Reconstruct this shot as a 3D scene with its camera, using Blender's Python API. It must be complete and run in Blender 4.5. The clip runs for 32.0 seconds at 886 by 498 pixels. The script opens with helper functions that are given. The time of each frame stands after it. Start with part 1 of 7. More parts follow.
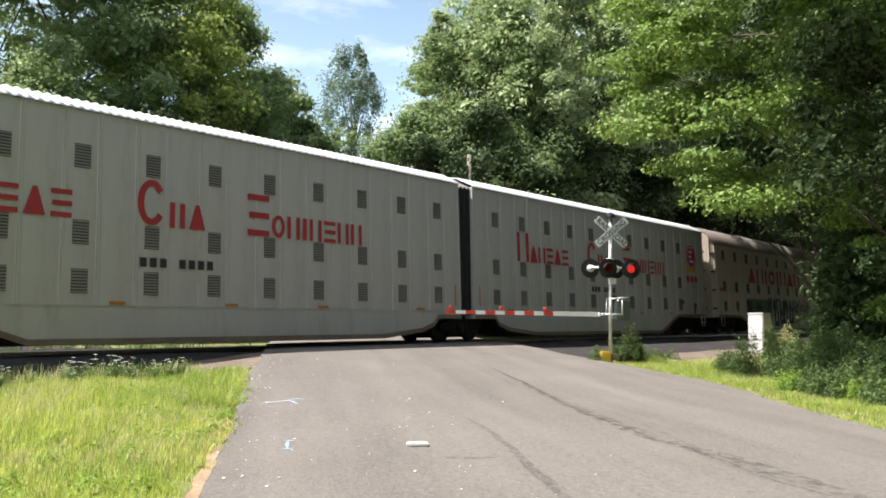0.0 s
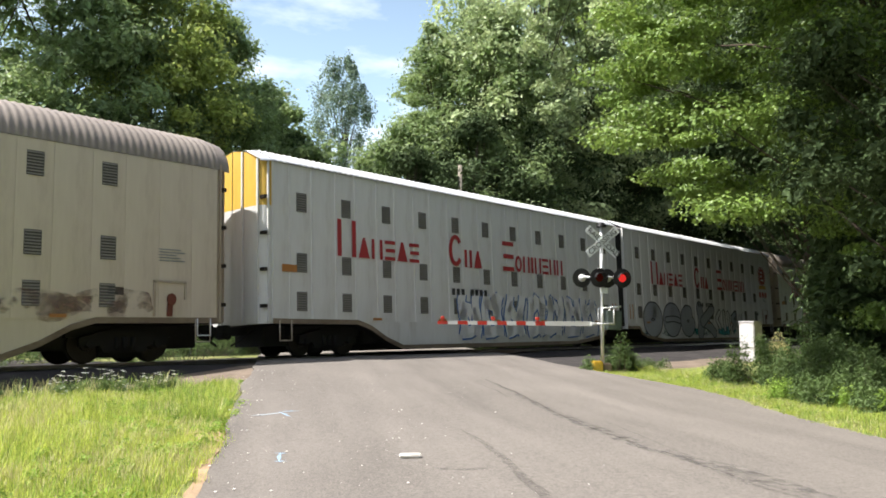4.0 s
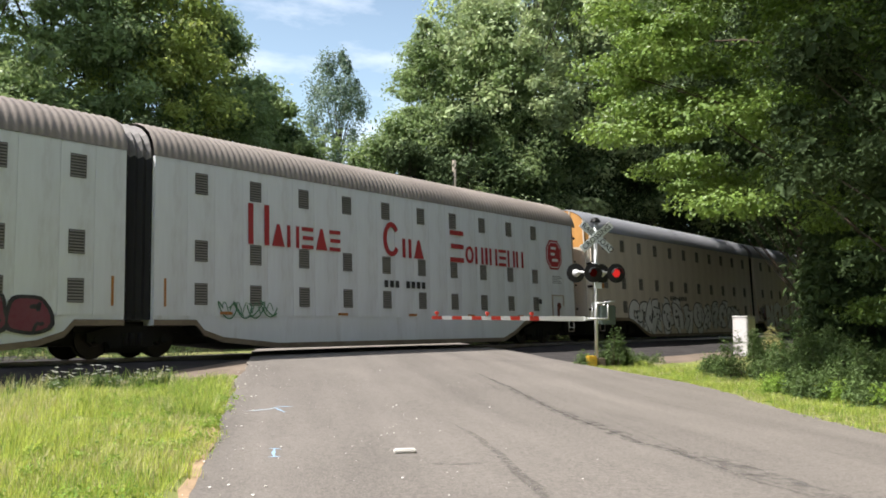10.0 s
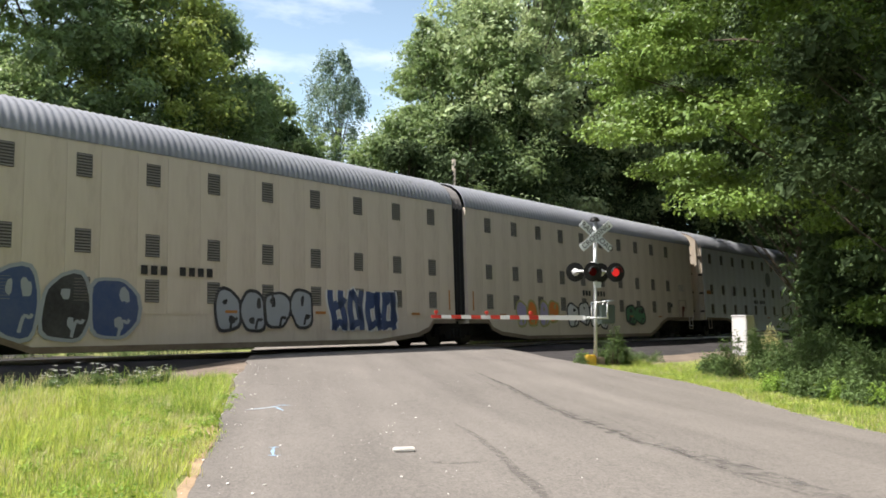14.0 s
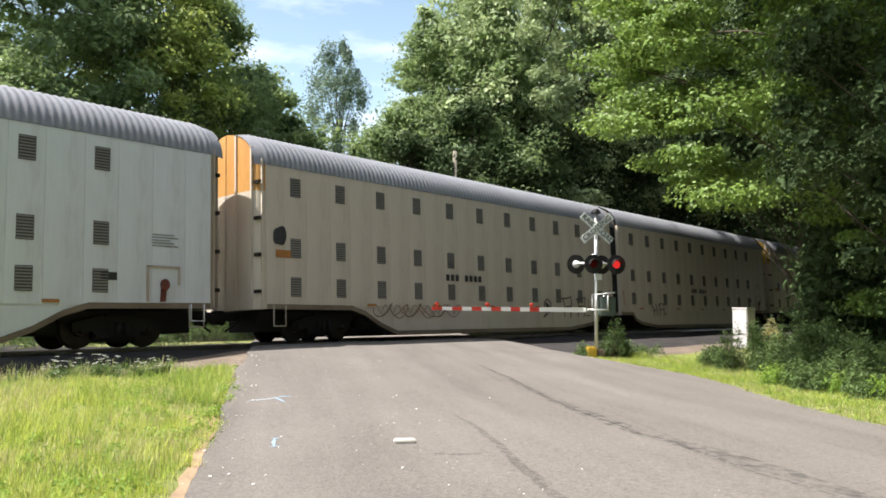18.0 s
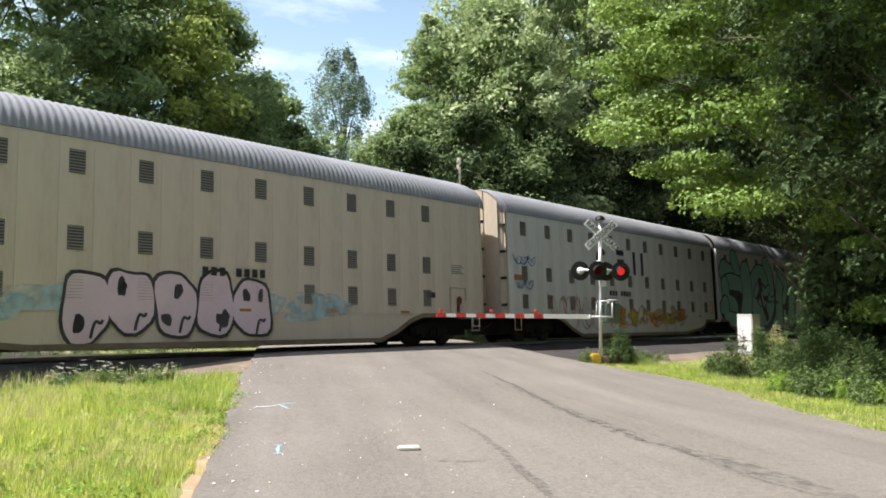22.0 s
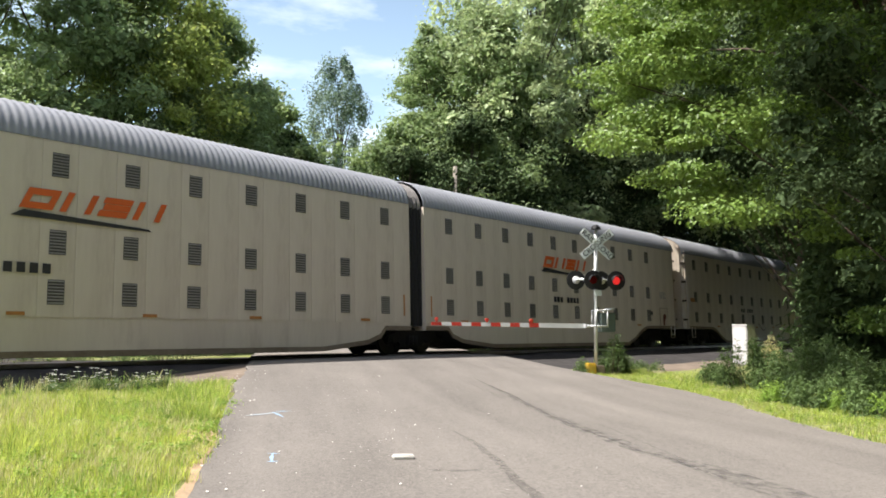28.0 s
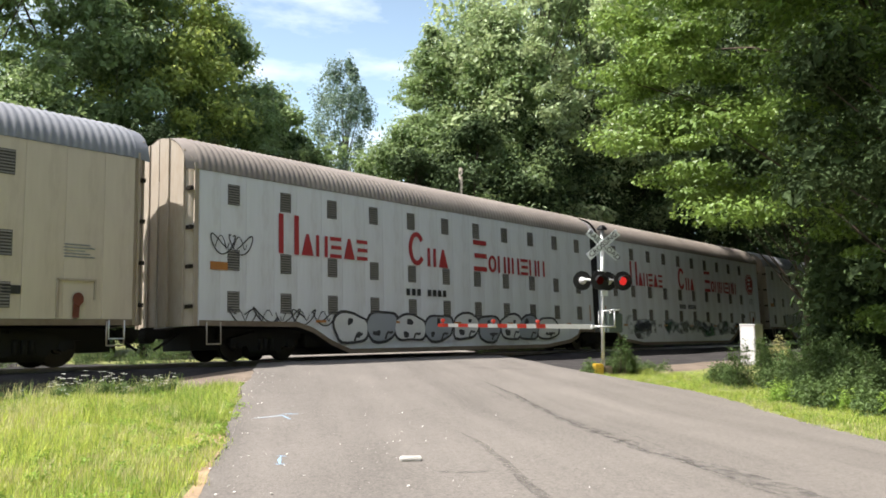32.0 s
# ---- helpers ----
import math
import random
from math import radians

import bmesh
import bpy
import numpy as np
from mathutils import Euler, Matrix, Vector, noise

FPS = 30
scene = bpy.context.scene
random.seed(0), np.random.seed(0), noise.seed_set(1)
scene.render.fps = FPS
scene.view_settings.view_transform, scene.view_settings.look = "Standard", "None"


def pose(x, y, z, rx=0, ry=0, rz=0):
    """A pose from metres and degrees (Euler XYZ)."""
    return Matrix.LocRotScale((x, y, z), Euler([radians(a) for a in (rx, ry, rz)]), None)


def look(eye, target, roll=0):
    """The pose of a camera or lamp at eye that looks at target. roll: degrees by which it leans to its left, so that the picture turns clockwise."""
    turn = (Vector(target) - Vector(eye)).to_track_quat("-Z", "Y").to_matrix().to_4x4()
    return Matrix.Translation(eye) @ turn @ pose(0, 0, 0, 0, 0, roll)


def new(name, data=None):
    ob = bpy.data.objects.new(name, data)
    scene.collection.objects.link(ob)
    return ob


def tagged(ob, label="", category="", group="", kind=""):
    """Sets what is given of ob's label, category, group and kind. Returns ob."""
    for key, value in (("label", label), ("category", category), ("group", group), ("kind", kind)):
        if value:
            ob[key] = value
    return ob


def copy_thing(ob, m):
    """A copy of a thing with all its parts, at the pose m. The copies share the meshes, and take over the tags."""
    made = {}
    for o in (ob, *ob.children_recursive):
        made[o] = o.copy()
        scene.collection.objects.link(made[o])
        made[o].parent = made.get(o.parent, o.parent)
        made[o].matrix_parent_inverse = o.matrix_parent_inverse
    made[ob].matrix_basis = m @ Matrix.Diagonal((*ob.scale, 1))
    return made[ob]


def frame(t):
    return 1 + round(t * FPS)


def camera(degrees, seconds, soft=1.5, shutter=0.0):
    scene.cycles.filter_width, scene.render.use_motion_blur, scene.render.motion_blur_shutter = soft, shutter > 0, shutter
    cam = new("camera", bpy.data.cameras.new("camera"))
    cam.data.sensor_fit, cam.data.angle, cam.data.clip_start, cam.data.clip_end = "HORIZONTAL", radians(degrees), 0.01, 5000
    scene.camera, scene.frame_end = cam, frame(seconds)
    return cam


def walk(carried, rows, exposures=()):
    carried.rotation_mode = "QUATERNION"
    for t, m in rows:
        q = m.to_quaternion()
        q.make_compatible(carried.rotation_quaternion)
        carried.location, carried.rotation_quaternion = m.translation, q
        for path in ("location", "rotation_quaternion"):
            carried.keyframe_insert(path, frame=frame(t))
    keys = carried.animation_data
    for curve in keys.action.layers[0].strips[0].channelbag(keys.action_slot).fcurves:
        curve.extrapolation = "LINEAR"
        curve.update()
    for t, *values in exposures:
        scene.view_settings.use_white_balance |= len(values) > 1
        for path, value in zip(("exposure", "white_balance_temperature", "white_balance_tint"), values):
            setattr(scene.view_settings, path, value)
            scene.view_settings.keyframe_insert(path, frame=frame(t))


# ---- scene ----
# ---- camera ----
EYE = (0.0, 0.0, 1.15)
cam = camera(59.0, 32.0, 1.75, 0.0)


def aim(heading, pitch, roll):
    h, p = radians(heading), radians(pitch)
    d = Vector((math.cos(h) * math.cos(p), math.sin(h) * math.cos(p), math.sin(p)))
    return look(EYE, Vector(EYE) + d * 20, roll)


# seconds, heading from the track's line, pitch, roll
PATH = (
    (0.0, 42.28, 4.53, 0.95), (0.5, 42.16, 4.51, 0.96), (1.0, 42.02, 4.55, 0.84), (1.5, 41.92, 4.61, 0.74),
    (2.0, 41.89, 4.83, 0.71), (2.5, 41.86, 5.05, 0.57), (3.0, 41.75, 5.22, 0.56), (3.5, 41.64, 5.33, 0.52),
    (5.5, 41.80, 5.19, 0.54), (6.0, 41.60, 5.20, 0.51), (6.5, 41.51, 5.18, 0.52), (7.0, 41.57, 5.20, 0.55),
    (7.5, 41.58, 5.18, 0.68), (8.0, 41.53, 5.15, 0.61), (8.5, 41.46, 5.15, 0.57), (9.0, 41.26, 5.08, 0.50),
    (9.5, 41.33, 5.01, 0.46), (10.0, 41.24, 4.97, 0.42), (10.5, 41.33, 5.02, 0.50), (11.0, 41.26, 5.15, 0.46),
    (11.5, 41.25, 5.17, 0.41), (12.0, 41.27, 5.20, 0.50), (12.5, 41.30, 5.13, 0.45), (13.0, 41.30, 5.08, 0.50),
    (13.5, 41.26, 5.01, 0.48), (14.0, 41.20, 4.89, 0.50), (14.5, 41.07, 4.77, 0.48), (16.5, 41.14, 4.65, 0.48),
    (17.0, 41.27, 4.42, 0.49), (17.5, 41.43, 4.26, 0.57), (18.0, 41.26, 4.29, 0.62), (18.5, 41.33, 4.31, 0.54),
    (19.0, 41.34, 4.42, 0.48), (19.5, 41.42, 4.56, 0.49), (20.0, 41.50, 4.70, 0.43), (20.5, 41.50, 4.72, 0.51),
    (21.0, 41.49, 4.71, 0.47), (21.5, 41.63, 4.69, 0.57), (22.0, 41.56, 4.78, 0.61), (22.5, 41.55, 4.90, 0.61),
    (23.0, 41.46, 4.91, 0.61), (23.5, 41.46, 4.95, 0.66), (24.0, 41.45, 5.02, 0.74), (24.5, 41.32, 5.09, 0.76),
    (25.0, 41.37, 5.21, 0.81), (25.5, 41.43, 5.31, 0.88), (27.5, 41.26, 5.32, 0.94), (28.0, 41.26, 5.40, 0.93),
    (28.5, 41.36, 5.47, 0.90), (29.0, 41.36, 5.60, 0.77), (29.5, 41.39, 5.68, 0.64), (30.0, 41.55, 5.71, 0.61),
    (30.5, 41.63, 5.73, 0.66), (31.0, 41.65, 5.64, 0.58), (31.5, 41.74, 5.58, 0.58), (32.0, 41.71, 5.51, 0.55)
)
# the clip's camera darkens a little while bright white cars pass
EXPOSURES = ((0, 1.02), (2, 1.08), (3.5, 1.08), (6, 0.92), (9, 0.85), (11, 0.84), (13, 0.78), (14, 0.95), (17, 1.05), (32, 1.05))
walk(cam, [(t, aim(h, p, r)) for t, h, p, r in PATH], [(t, e - 0.02, 6330, 13) for t, e in EXPOSURES])

# ---- world and sun ----
SUN_AZ, SUN_EL = 149.0, 57.0      # the sun stands beyond the track, towards its near end
world = bpy.data.worlds.new("sky")
scene.world = world
world.use_nodes = True
wn, wl = world.node_tree.nodes, world.node_tree.links
wn.clear()
w_out = wn.new("ShaderNodeOutputWorld")
w_bg = wn.new("ShaderNodeBackground")
w_sky = wn.new("ShaderNodeTexSky")
w_sky.sky_type = "NISHITA"
w_sky.sun_disc = False
w_sky.sun_elevation = radians(SUN_EL)
w_sky.sun_rotation = radians(90 - SUN_AZ)
w_sky.air_density, w_sky.dust_density, w_sky.ozone_density = 1.0, 3.0, 1.0
w_co = wn.new("ShaderNodeTexCoord")
w_map = wn.new("ShaderNodeMapping")
w_map.inputs["Scale"].default_value = (3.0, 3.0, 9.0)
w_map.inputs["Location"].default_value = (0.35, 0.2, 0.1)
w_noise = wn.new("ShaderNodeTexNoise")
w_noise.inputs["Scale"].default_value = 1.3
w_noise.inputs["Detail"].default_value = 7
w_noise.inputs["Roughness"].default_value = 0.55
w_ramp = wn.new("ShaderNodeValToRGB")
w_ramp.color_ramp.elements[0].position = 0.47
w_ramp.color_ramp.elements[1].position = 0.80
w_mix = wn.new("ShaderNodeMixRGB")
w_mix.inputs["Color2"].default_value = (10.5, 10.8, 11.0, 1)
wl.new(w_co.outputs["Generated"], w_map.inputs["Vector"])
wl.new(w_map.outputs["Vector"], w_noise.inputs["Vector"])
wl.new(w_noise.outputs["Fac"], w_ramp.inputs["Fac"])
wl.new(w_ramp.outputs["Color"], w_mix.inputs["Fac"])
# pale summer haze, thickest near the horizon
w_sep, w_low, w_haze = wn.new("ShaderNodeSeparateXYZ"), wn.new("ShaderNodeMapRange"), wn.new("ShaderNodeMixRGB")
w_low.inputs["From Max"].default_value, w_low.inputs["To Min"].default_value, w_low.inputs["To Max"].default_value = 0.55, 0.75, 0.0
w_haze.inputs["Color2"].default_value = (6.6, 9.3, 10.8, 1)
wl.new(w_co.outputs["Generated"], w_sep.inputs["Vector"])
wl.new(w_sep.outputs["Z"], w_low.inputs["Value"])
wl.new(w_low.outputs["Result"], w_haze.inputs["Fac"])
wl.new(w_sky.outputs["Color"], w_haze.inputs["Color1"])
wl.new(w_haze.outputs["Color"], w_mix.inputs["Color1"])
wl.new(w_mix.outputs["Color"], w_bg.inputs["Color"])
w_bg.inputs["Strength"].default_value = 0.088
wl.new(w_bg.outputs["Background"], w_out.inputs["Surface"])

sun_data = bpy.data.lights.new("sun", "SUN")
sun_data.energy, sun_data.angle, sun_data.color = 5.0, radians(0.53), (1.0, 0.95, 0.87)
sun = new("sun", sun_data)
sd = Vector((math.cos(radians(SUN_AZ)) * math.cos(radians(SUN_EL)), math.sin(radians(SUN_AZ)) * math.cos(radians(SUN_EL)), math.sin(radians(SUN_EL))))
sun.matrix_world = look(sd * 80, (0, 0, 0))


# ---- materials ----
def material(name, base, other=None, rough=0.6, metal=0.0, coarse=0.6, fine=40.0, amount=0.5, bump=0.05, stretch=(1, 1, 1), piece=0.0, translucent=0.0, glow=0.0, spec=0.4, grain=0.45, broad=0.9, rust=0.0):
    """A surface of two colours mixed by coarse and fine noise, with fine relief."""
    m = bpy.data.materials.new(name)
    m.use_nodes = True
    nt = m.node_tree
    n, l = nt.nodes, nt.links
    p = n["Principled BSDF"]
    other = other or tuple(c * 0.7 for c in base)
    co = n.new("ShaderNodeTexCoord")
    mp = n.new("ShaderNodeMapping")
    mp.inputs["Scale"].default_value = stretch
    l.new(co.outputs["Object"], mp.inputs["Vector"])
    a, b = n.new("ShaderNodeTexNoise"), n.new("ShaderNodeTexNoise")
    a.inputs["Scale"].default_value, a.inputs["Detail"].default_value = coarse, 6
    b.inputs["Scale"].default_value, b.inputs["Detail"].default_value = fine, 4
    l.new(mp.outputs["Vector"], a.inputs["Vector"])
    l.new(mp.outputs["Vector"], b.inputs["Vector"])
    s = n.new("ShaderNodeMath")
    s.operation = "MULTIPLY_ADD"
    s.inputs[1].default_value, s.inputs[2].default_value = grain, 0.0
    l.new(b.outputs["Fac"], s.inputs[0])
    s2 = n.new("ShaderNodeMath")
    s2.operation = "MULTIPLY_ADD"
    s2.inputs[1].default_value = broad
    l.new(a.outputs["Fac"], s2.inputs[0])
    l.new(s.outputs[0], s2.inputs[2])
    r = n.new("ShaderNodeMapRange")
    mean = (broad + grain) / 2
    r.inputs["From Min"].default_value, r.inputs["From Max"].default_value = mean - 0.24, mean + 0.26
    r.inputs["To Max"].default_value = amount
    l.new(s2.outputs[0], r.inputs["Value"])
    mix = n.new("ShaderNodeMixRGB")
    mix.inputs["Color1"].default_value, mix.inputs["Color2"].default_value = (*base, 1), (*other, 1)
    l.new(r.outputs["Result"], mix.inputs["Fac"])
    colour = mix.outputs["Color"]
    if rust:
        mq, rn, rr, rm = n.new("ShaderNodeMapping"), n.new("ShaderNodeTexNoise"), n.new("ShaderNodeMapRange"), n.new("ShaderNodeMixRGB")
        mq.inputs["Scale"].default_value = (1.1, 1.1, 0.22)
        rn.inputs["Scale"].default_value, rn.inputs["Detail"].default_value, rn.inputs["Roughness"].default_value = 1.5, 8, 0.65
        rr.inputs["From Min"].default_value, rr.inputs["From Max"].default_value, rr.inputs["To Max"].default_value = 0.56, 0.74, rust
        rm.inputs["Color2"].default_value = (0.17, 0.105, 0.06, 1)
        l.new(co.outputs["Object"], mq.inputs["Vector"])
        l.new(mq.outputs["Vector"], rn.inputs["Vector"])
        l.new(rn.outputs["Fac"], rr.inputs["Value"])
        l.new(rr.outputs["Result"], rm.inputs["Fac"])
        l.new(colour, rm.inputs["Color1"])
        colour = rm.outputs["Color"]
    if piece:
        rnd = n.new("ShaderNodeNewGeometry")
        hs = n.new("ShaderNodeHueSaturation")
        mr = n.new("ShaderNodeMapRange")
        mr.inputs["To Min"].default_value, mr.inputs["To Max"].default_value = 1 - piece, 1 + piece
        l.new(rnd.outputs["Random Per Island"], mr.inputs["Value"])
        l.new(mr.outputs["Result"], hs.inputs["Value"])
        l.new(colour, hs.inputs["Color"])
        colour = hs.outputs["Color"]
    l.new(colour, p.inputs["Base Color"])
    p.inputs["Roughness"].default_value, p.inputs["Metallic"].default_value = rough, metal
    p.inputs["Specular IOR Level"].default_value = spec
    if bump:
        bp = n.new("ShaderNodeBump")
        bp.inputs["Strength"].default_value, bp.inputs["Distance"].default_value = bump, 0.02
        l.new(s2.outputs[0], bp.inputs["Height"])
        l.new(bp.outputs["Normal"], p.inputs["Normal"])
    if glow:
        l.new(colour, p.inputs["Emission Color"])
        p.inputs["Emission Strength"].default_value = glow
    if translucent:
        tr, mx = n.new("ShaderNodeBsdfTranslucent"), n.new("ShaderNodeMixShader")
        br = n.new("ShaderNodeHueSaturation")
        br.inputs["Value"].default_value, br.inputs["Hue"].default_value = 1.5, 0.485
        l.new(colour, br.inputs["Color"])
        l.new(br.outputs["Color"], tr.inputs["Color"])
        mx.inputs["Fac"].default_value = translucent
        l.new(p.outputs["BSDF"], mx.inputs[1])
        l.new(tr.outputs["BSDF"], mx.inputs[2])
        l.new(mx.outputs["Shader"], n["Material Output"].inputs["Surface"])
    return m


def asphalt_material(name, pale, dark):
    """Asphalt: fine aggregate, soft patches, and long wear streaks along the road."""
    m = bpy.data.materials.new(name)
    m.use_nodes = True
    n, l = m.node_tree.nodes, m.node_tree.links
    p = n["Principled BSDF"]
    co, turn, flat_map = n.new("ShaderNodeTexCoord"), n.new("ShaderNodeMapping"), n.new("ShaderNodeMapping")
    turn.inputs["Rotation"].default_value = (0, 0, -math.atan2(0.8, 0.6))
    flat_map.inputs["Scale"].default_value = (0.09, 1.0, 1.0)
    l.new(co.outputs["Object"], turn.inputs["Vector"])
    l.new(turn.outputs["Vector"], flat_map.inputs["Vector"])
    total = None
    for source, scale, detail, weight in ((flat_map, 1.3, 5, 0.7), (turn, 0.55, 5, 0.3), (turn, 9.0, 4, 0.4), (turn, 20.0, 3, 0.5), (turn, 42.0, 2, 1.1), (turn, 95.0, 2, 0.7)):
        t = n.new("ShaderNodeTexNoise")
        t.inputs["Scale"].default_value, t.inputs["Detail"].default_value = scale, detail
        l.new(source.outputs["Vector"], t.inputs["Vector"])
        a = n.new("ShaderNodeMath")
        a.operation = "MULTIPLY_ADD"
        a.inputs[1].default_value, a.inputs[2].default_value = weight, 0.0
        l.new(t.outputs["Fac"], a.inputs[0])
        if total:
            l.new(total.outputs[0], a.inputs[2])
        total = a
    rng = n.new("ShaderNodeMapRange")
    rng.inputs["From Min"].default_value, rng.inputs["From Max"].default_value = 1.85 - 0.5, 1.85 + 0.5
    l.new(total.outputs[0], rng.inputs["Value"])
    mix = n.new("ShaderNodeMixRGB")
    mix.inputs["Color1"].default_value, mix.inputs["Color2"].default_value = (*dark, 1), (*pale, 1)
    l.new(rng.outputs["Result"], mix.inputs["Fac"])
    l.new(mix.outputs["Color"], p.inputs["Base Color"])
    p.inputs["Roughness"].default_value, p.inputs["Specular IOR Level"].default_value = 0.88, 0.25
    bp = n.new("ShaderNodeBump")
    bp.inputs["Strength"].default_value, bp.inputs["Distance"].default_value = 0.25, 0.012
    l.new(total.outputs[0], bp.inputs["Height"])
    l.new(bp.outputs["Normal"], p.inputs["Normal"])
    return m


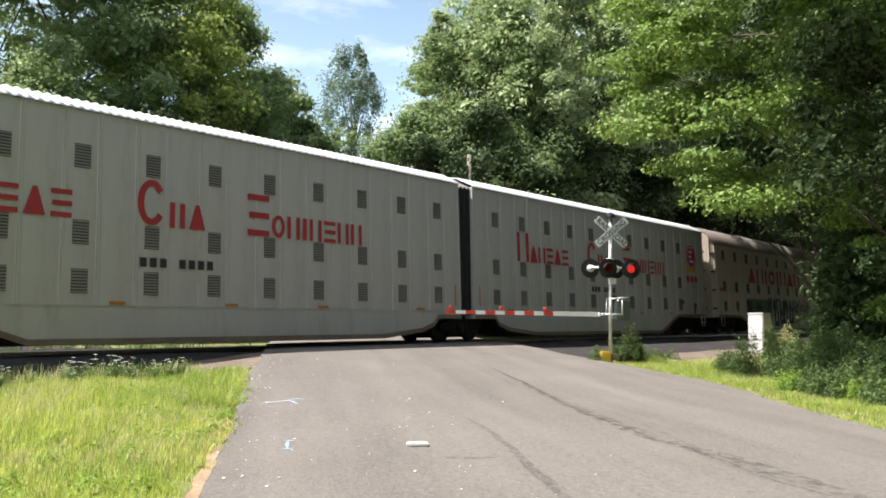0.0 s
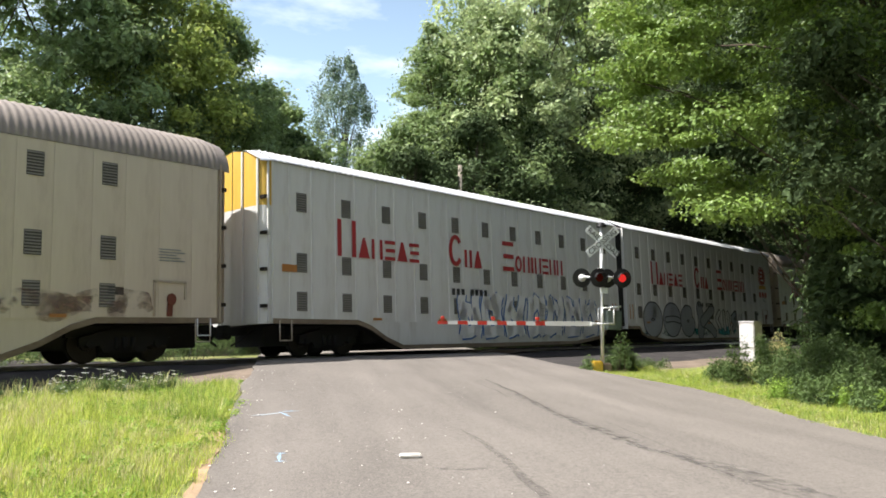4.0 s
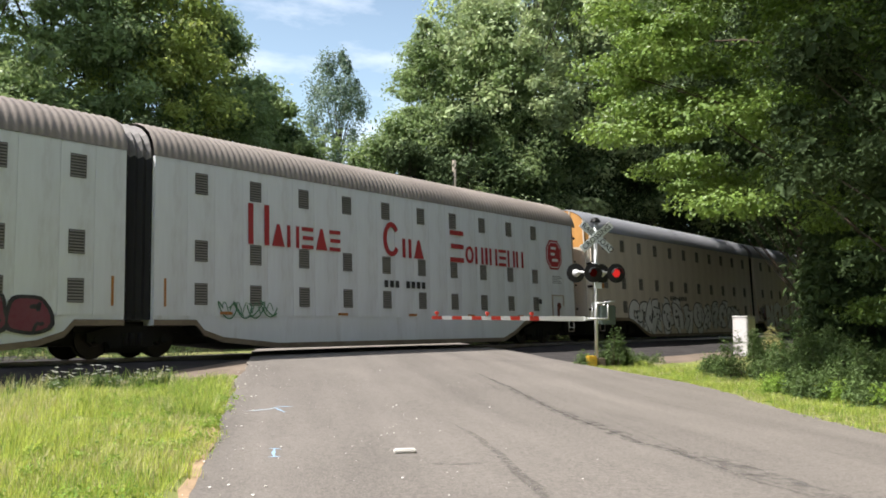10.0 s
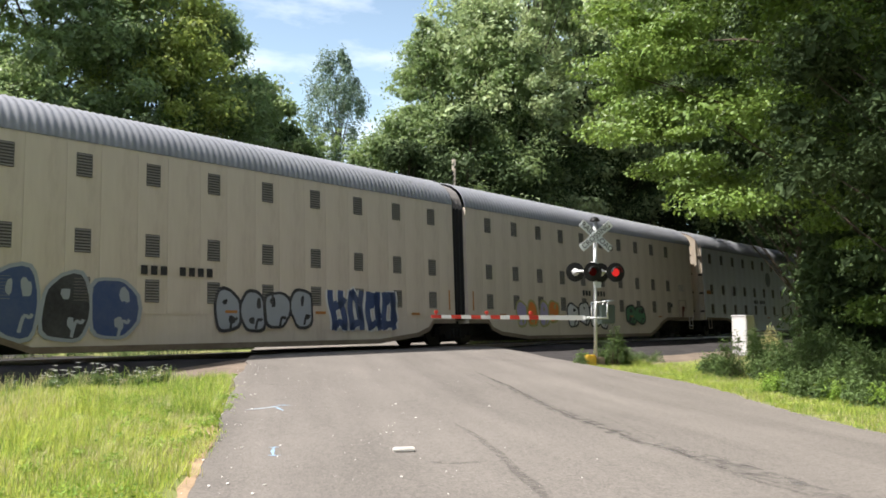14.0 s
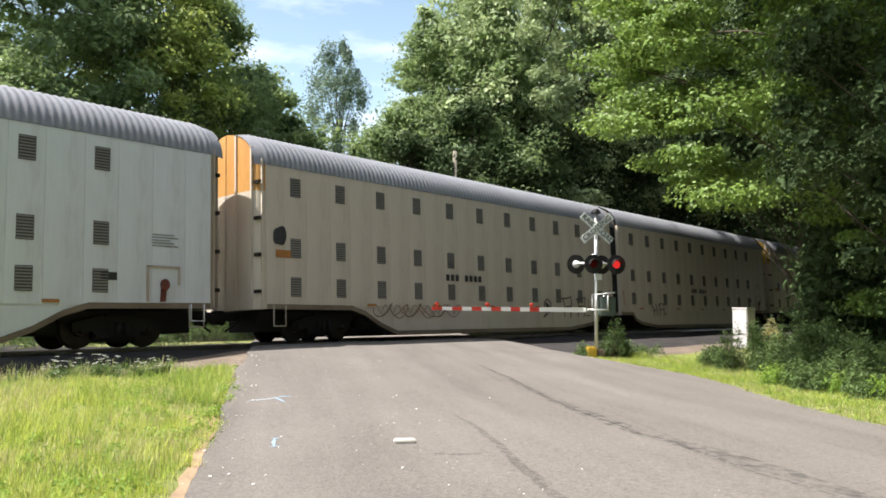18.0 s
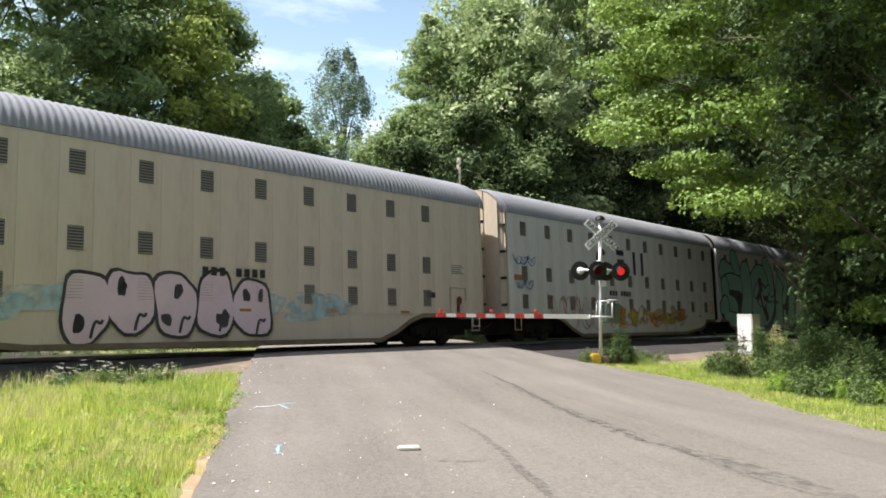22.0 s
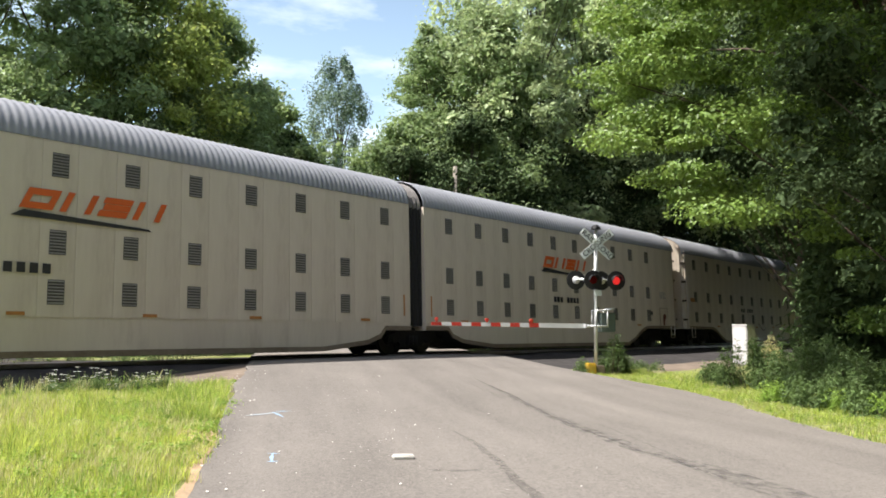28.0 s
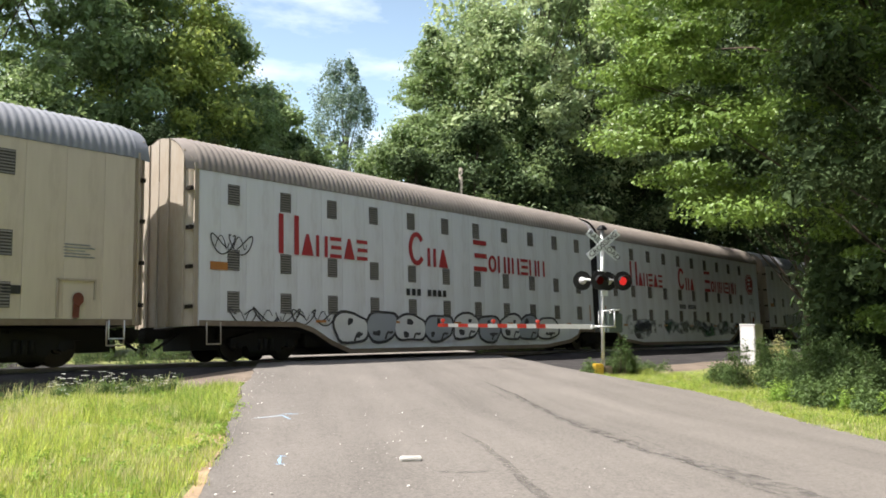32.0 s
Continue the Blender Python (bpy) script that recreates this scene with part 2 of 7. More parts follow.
STREAK = (1.2, 1.2, 0.16)
M = {
    "white": material("white_car_paint", (0.63, 0.635, 0.625), (0.51, 0.505, 0.48), 0.45, 0, 0.9, 9, 0.8, 0.02, STREAK, rust=0.3),
    "bright": material("bright_white_car_paint", (0.68, 0.705, 0.735), (0.565, 0.58, 0.59), 0.42, 0, 0.9, 9, 0.8, 0.02, STREAK, rust=0.3),
    "cream": material("cream_car_paint", (0.59, 0.525, 0.435), (0.485, 0.418, 0.338), 0.48, 0, 0.9, 9, 0.8, 0.02, STREAK, rust=0.3),
    "grey": material("pale_grey_car_paint", (0.43, 0.425, 0.395), (0.35, 0.34, 0.31), 0.48, 0, 0.9, 9, 0.8, 0.02, STREAK, rust=0.3),
    # rust tone that also holds the shade of the downturned lip
    "sill_rust_shade": material("rust_and_shade_sill", (0.24, 0.195, 0.14), (0.12, 0.085, 0.055), 0.75, 0, 1.2, 14, 1.0, 0.05, (0.5, 1, 1)),
    "roof_grey": material("galvanised_roof", (0.255, 0.263, 0.28), (0.175, 0.18, 0.19), 0.5, 0.0, 0.5, 12, 0.7, 0.02),
    "roof_brown": material("weathered_roof", (0.275, 0.24, 0.205), (0.175, 0.148, 0.125), 0.55, 0.0, 0.5, 12, 0.8, 0.02),
    "roof_white": material("white_roof", (0.75, 0.76, 0.78), (0.6, 0.6, 0.6), 0.45, 0.2, 0.5, 12, 0.5, 0.02),
    "end_tan": material("tan_end_paint", (0.43, 0.385, 0.32), (0.30, 0.23, 0.16), 0.55, 0, 1.0, 10, 0.8, 0.03, (1, 1, 0.3)),
    "end_orange": material("orange_end_paint", (0.60, 0.33, 0.10), (0.40, 0.18, 0.05), 0.5, 0, 1.0, 10, 0.8, 0.03, (1, 1, 0.3)),
    "end_yellow": material("yellow_end_paint", (0.68, 0.45, 0.07), (0.45, 0.27, 0.05), 0.5, 0, 1.0, 10, 0.8, 0.03, (1, 1, 0.3)),
    "slat": material("louvre_slat", (0.25, 0.235, 0.2), (0.15, 0.135, 0.11), 0.7, 0.0, 2, 30, 0.6, 0.02),
    "slot_shade": material("louvre_slot_shade", (0.085, 0.078, 0.066), (0.055, 0.05, 0.042), 0.8, 0, 3, 30, 0.7, 0.02),
    # near black throughout, far below the wheel steel
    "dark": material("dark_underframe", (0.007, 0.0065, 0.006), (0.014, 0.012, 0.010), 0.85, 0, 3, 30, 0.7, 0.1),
    "rubber": material("black_bellows_rubber", (0.007, 0.007, 0.008), (0.013, 0.013, 0.014), 0.7, 0, 2, 20, 0.7, 0.05),
    "pleat": material("grey_pleated_flashing", (0.17, 0.16, 0.15), (0.08, 0.072, 0.066), 0.6, 0, 2, 20, 0.8, 0.05),
    "steel": material("worn_wheel_steel", (0.04, 0.034, 0.03), (0.022, 0.018, 0.015), 0.5, 0.6, 4, 40, 0.7, 0.05),
    "rail": material("polished_rail_steel", (0.35, 0.33, 0.31), (0.14, 0.08, 0.05), 0.35, 0.9, 2, 30, 0.6, 0.03),
    "red": material("red_lettering", (0.37, 0.03, 0.035), (0.26, 0.045, 0.045), 0.5, 0, 2, 20, 0.7, 0.01),
    "black": material("black_lettering", (0.02, 0.02, 0.022), (0.05, 0.05, 0.05), 0.5, 0, 2, 20, 0.6, 0.01),
    "orange": material("orange_lettering", (0.62, 0.12, 0.02), (0.5, 0.1, 0.03), 0.5, 0, 2, 20, 0.6, 0.01),
    "navy": material("navy_lettering", (0.02, 0.025, 0.06), (0.04, 0.04, 0.07), 0.5, 0, 2, 20, 0.6, 0.01),
    "logo_grey": material("faded_grey_emblem", (0.17, 0.19, 0.21), (0.3, 0.31, 0.32), 0.6, 0, 3, 20, 0.8, 0.01),
    "gold": material("gold_stripe", (0.55, 0.33, 0.05), (0.4, 0.2, 0.04), 0.5, 0, 3, 20, 0.6, 0.01),
    "ochre": material("ochre_marker", (0.42, 0.19, 0.05), (0.28, 0.11, 0.04), 0.5, 0, 3, 20, 0.6, 0.01),
    "asphalt": asphalt_material("worn_asphalt", (0.232, 0.211, 0.186), (0.078, 0.071, 0.063)),
    "tar": material("dark_tar_seam", (0.14, 0.132, 0.12), (0.06, 0.056, 0.051), 0.8, 0, 1.2, 42, 1.0, 0.2, grain=1.2),
    "asphalt_stain": asphalt_material("stained_asphalt", (0.19, 0.18, 0.167), (0.065, 0.061, 0.057)),
    "pale_mark": material("pale_survey_paint", (0.42, 0.5, 0.55), (0.25, 0.26, 0.27), 0.8, 0, 6, 40, 0.9, 0.1),
    "rust": material("rusty_red_iron", (0.17, 0.05, 0.03), (0.09, 0.035, 0.025), 0.8, 0.1, 4, 30, 0.8, 0.1),
    "grass_soil": material("grassy_soil", (0.16, 0.20, 0.055), (0.20, 0.185, 0.085), 0.95, 0, 0.6, 14, 1.0, 0.4, spec=0.1),
    "dirt": material("brown_gravel_dirt", (0.225, 0.18, 0.14), (0.11, 0.09, 0.07), 0.95, 0, 1.8, 30, 1.0, 0.8, spec=0.1),
    "litter": material("dirt_and_leaf_litter", (0.42, 0.30, 0.19), (0.20, 0.15, 0.10), 0.95, 0, 3.0, 24, 1.0, 0.8, spec=0.1),
    "ballast": material("ballast_stone", (0.062, 0.058, 0.056), (0.028, 0.026, 0.025), 0.95, 0, 1.5, 26, 1.0, 0.8, spec=0.1),
    "tie": material("creosoted_timber", (0.06, 0.045, 0.035), (0.03, 0.022, 0.018), 0.9, 0, 4, 30, 0.8, 0.3),
    "bark": material("grey_brown_bark", (0.10, 0.075, 0.055), (0.05, 0.037, 0.028), 0.95, 0, 2, 18, 0.9, 0.8, (1, 1, 0.3)),
    "leaf_maple": material("maple_leaf", (0.2, 0.3, 0.06), (0.1, 0.17, 0.04), 0.46, 0, 0.5, 6, 0.8, 0, piece=0.3, translucent=0.28),
    "leaf_mid": material("mid_green_leaf", (0.255, 0.345, 0.135), (0.09, 0.145, 0.06), 0.46, 0, 0.35, 4, 0.8, 0, piece=0.3, translucent=0.42),
    "leaf_pale": material("pale_green_leaf", (0.42, 0.5, 0.25), (0.18, 0.25, 0.115), 0.46, 0, 0.35, 4, 0.8, 0, piece=0.3, translucent=0.33),
    "leaf_dark": material("dark_green_leaf", (0.23, 0.295, 0.125), (0.08, 0.12, 0.052), 0.46, 0, 0.35, 4, 0.8, 0, piece=0.3, translucent=0.33),
    # yellow-green with the sunlit patch's brightness put into the colour
    "leaf_sun": material("sun_brightened_leaf", (0.36, 0.43, 0.11), (0.19, 0.26, 0.07), 0.5, 0, 0.35, 4, 0.8, 0, piece=0.3, translucent=0.42),
    # darkened to stand in for shade on understorey and verge trees
    "leaf_shaded": material("shade_darkened_leaf", (0.07, 0.105, 0.04), (0.028, 0.048, 0.017), 0.7, 0, 0.35, 4, 0.8, 0, piece=0.3, translucent=0.12, spec=0.15),
    "leaf_blue": material("blue_green_leaf", (0.17, 0.235, 0.16), (0.1, 0.155, 0.105), 0.46, 0, 0.35, 4, 0.8, 0, piece=0.3, translucent=0.28),
    "weed": material("weed_leaf", (0.11, 0.17, 0.05), (0.06, 0.105, 0.032), 0.65, 0, 0.6, 6, 0.8, 0, piece=0.35, translucent=0.3),
    "grass": material("sunlit_grass", (0.37, 0.45, 0.075), (0.37, 0.42, 0.11), 0.7, 0, 0.9, 5, 1.0, 0, piece=0.4, translucent=0.45),
    "grass_deep": material("deep_green_grass", (0.17, 0.29, 0.045), (0.24, 0.34, 0.06), 0.7, 0, 0.9, 5, 1.0, 0, piece=0.35, translucent=0.4),
    "straw": material("dry_grass", (0.50, 0.48, 0.24), (0.40, 0.39, 0.17), 0.8, 0, 1, 6, 0.8, 0, piece=0.3, translucent=0.3),
    "petal": material("white_petal", (0.75, 0.75, 0.7), (0.6, 0.62, 0.5), 0.6, 0, 4, 20, 0.5, 0, translucent=0.3),
    "yellow": material("yellow_paint", (0.62, 0.40, 0.03), (0.42, 0.28, 0.05), 0.6, 0, 4, 20, 0.8, 0.05),
    "post": material("aluminium_post", (0.62, 0.63, 0.62), (0.45, 0.46, 0.45), 0.45, 0.3, 2, 20, 0.6, 0.03),
    "sign": material("white_sign_sheeting", (0.74, 0.78, 0.78), (0.58, 0.61, 0.61), 0.4, 0, 3, 20, 0.5, 0.01),
    "gate_white": material("white_gate_sheeting", (0.72, 0.72, 0.7), (0.55, 0.55, 0.52), 0.45, 0, 3, 20, 0.5, 0.01),
    "gate_red": material("red_gate_sheeting", (0.55, 0.05, 0.03), (0.4, 0.05, 0.04), 0.45, 0, 3, 20, 0.5, 0.01),
    "lamp_black": material("black_lamp_housing", (0.015, 0.015, 0.016), (0.03, 0.03, 0.03), 0.5, 0, 3, 20, 0.5, 0.02),
    "lamp_off": material("dark_red_lens", (0.11, 0.008, 0.008), (0.07, 0.005, 0.005), 0.15, 0, 3, 20, 0.5, 0),
    "lamp_on": material("lit_red_lens", (0.7, 0.03, 0.025), (0.5, 0.02, 0.02), 0.2, 0, 3, 20, 0.5, 0, glow=0.45),
    "mech": material("grey_green_mechanism", (0.11, 0.14, 0.125), (0.07, 0.09, 0.08), 0.6, 0, 2, 20, 0.7, 0.05),
    "case": material("white_painted_case", (0.62, 0.62, 0.62), (0.42, 0.38, 0.33), 0.6, 0, 1.5, 14, 0.7, 0.05),
    "wood_pole": material("weathered_pole_wood", (0.26, 0.235, 0.19), (0.18, 0.155, 0.12), 0.9, 0, 2, 20, 0.8, 0.2, (1, 1, 0.2)),
    "blue_paint": material("blue_marking_paint", (0.27, 0.45, 0.62), (0.22, 0.26, 0.29), 0.8, 0, 6, 40, 0.9, 0.1),
    "pale_block": material("pale_concrete_chunk", (0.72, 0.70, 0.65), (0.5, 0.47, 0.42), 0.9, 0, 8, 50, 0.6, 0.3),
}


def spray(name, c):
    if name not in M:
        M[name] = material(name + "_spray_paint", c, tuple(v * 0.72 + 0.06 for v in c), 0.6, 0, 1.2, 12, 0.8, 0.01)
    return M[name]


for key, colour in {"g_black": (0.02, 0.02, 0.023), "g_steel": (0.085, 0.165, 0.25), "g_navy": (0.03, 0.06, 0.16), "g_white": (0.72, 0.72, 0.72), "g_teal": (0.039, 0.39, 0.416), "g_mint": (0.3, 0.54, 0.465), "g_green": (0.06, 0.19, 0.09),
                    "g_paleblue": (0.462, 0.588, 0.658), "g_blue": (0.04, 0.13, 0.36), "g_purple": (0.10, 0.05, 0.22), "g_red": (0.33, 0.04, 0.03), "g_maroon": (0.16, 0.03, 0.05),
                    "g_orange": (0.66, 0.204, 0.036), "g_yellow": (0.608, 0.486, 0.081), "g_olive": (0.364, 0.351, 0.13), "g_grey": (0.297, 0.324, 0.351), "g_brown": (0.23, 0.15, 0.11),
                    "g_pink": (0.675, 0.54, 0.608), "g_sky": (0.459, 0.621, 0.675), "g_silver": (0.63, 0.644, 0.63), "g_lilac": (0.39, 0.338, 0.546)}.items():
    spray(key, colour)


def mist(key, scale=1.6, lo=0.4, hi=0.66, most=0.8):
    """A thin patchy coat of the same paint that lets what is below show through."""
    name = key + "_mist"
    if name not in M:
        m = M[key].copy()
        m.name = name
        n, l = m.node_tree.nodes, m.node_tree.links
        co, no, mr = n.new("ShaderNodeTexCoord"), n.new("ShaderNodeTexNoise"), n.new("ShaderNodeMapRange")
        tr, mx = n.new("ShaderNodeBsdfTransparent"), n.new("ShaderNodeMixShader")
        no.inputs["Scale"].default_value, no.inputs["Detail"].default_value = scale, 5
        mr.inputs["From Min"].default_value, mr.inputs["From Max"].default_value, mr.inputs["To Max"].default_value = lo, hi, most
        l.new(co.outputs["Object"], no.inputs["Vector"])
        l.new(no.outputs["Fac"], mr.inputs["Value"])
        l.new(mr.outputs["Result"], mx.inputs["Fac"])
        l.new(tr.outputs["BSDF"], mx.inputs[1])
        l.new(n["Principled BSDF"].outputs["BSDF"], mx.inputs[2])
        l.new(mx.outputs["Shader"], n["Material Output"].inputs["Surface"])
        M[name] = m
    return M[name]


# ---- building helpers ----
def mesh_of(name, bm, mats):
    me = bpy.data.meshes.new(name)
    bm.to_mesh(me)
    bm.free()
    for m in mats if isinstance(mats, (list, tuple)) else [mats]:
        me.materials.append(m)
    return me


def part(name, bm, mats, parent=None, label=""):
    """Links a bmesh (or a ready mesh) as one mesh object under a thing or a part."""
    me = bm if isinstance(bm, bpy.types.Mesh) else mesh_of(name, bm, mats)
    ob = new(name, me)
    ob.parent = parent
    if label:
        ob["label"] = label
    return ob


def thing(name, label, category, group="", at=(0, 0, 0), rz=0):
    ob = new(name)
    ob.matrix_world = pose(*at, 0, 0, rz)
    return tagged(ob, label, category, group)


def box(bm, x0, x1, y0, y1, z0, z1, bevel=0.0, mat=0):
    v = [bm.verts.new((x, y, z)) for z in (z0, z1) for x, y in ((x0, y0), (x1, y0), (x1, y1), (x0, y1))]
    fs = [bm.faces.new([v[i] for i in q]) for q in ((3, 2, 1, 0), (4, 5, 6, 7), (0, 1, 5, 4), (1, 2, 6, 5), (2, 3, 7, 6), (3, 0, 4, 7))]
    for f in fs:
        f.material_index = mat
    if bevel:
        es = list({e for f in fs for e in f.edges})
        out = bmesh.ops.bevel(bm, geom=es, offset=bevel, segments=2, affect="EDGES", clamp_overlap=True)
        for f in out["faces"]:
            f.material_index = mat
    return bm


def rod(bm, a, b, r0, r1=None, n=8, mat=0, caps=True):
    a, b = Vector(a), Vector(b)
    r1 = r0 if r1 is None else r1
    d = (b - a).normalized()
    s = d.orthogonal().normalized()
    t = d.cross(s)
    rings = []
    for p, r in ((a, r0), (b, r1)):
        rings.append([bm.verts.new(p + (s * math.cos(i * math.tau / n) + t * math.sin(i * math.tau / n)) * r) for i in range(n)])
    for i in range(n):
        f = bm.faces.new((rings[0][i], rings[0][(i + 1) % n], rings[1][(i + 1) % n], rings[1][i]))
        f.smooth, f.material_index = n > 5, mat
    if caps:
        bm.faces.new(rings[0][::-1]).material_index = mat
        bm.faces.new(rings[1]).material_index = mat
    return bm


def plate(bm, pts, y0, y1, mat=0):
    """A flat outline in x, z given thickness from y0 to y1."""
    a = [bm.verts.new((x, y0, z)) for x, z in pts]
    b = [bm.verts.new((x, y1, z)) for x, z in pts]
    n = len(pts)
    bm.faces.new(a).material_index = mat
    bm.faces.new(b[::-1]).material_index = mat
    for i in range(n):
        bm.faces.new((a[i], b[i], b[(i + 1) % n], a[(i + 1) % n])).material_index = mat
    return bm


def fast_mesh(name, verts, quads, mats, flat_faces=True):
    """A mesh of quads from arrays."""
    me = bpy.data.meshes.new(name)
    verts, quads = np.asarray(verts, np.float32), np.asarray(quads, np.int32)
    nq = len(quads)
    me.vertices.add(len(verts))
    me.vertices.foreach_set("co", verts.ravel())
    me.loops.add(nq * 4)
    me.loops.foreach_set("vertex_index", quads.ravel())
    me.polygons.add(nq)
    me.polygons.foreach_set("loop_start", np.arange(nq, dtype=np.int32) * 4)
    if flat_faces:
        me.polygons.foreach_set("use_smooth", np.zeros(nq, bool))
    me.update(calc_edges=True)
    for m in mats if isinstance(mats, (list, tuple)) else [mats]:
        me.materials.append(m)
    return me


def step(a, b, v):
    t = min(1.0, max(0.0, (v - a) / (b - a)))
    return t * t * (3 - 2 * t)


# ---- ground, road and track ----
TRACK_Y = 20.75
U, N = Vector((0.6, 0.8)), Vector((0.8, -0.6))       # along the road, and across it to its other verge
ROAD_L, ROAD_R = -0.75, 8.45


def road_right(u):
    """Where the road's far edge runs: it swells towards the crossing."""
    return ROAD_R + 1.1 * math.exp(-((u - 18.5) / 5.5) ** 2) + 0.62 * math.exp(-((u - 17.2) / 4.6) ** 2)


def land(x, y):
    """The ground's height: the rails' top is zero."""
    z = -0.45 + 0.2 * step(7, 18.2, y)
    z = z - 0.3 * step(17.7, 18.4, y) * (1 - step(26.5, 28.5, y)) - 0.25 * step(23.5, 34, y) - 0.35 * step(40, 120, abs(y - 20))
    n = x * N.x + y * N.y
    z -= 0.6 * step(14.9, 17.0, y) * (1 - step(26.5, 29, y)) * step(ROAD_L - 1.2, ROAD_L - 4.2, n)     # ditch before the ballast
    under = step(ROAD_L - 0.2, ROAD_L + 0.8, n) * (1 - step(-0.8, 0.2, n - road_right(x * U.x + y * U.y)))
    z += 0.05 * noise.noise((x * 0.12, y * 0.12, 3.1)) * (1 - under) - 0.16 * under
    if abs(y - 20.75) < 3.2 and under > 0.5:
        z -= 0.15
    return z


def road_z(x, y):
    return -0.45 + 0.42 * step(6.5, 18.9, y) - 0.5 * step(23, 40, y)


def road_point(u, n, lift=0.0):
    p = U * u + N * n
    return Vector((p.x, p.y, road_z(p.x, p.y) + 0.010 - 0.0035 * (n - 3.8) ** 2 * 0.25 + lift))


def road_marks(shoulder, lane):
    """Tar seams, stains, survey paint, grit and a chunk of concrete on the asphalt."""
    def seam(name, mat, pts, w0, w1, parent, label="", seed=1):
        rng, bm, prev = random.Random(seed), bmesh.new(), None
        fine = []
        for (u0, n0), (u1, n1) in zip(pts, pts[1:]):
            k = max(2, int(math.hypot(u1 - u0, n1 - n0) / 0.22))
            fine += [(u0 + (u1 - u0) * i / k, n0 + (n1 - n0) * i / k) for i in range(k)]
        fine.append(pts[-1])
        for i, (u, n) in enumerate(fine):
            f = i / (len(fine) - 1)
            w = (w0 + (w1 - w0) * f) * rng.uniform(0.75, 1.15) * min(1, 6 * f + 0.1, 6 * (1 - f) + 0.1)
            o = 0.05 * noise.noise((u * 1.3, seed, 0)) + 0.02 * noise.noise((u * 5, seed, 3))
            a, c = fine[max(0, i - 1)], fine[min(len(fine) - 1, i + 1)]
            d = math.hypot(c[0] - a[0], c[1] - a[1]) or 1
            pu, pn = -(c[1] - a[1]) / d, (c[0] - a[0]) / d
            q = [bm.verts.new(road_point(u + pu * (o + s * w), n + pn * (o + s * w), 0.0025)) for s in (-1, 1)]
            if prev:
                bm.faces.new((prev[0], prev[1], q[1], q[0]))
            prev = q
        return part(name, bm, mist(mat, 5.0, 0.4, 0.7, 0.6) if name == "stain" else mist(mat, 14.0, 0.36, 0.72, 0.5) if mat == "tar" else M[mat], parent, label)
    seam("tar_seam", "tar", ((11.6, 2.62), (10.1, 2.66), (8.7, 2.56), (7.4, 2.42), (5.0, 2.3)), 0.045, 0.075, lane, "dark tar seam along the old pavement edge", 1)
    seam("stain", "asphalt_stain", ((19.5, 4.95), (16.7, 4.95), (12.2, 4.7), (9.6, 4.66), (8.2, 4.85), (7.0, 4.95), (5.0, 5.05)), 0.05, 0.2, lane, "dark worn stain along an old joint", 3)
    seam("crack", "tar", ((19.5, 4.92), (16.7, 4.99), (12.17, 4.68), (9.6, 4.63), (9.03, 4.72), (7.15, 4.65), (6.2, 4.78), (5.0, 4.8)), 0.014, 0.05, lane, "dark irregular crack", 2)
    seam("crack", "tar", ((12.6, 5.1), (11.46, 5.15), (10.46, 5.04), (9.01, 4.87), (8.4, 4.8)), 0.01, 0.016, lane, "dark branching crack", 9)
    seam("crack", "tar", ((8.9, 4.75), (8.3, 5.05), (7.6, 5.15)), 0.012, 0.012, lane, "short branching crack", 10)
    seam("crack", "tar", ((18.5, 4.5), (16.9, 4.62), (15.4, 4.55)), 0.02, 0.012, lane, "short dark crack", 12)
    seam("stain", "asphalt_stain", ((8.6, 1.6), (8.45, 1.95), (8.5, 2.3)), 0.06, 0.05, lane, "small dark oil stain", 14)
    seam("crack", "tar", ((14.0, 7.57), (12.6, 7.5), (11.5, 7.38)), 0.006, 0.01, lane, "thin dark crack", 6)
    seam("crack", "tar", ((10.4, 7.55), (9.5, 7.6), (8.7, 7.55)), 0.006, 0.01, lane, "thin dark crack", 7)
    seam("crack", "tar", ((16.1, -0.25), (16.0, 0.1), (15.9, 0.5)), 0.03, 0.02, shoulder, "short dark crack", 8)
    seam("crack", "tar", ((10.6, 0.9), (10.45, 1.6), (10.5, 2.2)), 0.01, 0.012, shoulder, "hairline crack", 18)
    for i, pts in enumerate((((9.25, 0.0), (9.8, 0.03)), ((9.28, -0.06), (9.28, 0.08)), ((9.8, -0.05), (9.76, 0.09)), ((12.85, -0.45), (13.1, -0.1), (13.3, 0.1)), ((13.3, 0.0), (12.75, 0.14)), ((13.35, 0.02), (13.4, 0.3)))):
        seam("survey_mark", "blue_paint" if i != 3 else "pale_mark", pts, 0.03, 0.02, shoulder, "faded blue survey paint", 20 + i)
    rng = random.Random(4)
    me = []
    for s in range(3):
        bm = bmesh.new()
        bmesh.ops.create_icosphere(bm, subdivisions=1, radius=0.02)
        for v in bm.verts:
            v.co *= rng.uniform(0.6, 1.2)
            v.co.z *= 0.5
        me.append(mesh_of("pebble", bm, M["pale_block"]))
    for i in range(200):
        u, n = rng.uniform(5.5, 20), rng.choice((rng.uniform(-0.7, 2.2), rng.uniform(-0.9, -0.3), rng.uniform(-0.7, 4)))
        ob = part("pebble", me[i % 3], None, shoulder)
        ob.matrix_world = Matrix.Translation(road_point(u, n, 0.006)) @ Matrix.Scale(rng.choice((0.25, 0.3, 0.4, 0.5, 0.9)), 4)
    bm = bmesh.new()
    box(bm, -0.13, 0.13, -0.05, 0.05, 0, 0.05, 0.015)
    ob = part("concrete_chunk", bm, M["pale_block"])
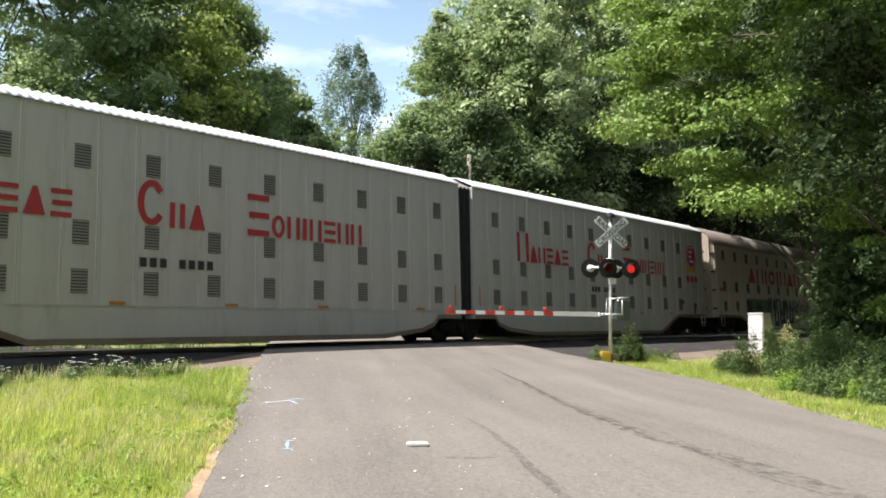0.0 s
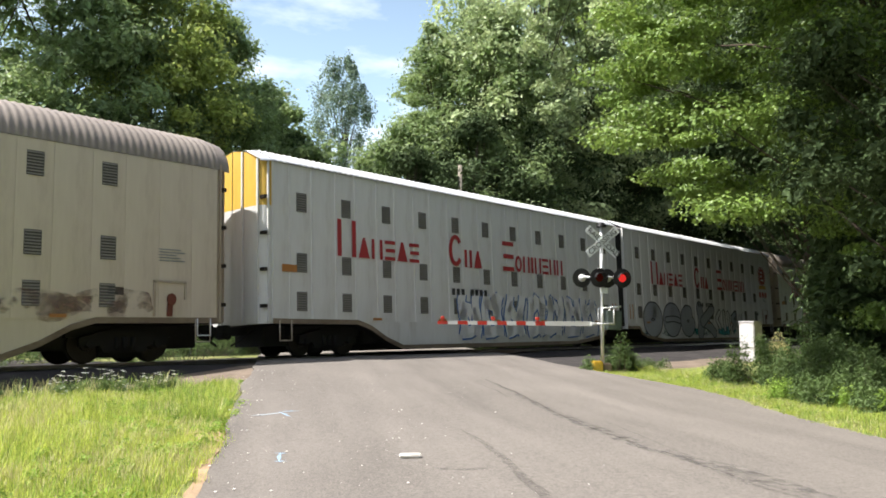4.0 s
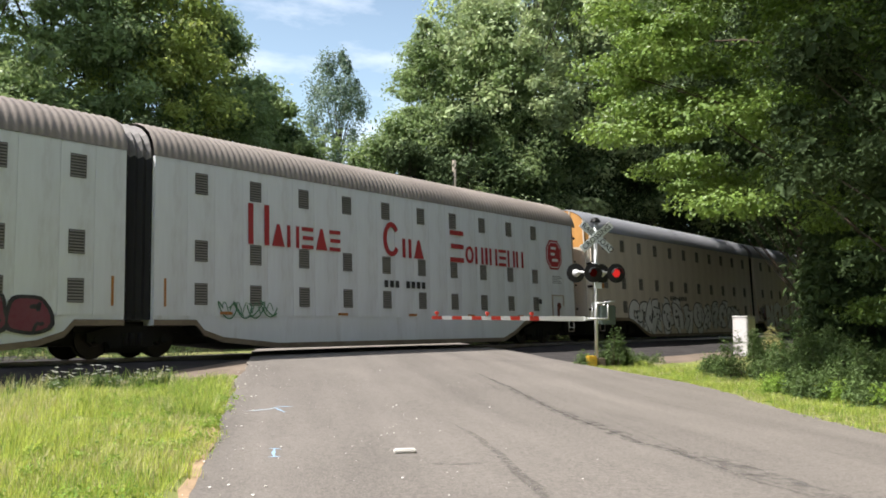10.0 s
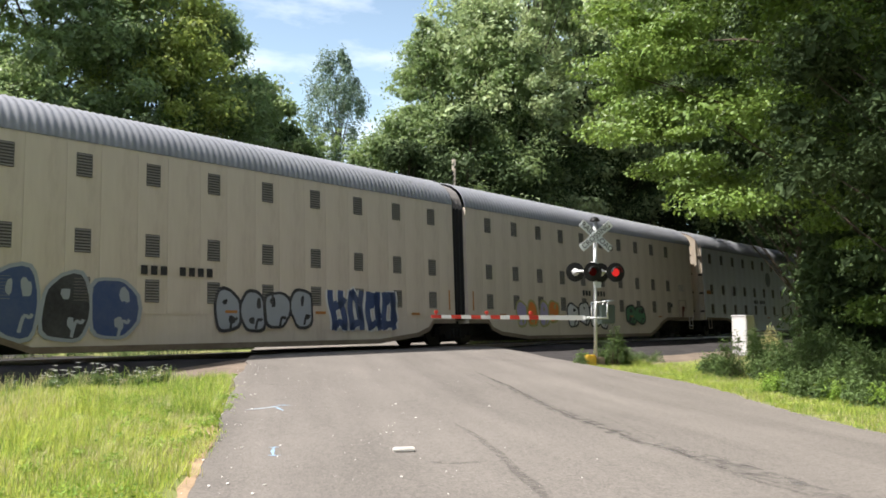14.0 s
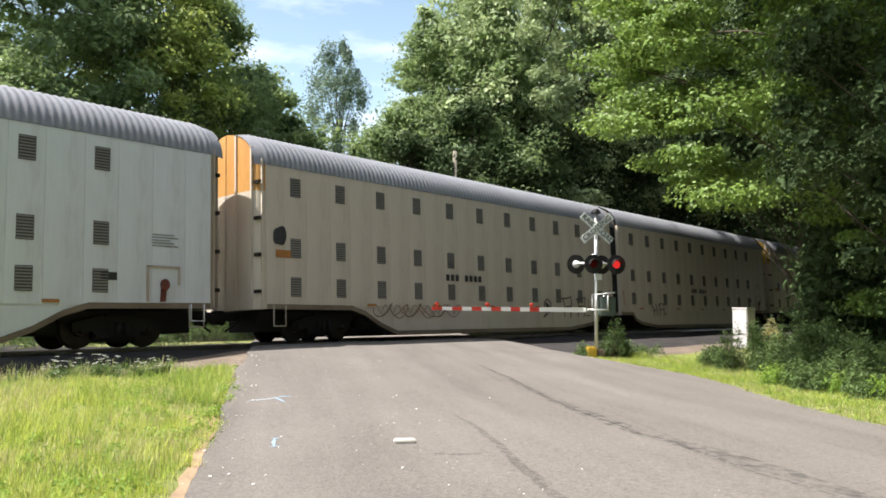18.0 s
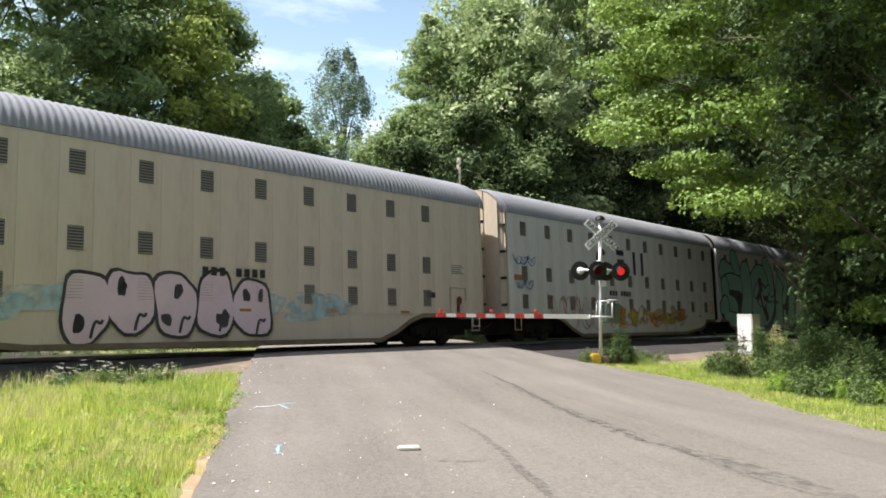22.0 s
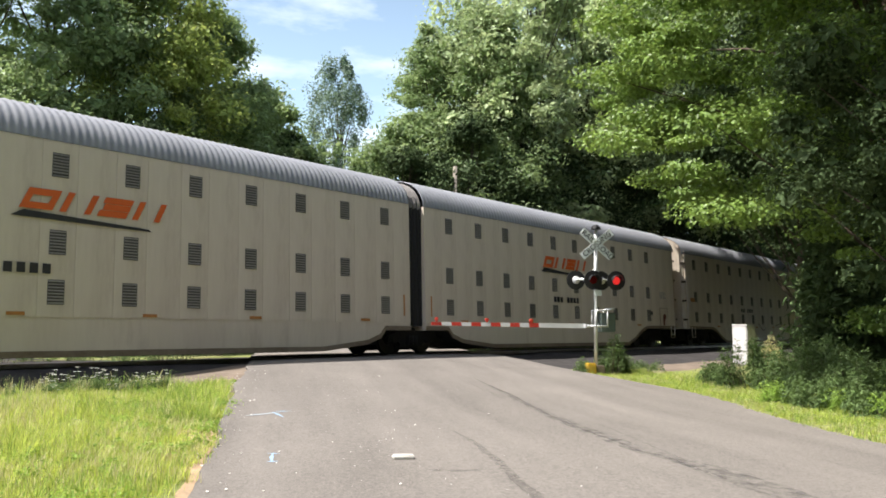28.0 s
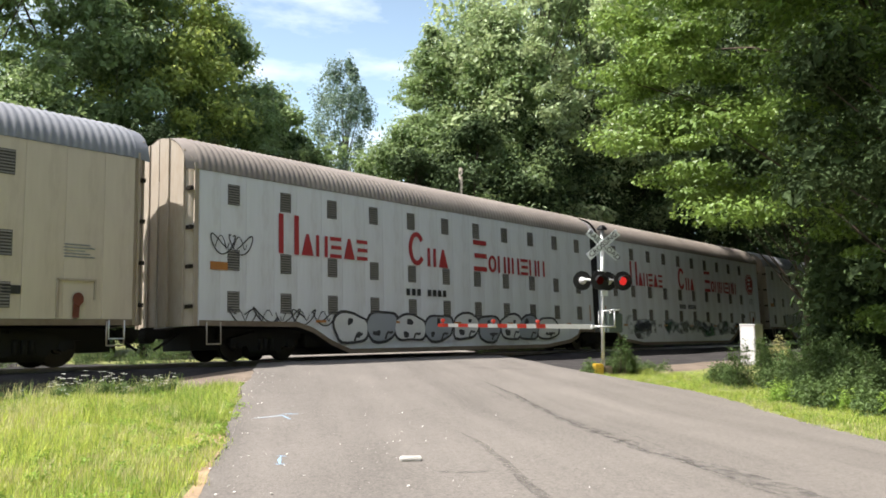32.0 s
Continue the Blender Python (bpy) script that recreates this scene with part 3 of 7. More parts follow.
    ob.matrix_world = Matrix.Translation(road_point(9.27, 1.51, 0.0)) @ pose(0, 0, 0, 0, 0, ROAD_TURN - 92)
    tagged(ob, "small pale oblong chunk of concrete lying on asphalt", "debris")


ROAD_TURN = math.degrees(math.atan2(0.8, 0.6))


def build_ground():
    xs = sorted(set([-40 + 2.0 * i for i in range(15)] + [-10 + 0.6 * i for i in range(84)] + [41 + 2.0 * i for i in range(25)] + [-3000, -1200, -500, -200, -110, -70, 120, 170, 260, 500, 1200, 3000]))
    ys = sorted(set([-20 + 2.0 * i for i in range(9)] + [-3.5 + 0.6 * i for i in range(60)] + [33 + 2.0 * i for i in range(14)] + [-3000, -1200, -500, -200, -110, -60, -36, 80, 120, 200, 500, 1200, 3000]))
    bm = bmesh.new()
    g = [[bm.verts.new((x, y, land(x, y))) for x in xs] for y in ys]
    for j in range(len(ys) - 1):
        for i in range(len(xs) - 1):
            bm.faces.new((g[j][i], g[j][i + 1], g[j + 1][i + 1], g[j + 1][i])).smooth = True
    tagged(part("ground", bm, M["grass_soil"]), "grassy ground with short sunlit grass", "ground", kind="structure")
    # roadway: lane and pale shoulder, swept along the road with ragged edges
    def strip(name, n0, n1, lift, mat, label, ragged=0.0, u0=-30.0, u1=75.0, du=0.7, thick=0.12, cross=6, bulge=False):
        bm = bmesh.new()
        rows = []
        for k in range(int((u1 - u0) / du) + 1):
            u = u0 + k * du
            row = []
            for j in range(cross + 1):
                f = j / cross
                a = n0 + ragged * (noise.noise((u * 0.8, 1.7, 0)) + 0.6 * noise.noise((u * 3.1, 7.7, 0))) if j == 0 else n0
                b = n1 + ragged * (noise.noise((u * 0.7, 5.1, 2)) + 0.5 * noise.noise((u * 2.9, 3.7, 4))) if j == cross else n1
                if bulge:
                    b += road_right(u) - ROAD_R
                if j == 0:
                    a -= 0.28 * (1 - step(5, 11.5, u))
                nn = a + (b - a) * f
                p = U * u + N * nn
                z = road_z(p.x, p.y) + lift - 0.0035 * (nn - 3.8) ** 2 * 0.25
                if j in (0, cross):
                    z -= 0.008
                row.append(bm.verts.new((p.x, p.y, z)))
            rows.append(row)
        for r0, r1 in zip(rows, rows[1:]):
            for j in range(cross):
                bm.faces.new((r0[j], r0[j + 1], r1[j + 1], r1[j])).smooth = True
        ed = [e for e in bm.edges if e.is_boundary]
        for e in ed:
            e.smooth = False
        ex = bmesh.ops.extrude_edge_only(bm, edges=ed)
        for v in [g for g in ex["geom"] if isinstance(g, bmesh.types.BMVert)]:
            v.co.z -= thick
        bmesh.ops.recalc_face_normals(bm, faces=bm.faces)
        return tagged(part(name, bm, mat), label, "road", kind="structure")
    lane = strip("road", ROAD_L, ROAD_R, 0.010, M["asphalt"], "grey worn asphalt road crossing the railway", 0.14, bulge=True, cross=10)
    strip("dirt_edge", ROAD_L - 0.52, ROAD_L + 0.03, 0.014, M["litter"], "tan dirt and dry leaf litter along the road's edge", 0.07, -8, 11.5, 0.3, cross=2)
    bm = bmesh.new()
    g = []
    for i in range(15):
        u = 16.0 + i * 0.5
        row = []
        for j in range(6):
            n = ROAD_L + 0.2 - j * (0.15 + 0.75 * step(16, 19.5, u)) * 0.8 + 0.2 * noise.noise((u, j, 2))
            p = U * u + N * n
            e = 0.03 * (1 - j / 5)
            row.append(bm.verts.new((p.x, p.y, max(land(p.x, p.y) + 0.02, road_z(p.x, p.y) - 0.05 - 0.07 * j) if j < 5 else land(p.x, p.y) - 0.05)))
        g.append(row)
    for r0, r1 in zip(g, g[1:]):
        for j in range(5):
            bm.faces.new((r0[j + 1], r0[j], r1[j], r1[j + 1])).smooth = True
    tagged(part("dirt_patch", bm, M["dirt"]), "bare brown dirt where the verge meets the crossing", "dirt", kind="structure")
    road_marks(lane, lane)
    # gravel along the track past the signal; its dark rows include train shade
    bm = bmesh.new()
    g = [[bm.verts.new((19.6 + i * 1.5, 11.7 + j * 1.85 + 0.4 * noise.noise((i * 0.7, j, 5)), land(19.6 + i * 1.5, 11.7 + j * 1.85) + 0.03 + (0.02 if j else -0.045))) for i in range(26)] for j in range(4)]
    for j in range(3):
        for i in range(25):
            f = bm.faces.new((g[j][i], g[j][i + 1], g[j + 1][i + 1], g[j + 1][i]))
            f.smooth, f.material_index = True, min(j, 1)
    tagged(part("gravel_strip", bm, [M["dirt"], M["ballast"]]), "brown gravel giving way to dark stone and painted train shade beside the track", "gravel", kind="structure")
    # ballast bed
    bm = bmesh.new()
    # far shoulder widened so the ground seen under the cars stays dark
    prof = ((-4.5, -1.25), (-3.4, -0.82), (-2.3, -0.28), (-1.5, -0.09), (1.5, -0.16), (2.4, -0.27), (6.4, -0.34), (9.5, -0.42), (12.5, -0.5), (14.0, -1.1))
    rows = []
    for k in range(0, 181):
        x = -120 + k * 2.2
        cr = x * 0.8 - 0.6 * TRACK_Y
        flat = 1.0 if ROAD_L - 1 < cr < ROAD_R + 1 else 0.0
        rows.append([bm.verts.new((x + 0.5 * noise.noise((k, dy, 0)), TRACK_Y + dy, z - 0.06 * flat + 0.04 * noise.noise((x * 0.9, dy * 2, 1)))) for dy, z in prof])
    for r0, r1 in zip(rows, rows[1:]):
        for j in range(len(prof) - 1):
            bm.faces.new((r0[j], r1[j], r1[j + 1], r0[j + 1]))
    tagged(part("ballast_bed", bm, M["ballast"]), "crushed stone ballast bed under the rails, with an added dark far shoulder", "ballast", kind="structure")


def build_track():
    for dy, dz in ((-0.7535, 0.0), (0.7535, -0.075)):
        t = thing("rail", "worn steel rail with a polished head", "rail", "rails of the track", (0, TRACK_Y + dy, dz))
        bm = bmesh.new()
        prof = ((-0.075, -0.17), (0.075, -0.17), (0.075, -0.155), (0.012, -0.14), (0.012, -0.045), (0.036, -0.035), (0.036, -0.006), (0.03, 0), (-0.03, 0), (-0.036, -0.006), (-0.036, -0.035), (-0.012, -0.045), (-0.012, -0.14), (-0.075, -0.155))
        a = [bm.verts.new((-120, y, z)) for y, z in prof]
        b = [bm.verts.new((276, y, z)) for y, z in prof]
        for i in range(len(prof)):
            bm.faces.new((a[i], b[i], b[(i + 1) % len(prof)], a[(i + 1) % len(prof)]))
        part("rail_section", bm, M["rail"], t)
    bm = bmesh.new()
    rng = random.Random(5)
    for k in range(720):
        x = -118 + k * 0.54
        cr = x * 0.8 - 0.6 * TRACK_Y
        if ROAD_L < cr < ROAD_R:
            continue
        s = rng.uniform(-0.05, 0.05)
        box(bm, x - 0.11, x + 0.11, TRACK_Y - 1.3 + s, TRACK_Y + 1.3 + s, -0.35, -0.19 + rng.uniform(-0.01, 0.01))
    tagged(part("railway_ties", bm, M["tie"]), "row of dark creosoted timber railway ties", "ties", kind="stuff")


build_ground()
build_track()

# ---- the train ----
HALF_L, HALF_R = 22.29, 22.01       # joint to coupling line, leading and trailing segment
GAP_B, GAP_C = 0.40, {"L": 1.10, "R": 0.80}           # half gaps at the bellows and at the couplings
PITCH_K, FIRST_K, LAST_K = 1.81, 0.97, 1.40
FACE = -1.50
SIDE_TOP = {"round": 5.36, "peak": 5.93}
CACHE = {}


def cached(key, maker):
    if key not in CACHE:
        CACHE[key] = maker()
    return CACHE[key]


def seg_x(side, s):
    """Local x of a point s metres from the bellows end of a segment's side."""
    return -GAP_B - s if side == "L" else GAP_B + s


def seg_len(side):
    return (HALF_L if side == "L" else HALF_R) - GAP_B - GAP_C[side]


def at_k(side, k):
    """Local x of louvre column k, counted along the train as the camera reads it."""
    if side == "L":
        return -HALF_L + GAP_C["L"] + FIRST_K + 0.13 + 1.845 * k
    return GAP_B + LAST_K + PITCH_K * k


def roof_profile(style):
    if style == "round":
        half = ((-1.5, 0.0), (-1.475, 0.2), (-1.385, 0.45), (-1.2, 0.7), (-0.92, 0.91), (-0.55, 1.07), (-0.2, 1.15))
        pts = [(y, SIDE_TOP["round"] + z) for y, z in half + ((0.0, 1.17),) + tuple((-y, z) for y, z in half[::-1])]
        return pts
    return [(-1.53, 5.92), (-1.53, 5.97), (-0.75, 6.36), (0, 6.48), (0.75, 6.36), (1.53, 5.97), (1.53, 5.92)]


def sill(ln):
    """Lower edge of a side: metres from the bellows end, and height."""
    return ((0, 0.80), (1.25, 0.80), (1.5, 0.52), (2.1, 0.32), (4.0, 0.12), (ln - 5.5, 0.11), (ln - 4.7, 0.40), (ln - 4.0, 0.78), (ln - 3.4, 0.96), (ln, 0.98))


def sill_at(side, x):
    s = -GAP_B - x if side == "L" else x - GAP_B
    low = sill(seg_len(side))
    return float(np.interp(s, [p[0] for p in low], [p[1] for p in low]))


def body_mesh(side, style, paint):
    """Core of a segment: lower sill, far side, floor and end walls behind the doors."""
    bm = bmesh.new()
    ln, top = seg_len(side), SIDE_TOP[style]
    low = sill(ln)
    near_lo = [bm.verts.new((seg_x(side, s), FACE + 0.012, z)) for s, z in low]
    near_hi = [bm.verts.new((seg_x(side, s), FACE + 0.012, top)) for s, z in low]
    far_lo = [bm.verts.new((seg_x(side, s), -FACE, z)) for s, z in low]
    far_hi = [bm.verts.new((seg_x(side, s), -FACE, top)) for s, z in low]
    for i in range(len(low) - 1):
        bm.faces.new((near_lo[i], near_lo[i + 1], near_hi[i + 1], near_hi[i]))
        bm.faces.new((far_lo[i + 1], far_lo[i], far_hi[i], far_hi[i + 1]))
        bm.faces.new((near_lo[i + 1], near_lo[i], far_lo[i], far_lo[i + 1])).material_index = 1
    for i in (0, len(low) - 1):
        bm.faces.new((near_lo[i], near_hi[i], far_hi[i], far_lo[i]))
    # sill lip along the lower edge; turn-under shade is put into its rust colour
    for (s0, z0), (s1, z1) in zip(low, low[1:]):
        a, b = seg_x(side, s0), seg_x(side, s1)
        q = [bm.verts.new(p) for p in ((a, FACE - 0.03, z0), (b, FACE - 0.03, z1), (b, FACE - 0.03, z1 + 0.15), (a, FACE - 0.03, z0 + 0.15),
                                       (a, FACE + 0.05, z0), (b, FACE + 0.05, z1), (b, FACE + 0.05, z1 + 0.15), (a, FACE + 0.05, z0 + 0.15))]
        for f in ((0, 1, 2, 3), (3, 2, 6, 7), (1, 0, 4, 5)):
            bm.faces.new([q[i] for i in f]).material_index = 3
    # far-side louvres as dark insets
    for k in range(10):
        for z in (1.66, 2.86, 4.76):
            x = at_k(side, k)
            box(bm, x - 0.2, x + 0.2, -FACE - 0.01, -FACE + 0.02, z - 0.29, z + 0.29, mat=2)
    bmesh.ops.recalc_face_normals(bm, faces=bm.faces)
    return mesh_of("car_body", bm, [M[paint], M["dark"], M["slat"], M["sill_rust_shade"]])


def panel_mesh(style, paint, width):
    """A pressed panel whose upright edges turn out into ribs."""
    bm = bmesh.new()
    top, w = SIDE_TOP[style] - 0.01, width / 2 - 0.0028
    rib, e = (0.016, 0.045) if style == "peak" else (0.002, 0.02)
    f, o = FACE - 0.004, FACE - 0.004 - rib
    plan = ((-w, FACE + 0.008), (-w, o), (-w + e, o), (-w + e + 0.015, f), (w - e - 0.015, f), (w - e, o), (w, o), (w, FACE + 0.008))
    a = [bm.verts.new((x, y, 1.06)) for x, y in plan]
    b = [bm.verts.new((x, y, top)) for x, y in plan]
    for i in range(len(plan) - 1):
        bm.faces.new((a[i], a[i + 1], b[i + 1], b[i]))
    bm.faces.new(b)
    return mesh_of("side_panel", bm, M[paint])


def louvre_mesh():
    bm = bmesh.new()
    # solid backing plate, dark to stand in for shade between the slats
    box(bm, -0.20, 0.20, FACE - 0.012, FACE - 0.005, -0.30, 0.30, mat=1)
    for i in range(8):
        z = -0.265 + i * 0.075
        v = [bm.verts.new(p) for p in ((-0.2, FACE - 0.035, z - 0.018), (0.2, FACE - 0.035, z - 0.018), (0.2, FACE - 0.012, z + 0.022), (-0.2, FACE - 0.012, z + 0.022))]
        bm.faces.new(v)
    return mesh_of("louvre", bm, [M["slat"], M["slot_shade"]])


def roof_mesh(side, style, roof):
    prof = roof_profile(style)
    ln, n = seg_len(side) + 0.06, len(prof)
    wave, steps = (0.20, 4) if style == "round" else (0.24, 4)
    count = int(ln / wave * steps)
    s = np.linspace(-0.03, ln - 0.03, count + 1)
    amp = (0.032 if style == "round" else 0.06) * (0.5 - 0.5 * np.cos(np.arange(count + 1) * math.tau / steps))
    v = np.zeros((count + 1, n, 3))
    for j, (y, z) in enumerate(prof):
        ny, nz = y * 0.6, (z - SIDE_TOP[style]) + 0.05
        r = math.hypot(ny, nz) or 1
        v[:, j, 0] = -GAP_B - s if side == "L" else GAP_B + s
        v[:, j, 1] = y + amp * ny / r
        v[:, j, 2] = z + amp * nz / r
    # flat joint strips where roof sheets overlap
    idx = np.arange((count + 1) * n).reshape(count + 1, n)
    q = np.stack([idx[:-1, :-1], idx[1:, :-1], idx[1:, 1:], idx[:-1, 1:]], -1).reshape(-1, 4)
    if side == "R":
        q = q[:, ::-1]
    return fast_mesh("car_roof", v.reshape(-1, 3), q, M[roof], False)


def end_mesh(style, which):
    """Half of an end: a curved radial door leaf that bulges beyond the side walls, built facing -x."""
    bm = bmesh.new()
    top = roof_profile(style)

    def height(y):
        for (y0, z0), (y1, z1) in zip(top, top[1:]):
            if y0 <= y <= y1 and y1 > y0:
                return z0 + (z1 - z0) * (y - y0) / (y1 - y0)
        return SIDE_TOP[style]
    plan = ((-1.46, 0.0), (-1.46, -0.10), (-1.40, -0.22), (-1.25, -0.33), (-1.02, -0.38), (-0.55, -0.40), (-0.02, -0.41)) if which == 0 else ((0.02, -0.41), (0.55, -0.40), (1.02, -0.38), (1.25, -0.33), (1.40, -0.22), (1.46, -0.10), (1.46, 0.0))
    cols = []
    for y, x in plan:
        hz = height(y) - 0.06
        cols.append([bm.verts.new((x, y, z)) for z in (0.98, 2.4, 4.55, hz)])
    # top band takes the end colour; the door's shadow line is put into this break
    for c0, c1 in zip(cols, cols[1:]):
        for i in range(3):
            f = bm.faces.new((c0[i], c0[i + 1], c1[i + 1], c1[i]))
            f.smooth, f.material_index = True, (1 if i == 2 else 0)
    # stiffener ribs and hinge brackets
    for y, x in (plan[1], plan[3], plan[5]) if which == 0 else (plan[1], plan[3], plan[5]):
        box(bm, x - 0.05, x, y - 0.035, y + 0.035, 1.0, height(y) - 0.08, mat=0)
    hy, hx = plan[2] if which == 0 else plan[4]
    for z in (1.5, 2.6, 3.7, 4.8):
        box(bm, hx - 0.09, hx + 0.02, hy - 0.13, hy + 0.10, z - 0.05, z + 0.05, mat=2)
    return bm


def end_cap(style):
    bm = bmesh.new()
    prof = roof_profile(style)
    a = [bm.verts.new((-0.42, y * 0.975, z - 0.05)) for y, z in prof]
    b = [bm.verts.new((0.0, y, z)) for y, z in prof]
    for i in range(len(prof) - 1):
        bm.faces.new((a[i], b[i], b[i + 1], a[i + 1])).smooth = True
    return bm


def ladder_mesh():
    bm = bmesh.new()
    for x in (-0.22, 0.22):
        rod(bm, (x, FACE - 0.05, 0.46), (x, FACE - 0.05, 1.08), 0.02, n=6)
        rod(bm, (x, FACE - 0.05, 1.06), (x, FACE, 1.06), 0.016, n=6)
    rod(bm, (-0.22, FACE - 0.05, 0.47), (0.22, FACE - 0.05, 0.47), 0.02, n=6)
    return mesh_of("sill_step", bm, M["end_tan"])


def wheel_mesh():
    bm = bmesh.new()
    for y0, y1, r in ((-0.07, 0.07, 0.457), (0.05, 0.085, 0.49)):
        rod(bm, (0, y0, 0), (0, y1, 0), r, n=28)
    rod(bm, (0, -0.16, 0), (0, -0.07, 0), 0.15, 0.18, n=14)
    return mesh_of("wheel", bm, M["steel"])


def truck(parent, x0, spread):
    """A two-axle truck: side frames, springs and four wheels."""
    bm = bmesh.new()
    for y in (-1.08, 1.08):
        a, b = spread, 0.45
        pts = ((-a - 0.28, 0.40), (-a + 0.25, 0.40), (-0.55, 0.24), (0.55, 0.24), (a - 0.25, 0.40), (a + 0.28, 0.40), (a + 0.28, 0.62), (0.5, 0.80), (-0.5, 0.80), (-a - 0.28, 0.62))
        plate(bm, pts, y - 0.06, y + 0.06)
        for sx in (-0.2, 0, 0.2):
            rod(bm, (sx, y - 0.08, 0.3), (sx, y - 0.08, 0.62), 0.07, n=8)
        for sx in (-a, a):
            rod(bm, (sx, y - 0.12, 0.457), (sx, y + 0.1, 0.457), 0.11, n=10)
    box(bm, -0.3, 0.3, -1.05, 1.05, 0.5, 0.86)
    # solid blocks that close the view between the wheels
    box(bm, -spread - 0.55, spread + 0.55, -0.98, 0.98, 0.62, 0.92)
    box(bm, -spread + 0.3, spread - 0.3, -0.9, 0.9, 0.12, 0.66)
    tr = part("truck", bm, M["dark"], parent, "near-black truck frame")
    tr.matrix_basis = pose(x0, 0, 0)
    for sx in (-spread, spread):
        for y, turn in ((-0.76, 0), (0.76, 180)):
            w = part("wheel", cached("wheel", wheel_mesh), None, tr)
            w.matrix_basis = pose(sx, y, 0.457, 0, 0, turn)


def bellows(parent, style):
    bm = bmesh.new()
    prof = [(-1.36, 0.95)] + [(y * 0.93, z - 0.06) for y, z in roof_profile(style)] + [(1.36, 0.95)]
    n = 9
    rings = []
    for i in range(n):
        s = 1.0 if i % 2 else 0.955
        x = -0.46 + 0.92 * i / (n - 1)
        rings.append([bm.verts.new((x, y * s, 0.95 + (z - 0.95) * (0.985 + 0.015 * (i % 2)))) for y, z in prof])
    for r0, r1 in zip(rings, rings[1:]):
        for j in range(len(prof) - 1):
            top = r0[j].co.z > SIDE_TOP[style] - 0.35 and r0[j + 1].co.z > SIDE_TOP[style] - 0.35
            bm.faces.new((r0[j], r1[j], r1[j + 1], r0[j + 1])).material_index = int(top)
    part("bellows", bm, [M["rubber"], M["pleat"]], parent, "black pleated bellows between the two segments")


# lettering: plain blocks in the colours of the owners' names
def frame_glyph(bm, x, w, z0, z1, st, mat=0, lean=0.0, kind="frame"):
    """One plain shape in a box: a hollow block, bars, a ring, a wedge or a stack of bars."""
    y0, y1 = FACE - 0.040, FACE - 0.033
    sh = lambda z: lean * (z - z0)
    h = z1 - z0

    def q(xa, xb, za, zb, shift=0.0):
        plate(bm, ((xa + sh(za), za), (xb + sh(za), za), (xb + sh(zb) + shift, zb), (xa + sh(zb) + shift, zb)), y0, y1, mat)
    if kind == "bar":
        q(x + w / 2 - st * 0.6, x + w / 2 + st * 0.6, z0, z1)
    elif kind == "posts":
        q(x, x + st, z0, z1)
        q(x + w - st, x + w, z0, z1)
    elif kind == "wedge":
        plate(bm, ((x + sh(z0), z0), (x + w + sh(z0), z0), (x + w / 2 + st * 0.4 + sh(z1), z1), (x + w / 2 - st * 0.4 + sh(z1), z1)), y0, y1, mat)
    elif kind == "stack":
        for f in (0.0, 0.5, 1.0):
            za = z0 + f * (h - st)
            q(x + (0.0 if f != 0.5 else w * 0.08), x + w, za, za + st)
    elif kind in ("ring", "arc"):
        n = 20
        lo, hi = (0, n) if kind == "ring" else (2, n - 2)
        at = lambda i, f: (x + w / 2 + (w / 2 - f) * math.cos(math.tau * i / n), z0 + h / 2 + (h / 2 - f) * math.sin(math.tau * i / n))
        for i in range(lo, hi):
            pts = [at(i, 0), at(i + 1, 0), at(i + 1, st), at(i, st)]
            plate(bm, [(px + sh(pz), pz) for px, pz in pts], y0, y1, mat)
    else:
        q(x, x + st, z0, z1)
        q(x + w - st, x + w, z0, z1)
        q(x + st, x + w - st, z1 - st, z1)
        q(x + st, x + w - st, z0, z0 + st)


SHAPES = {"p": "posts", "w": "wedge", "s": "stack", "r": "ring", "c": "arc", "b": "bar", "f": "frame"}


def word(bm, xa, xb, plan, z0, z1, big=0.0, st=0.13, mat=0, lean=0.0, big_w=1.5):
    """A row of plain shapes named by the letters of plan."""
    size = [(big_w if big and i == 0 else 1.0) * (0.5 if c == "b" else 1.0) for i, c in enumerate(plan)]
    p = (xb - xa) / sum(size)
    x = xa
    for i, c in enumerate(plan):
        w = p * size[i]
        first = big and i == 0
        frame_glyph(bm, x + p * 0.09, w - p * 0.18, z0, z0 + (big if first else z1 - z0), st * (1.45 if first else 1), mat, lean, SHAPES[c])
        x += w


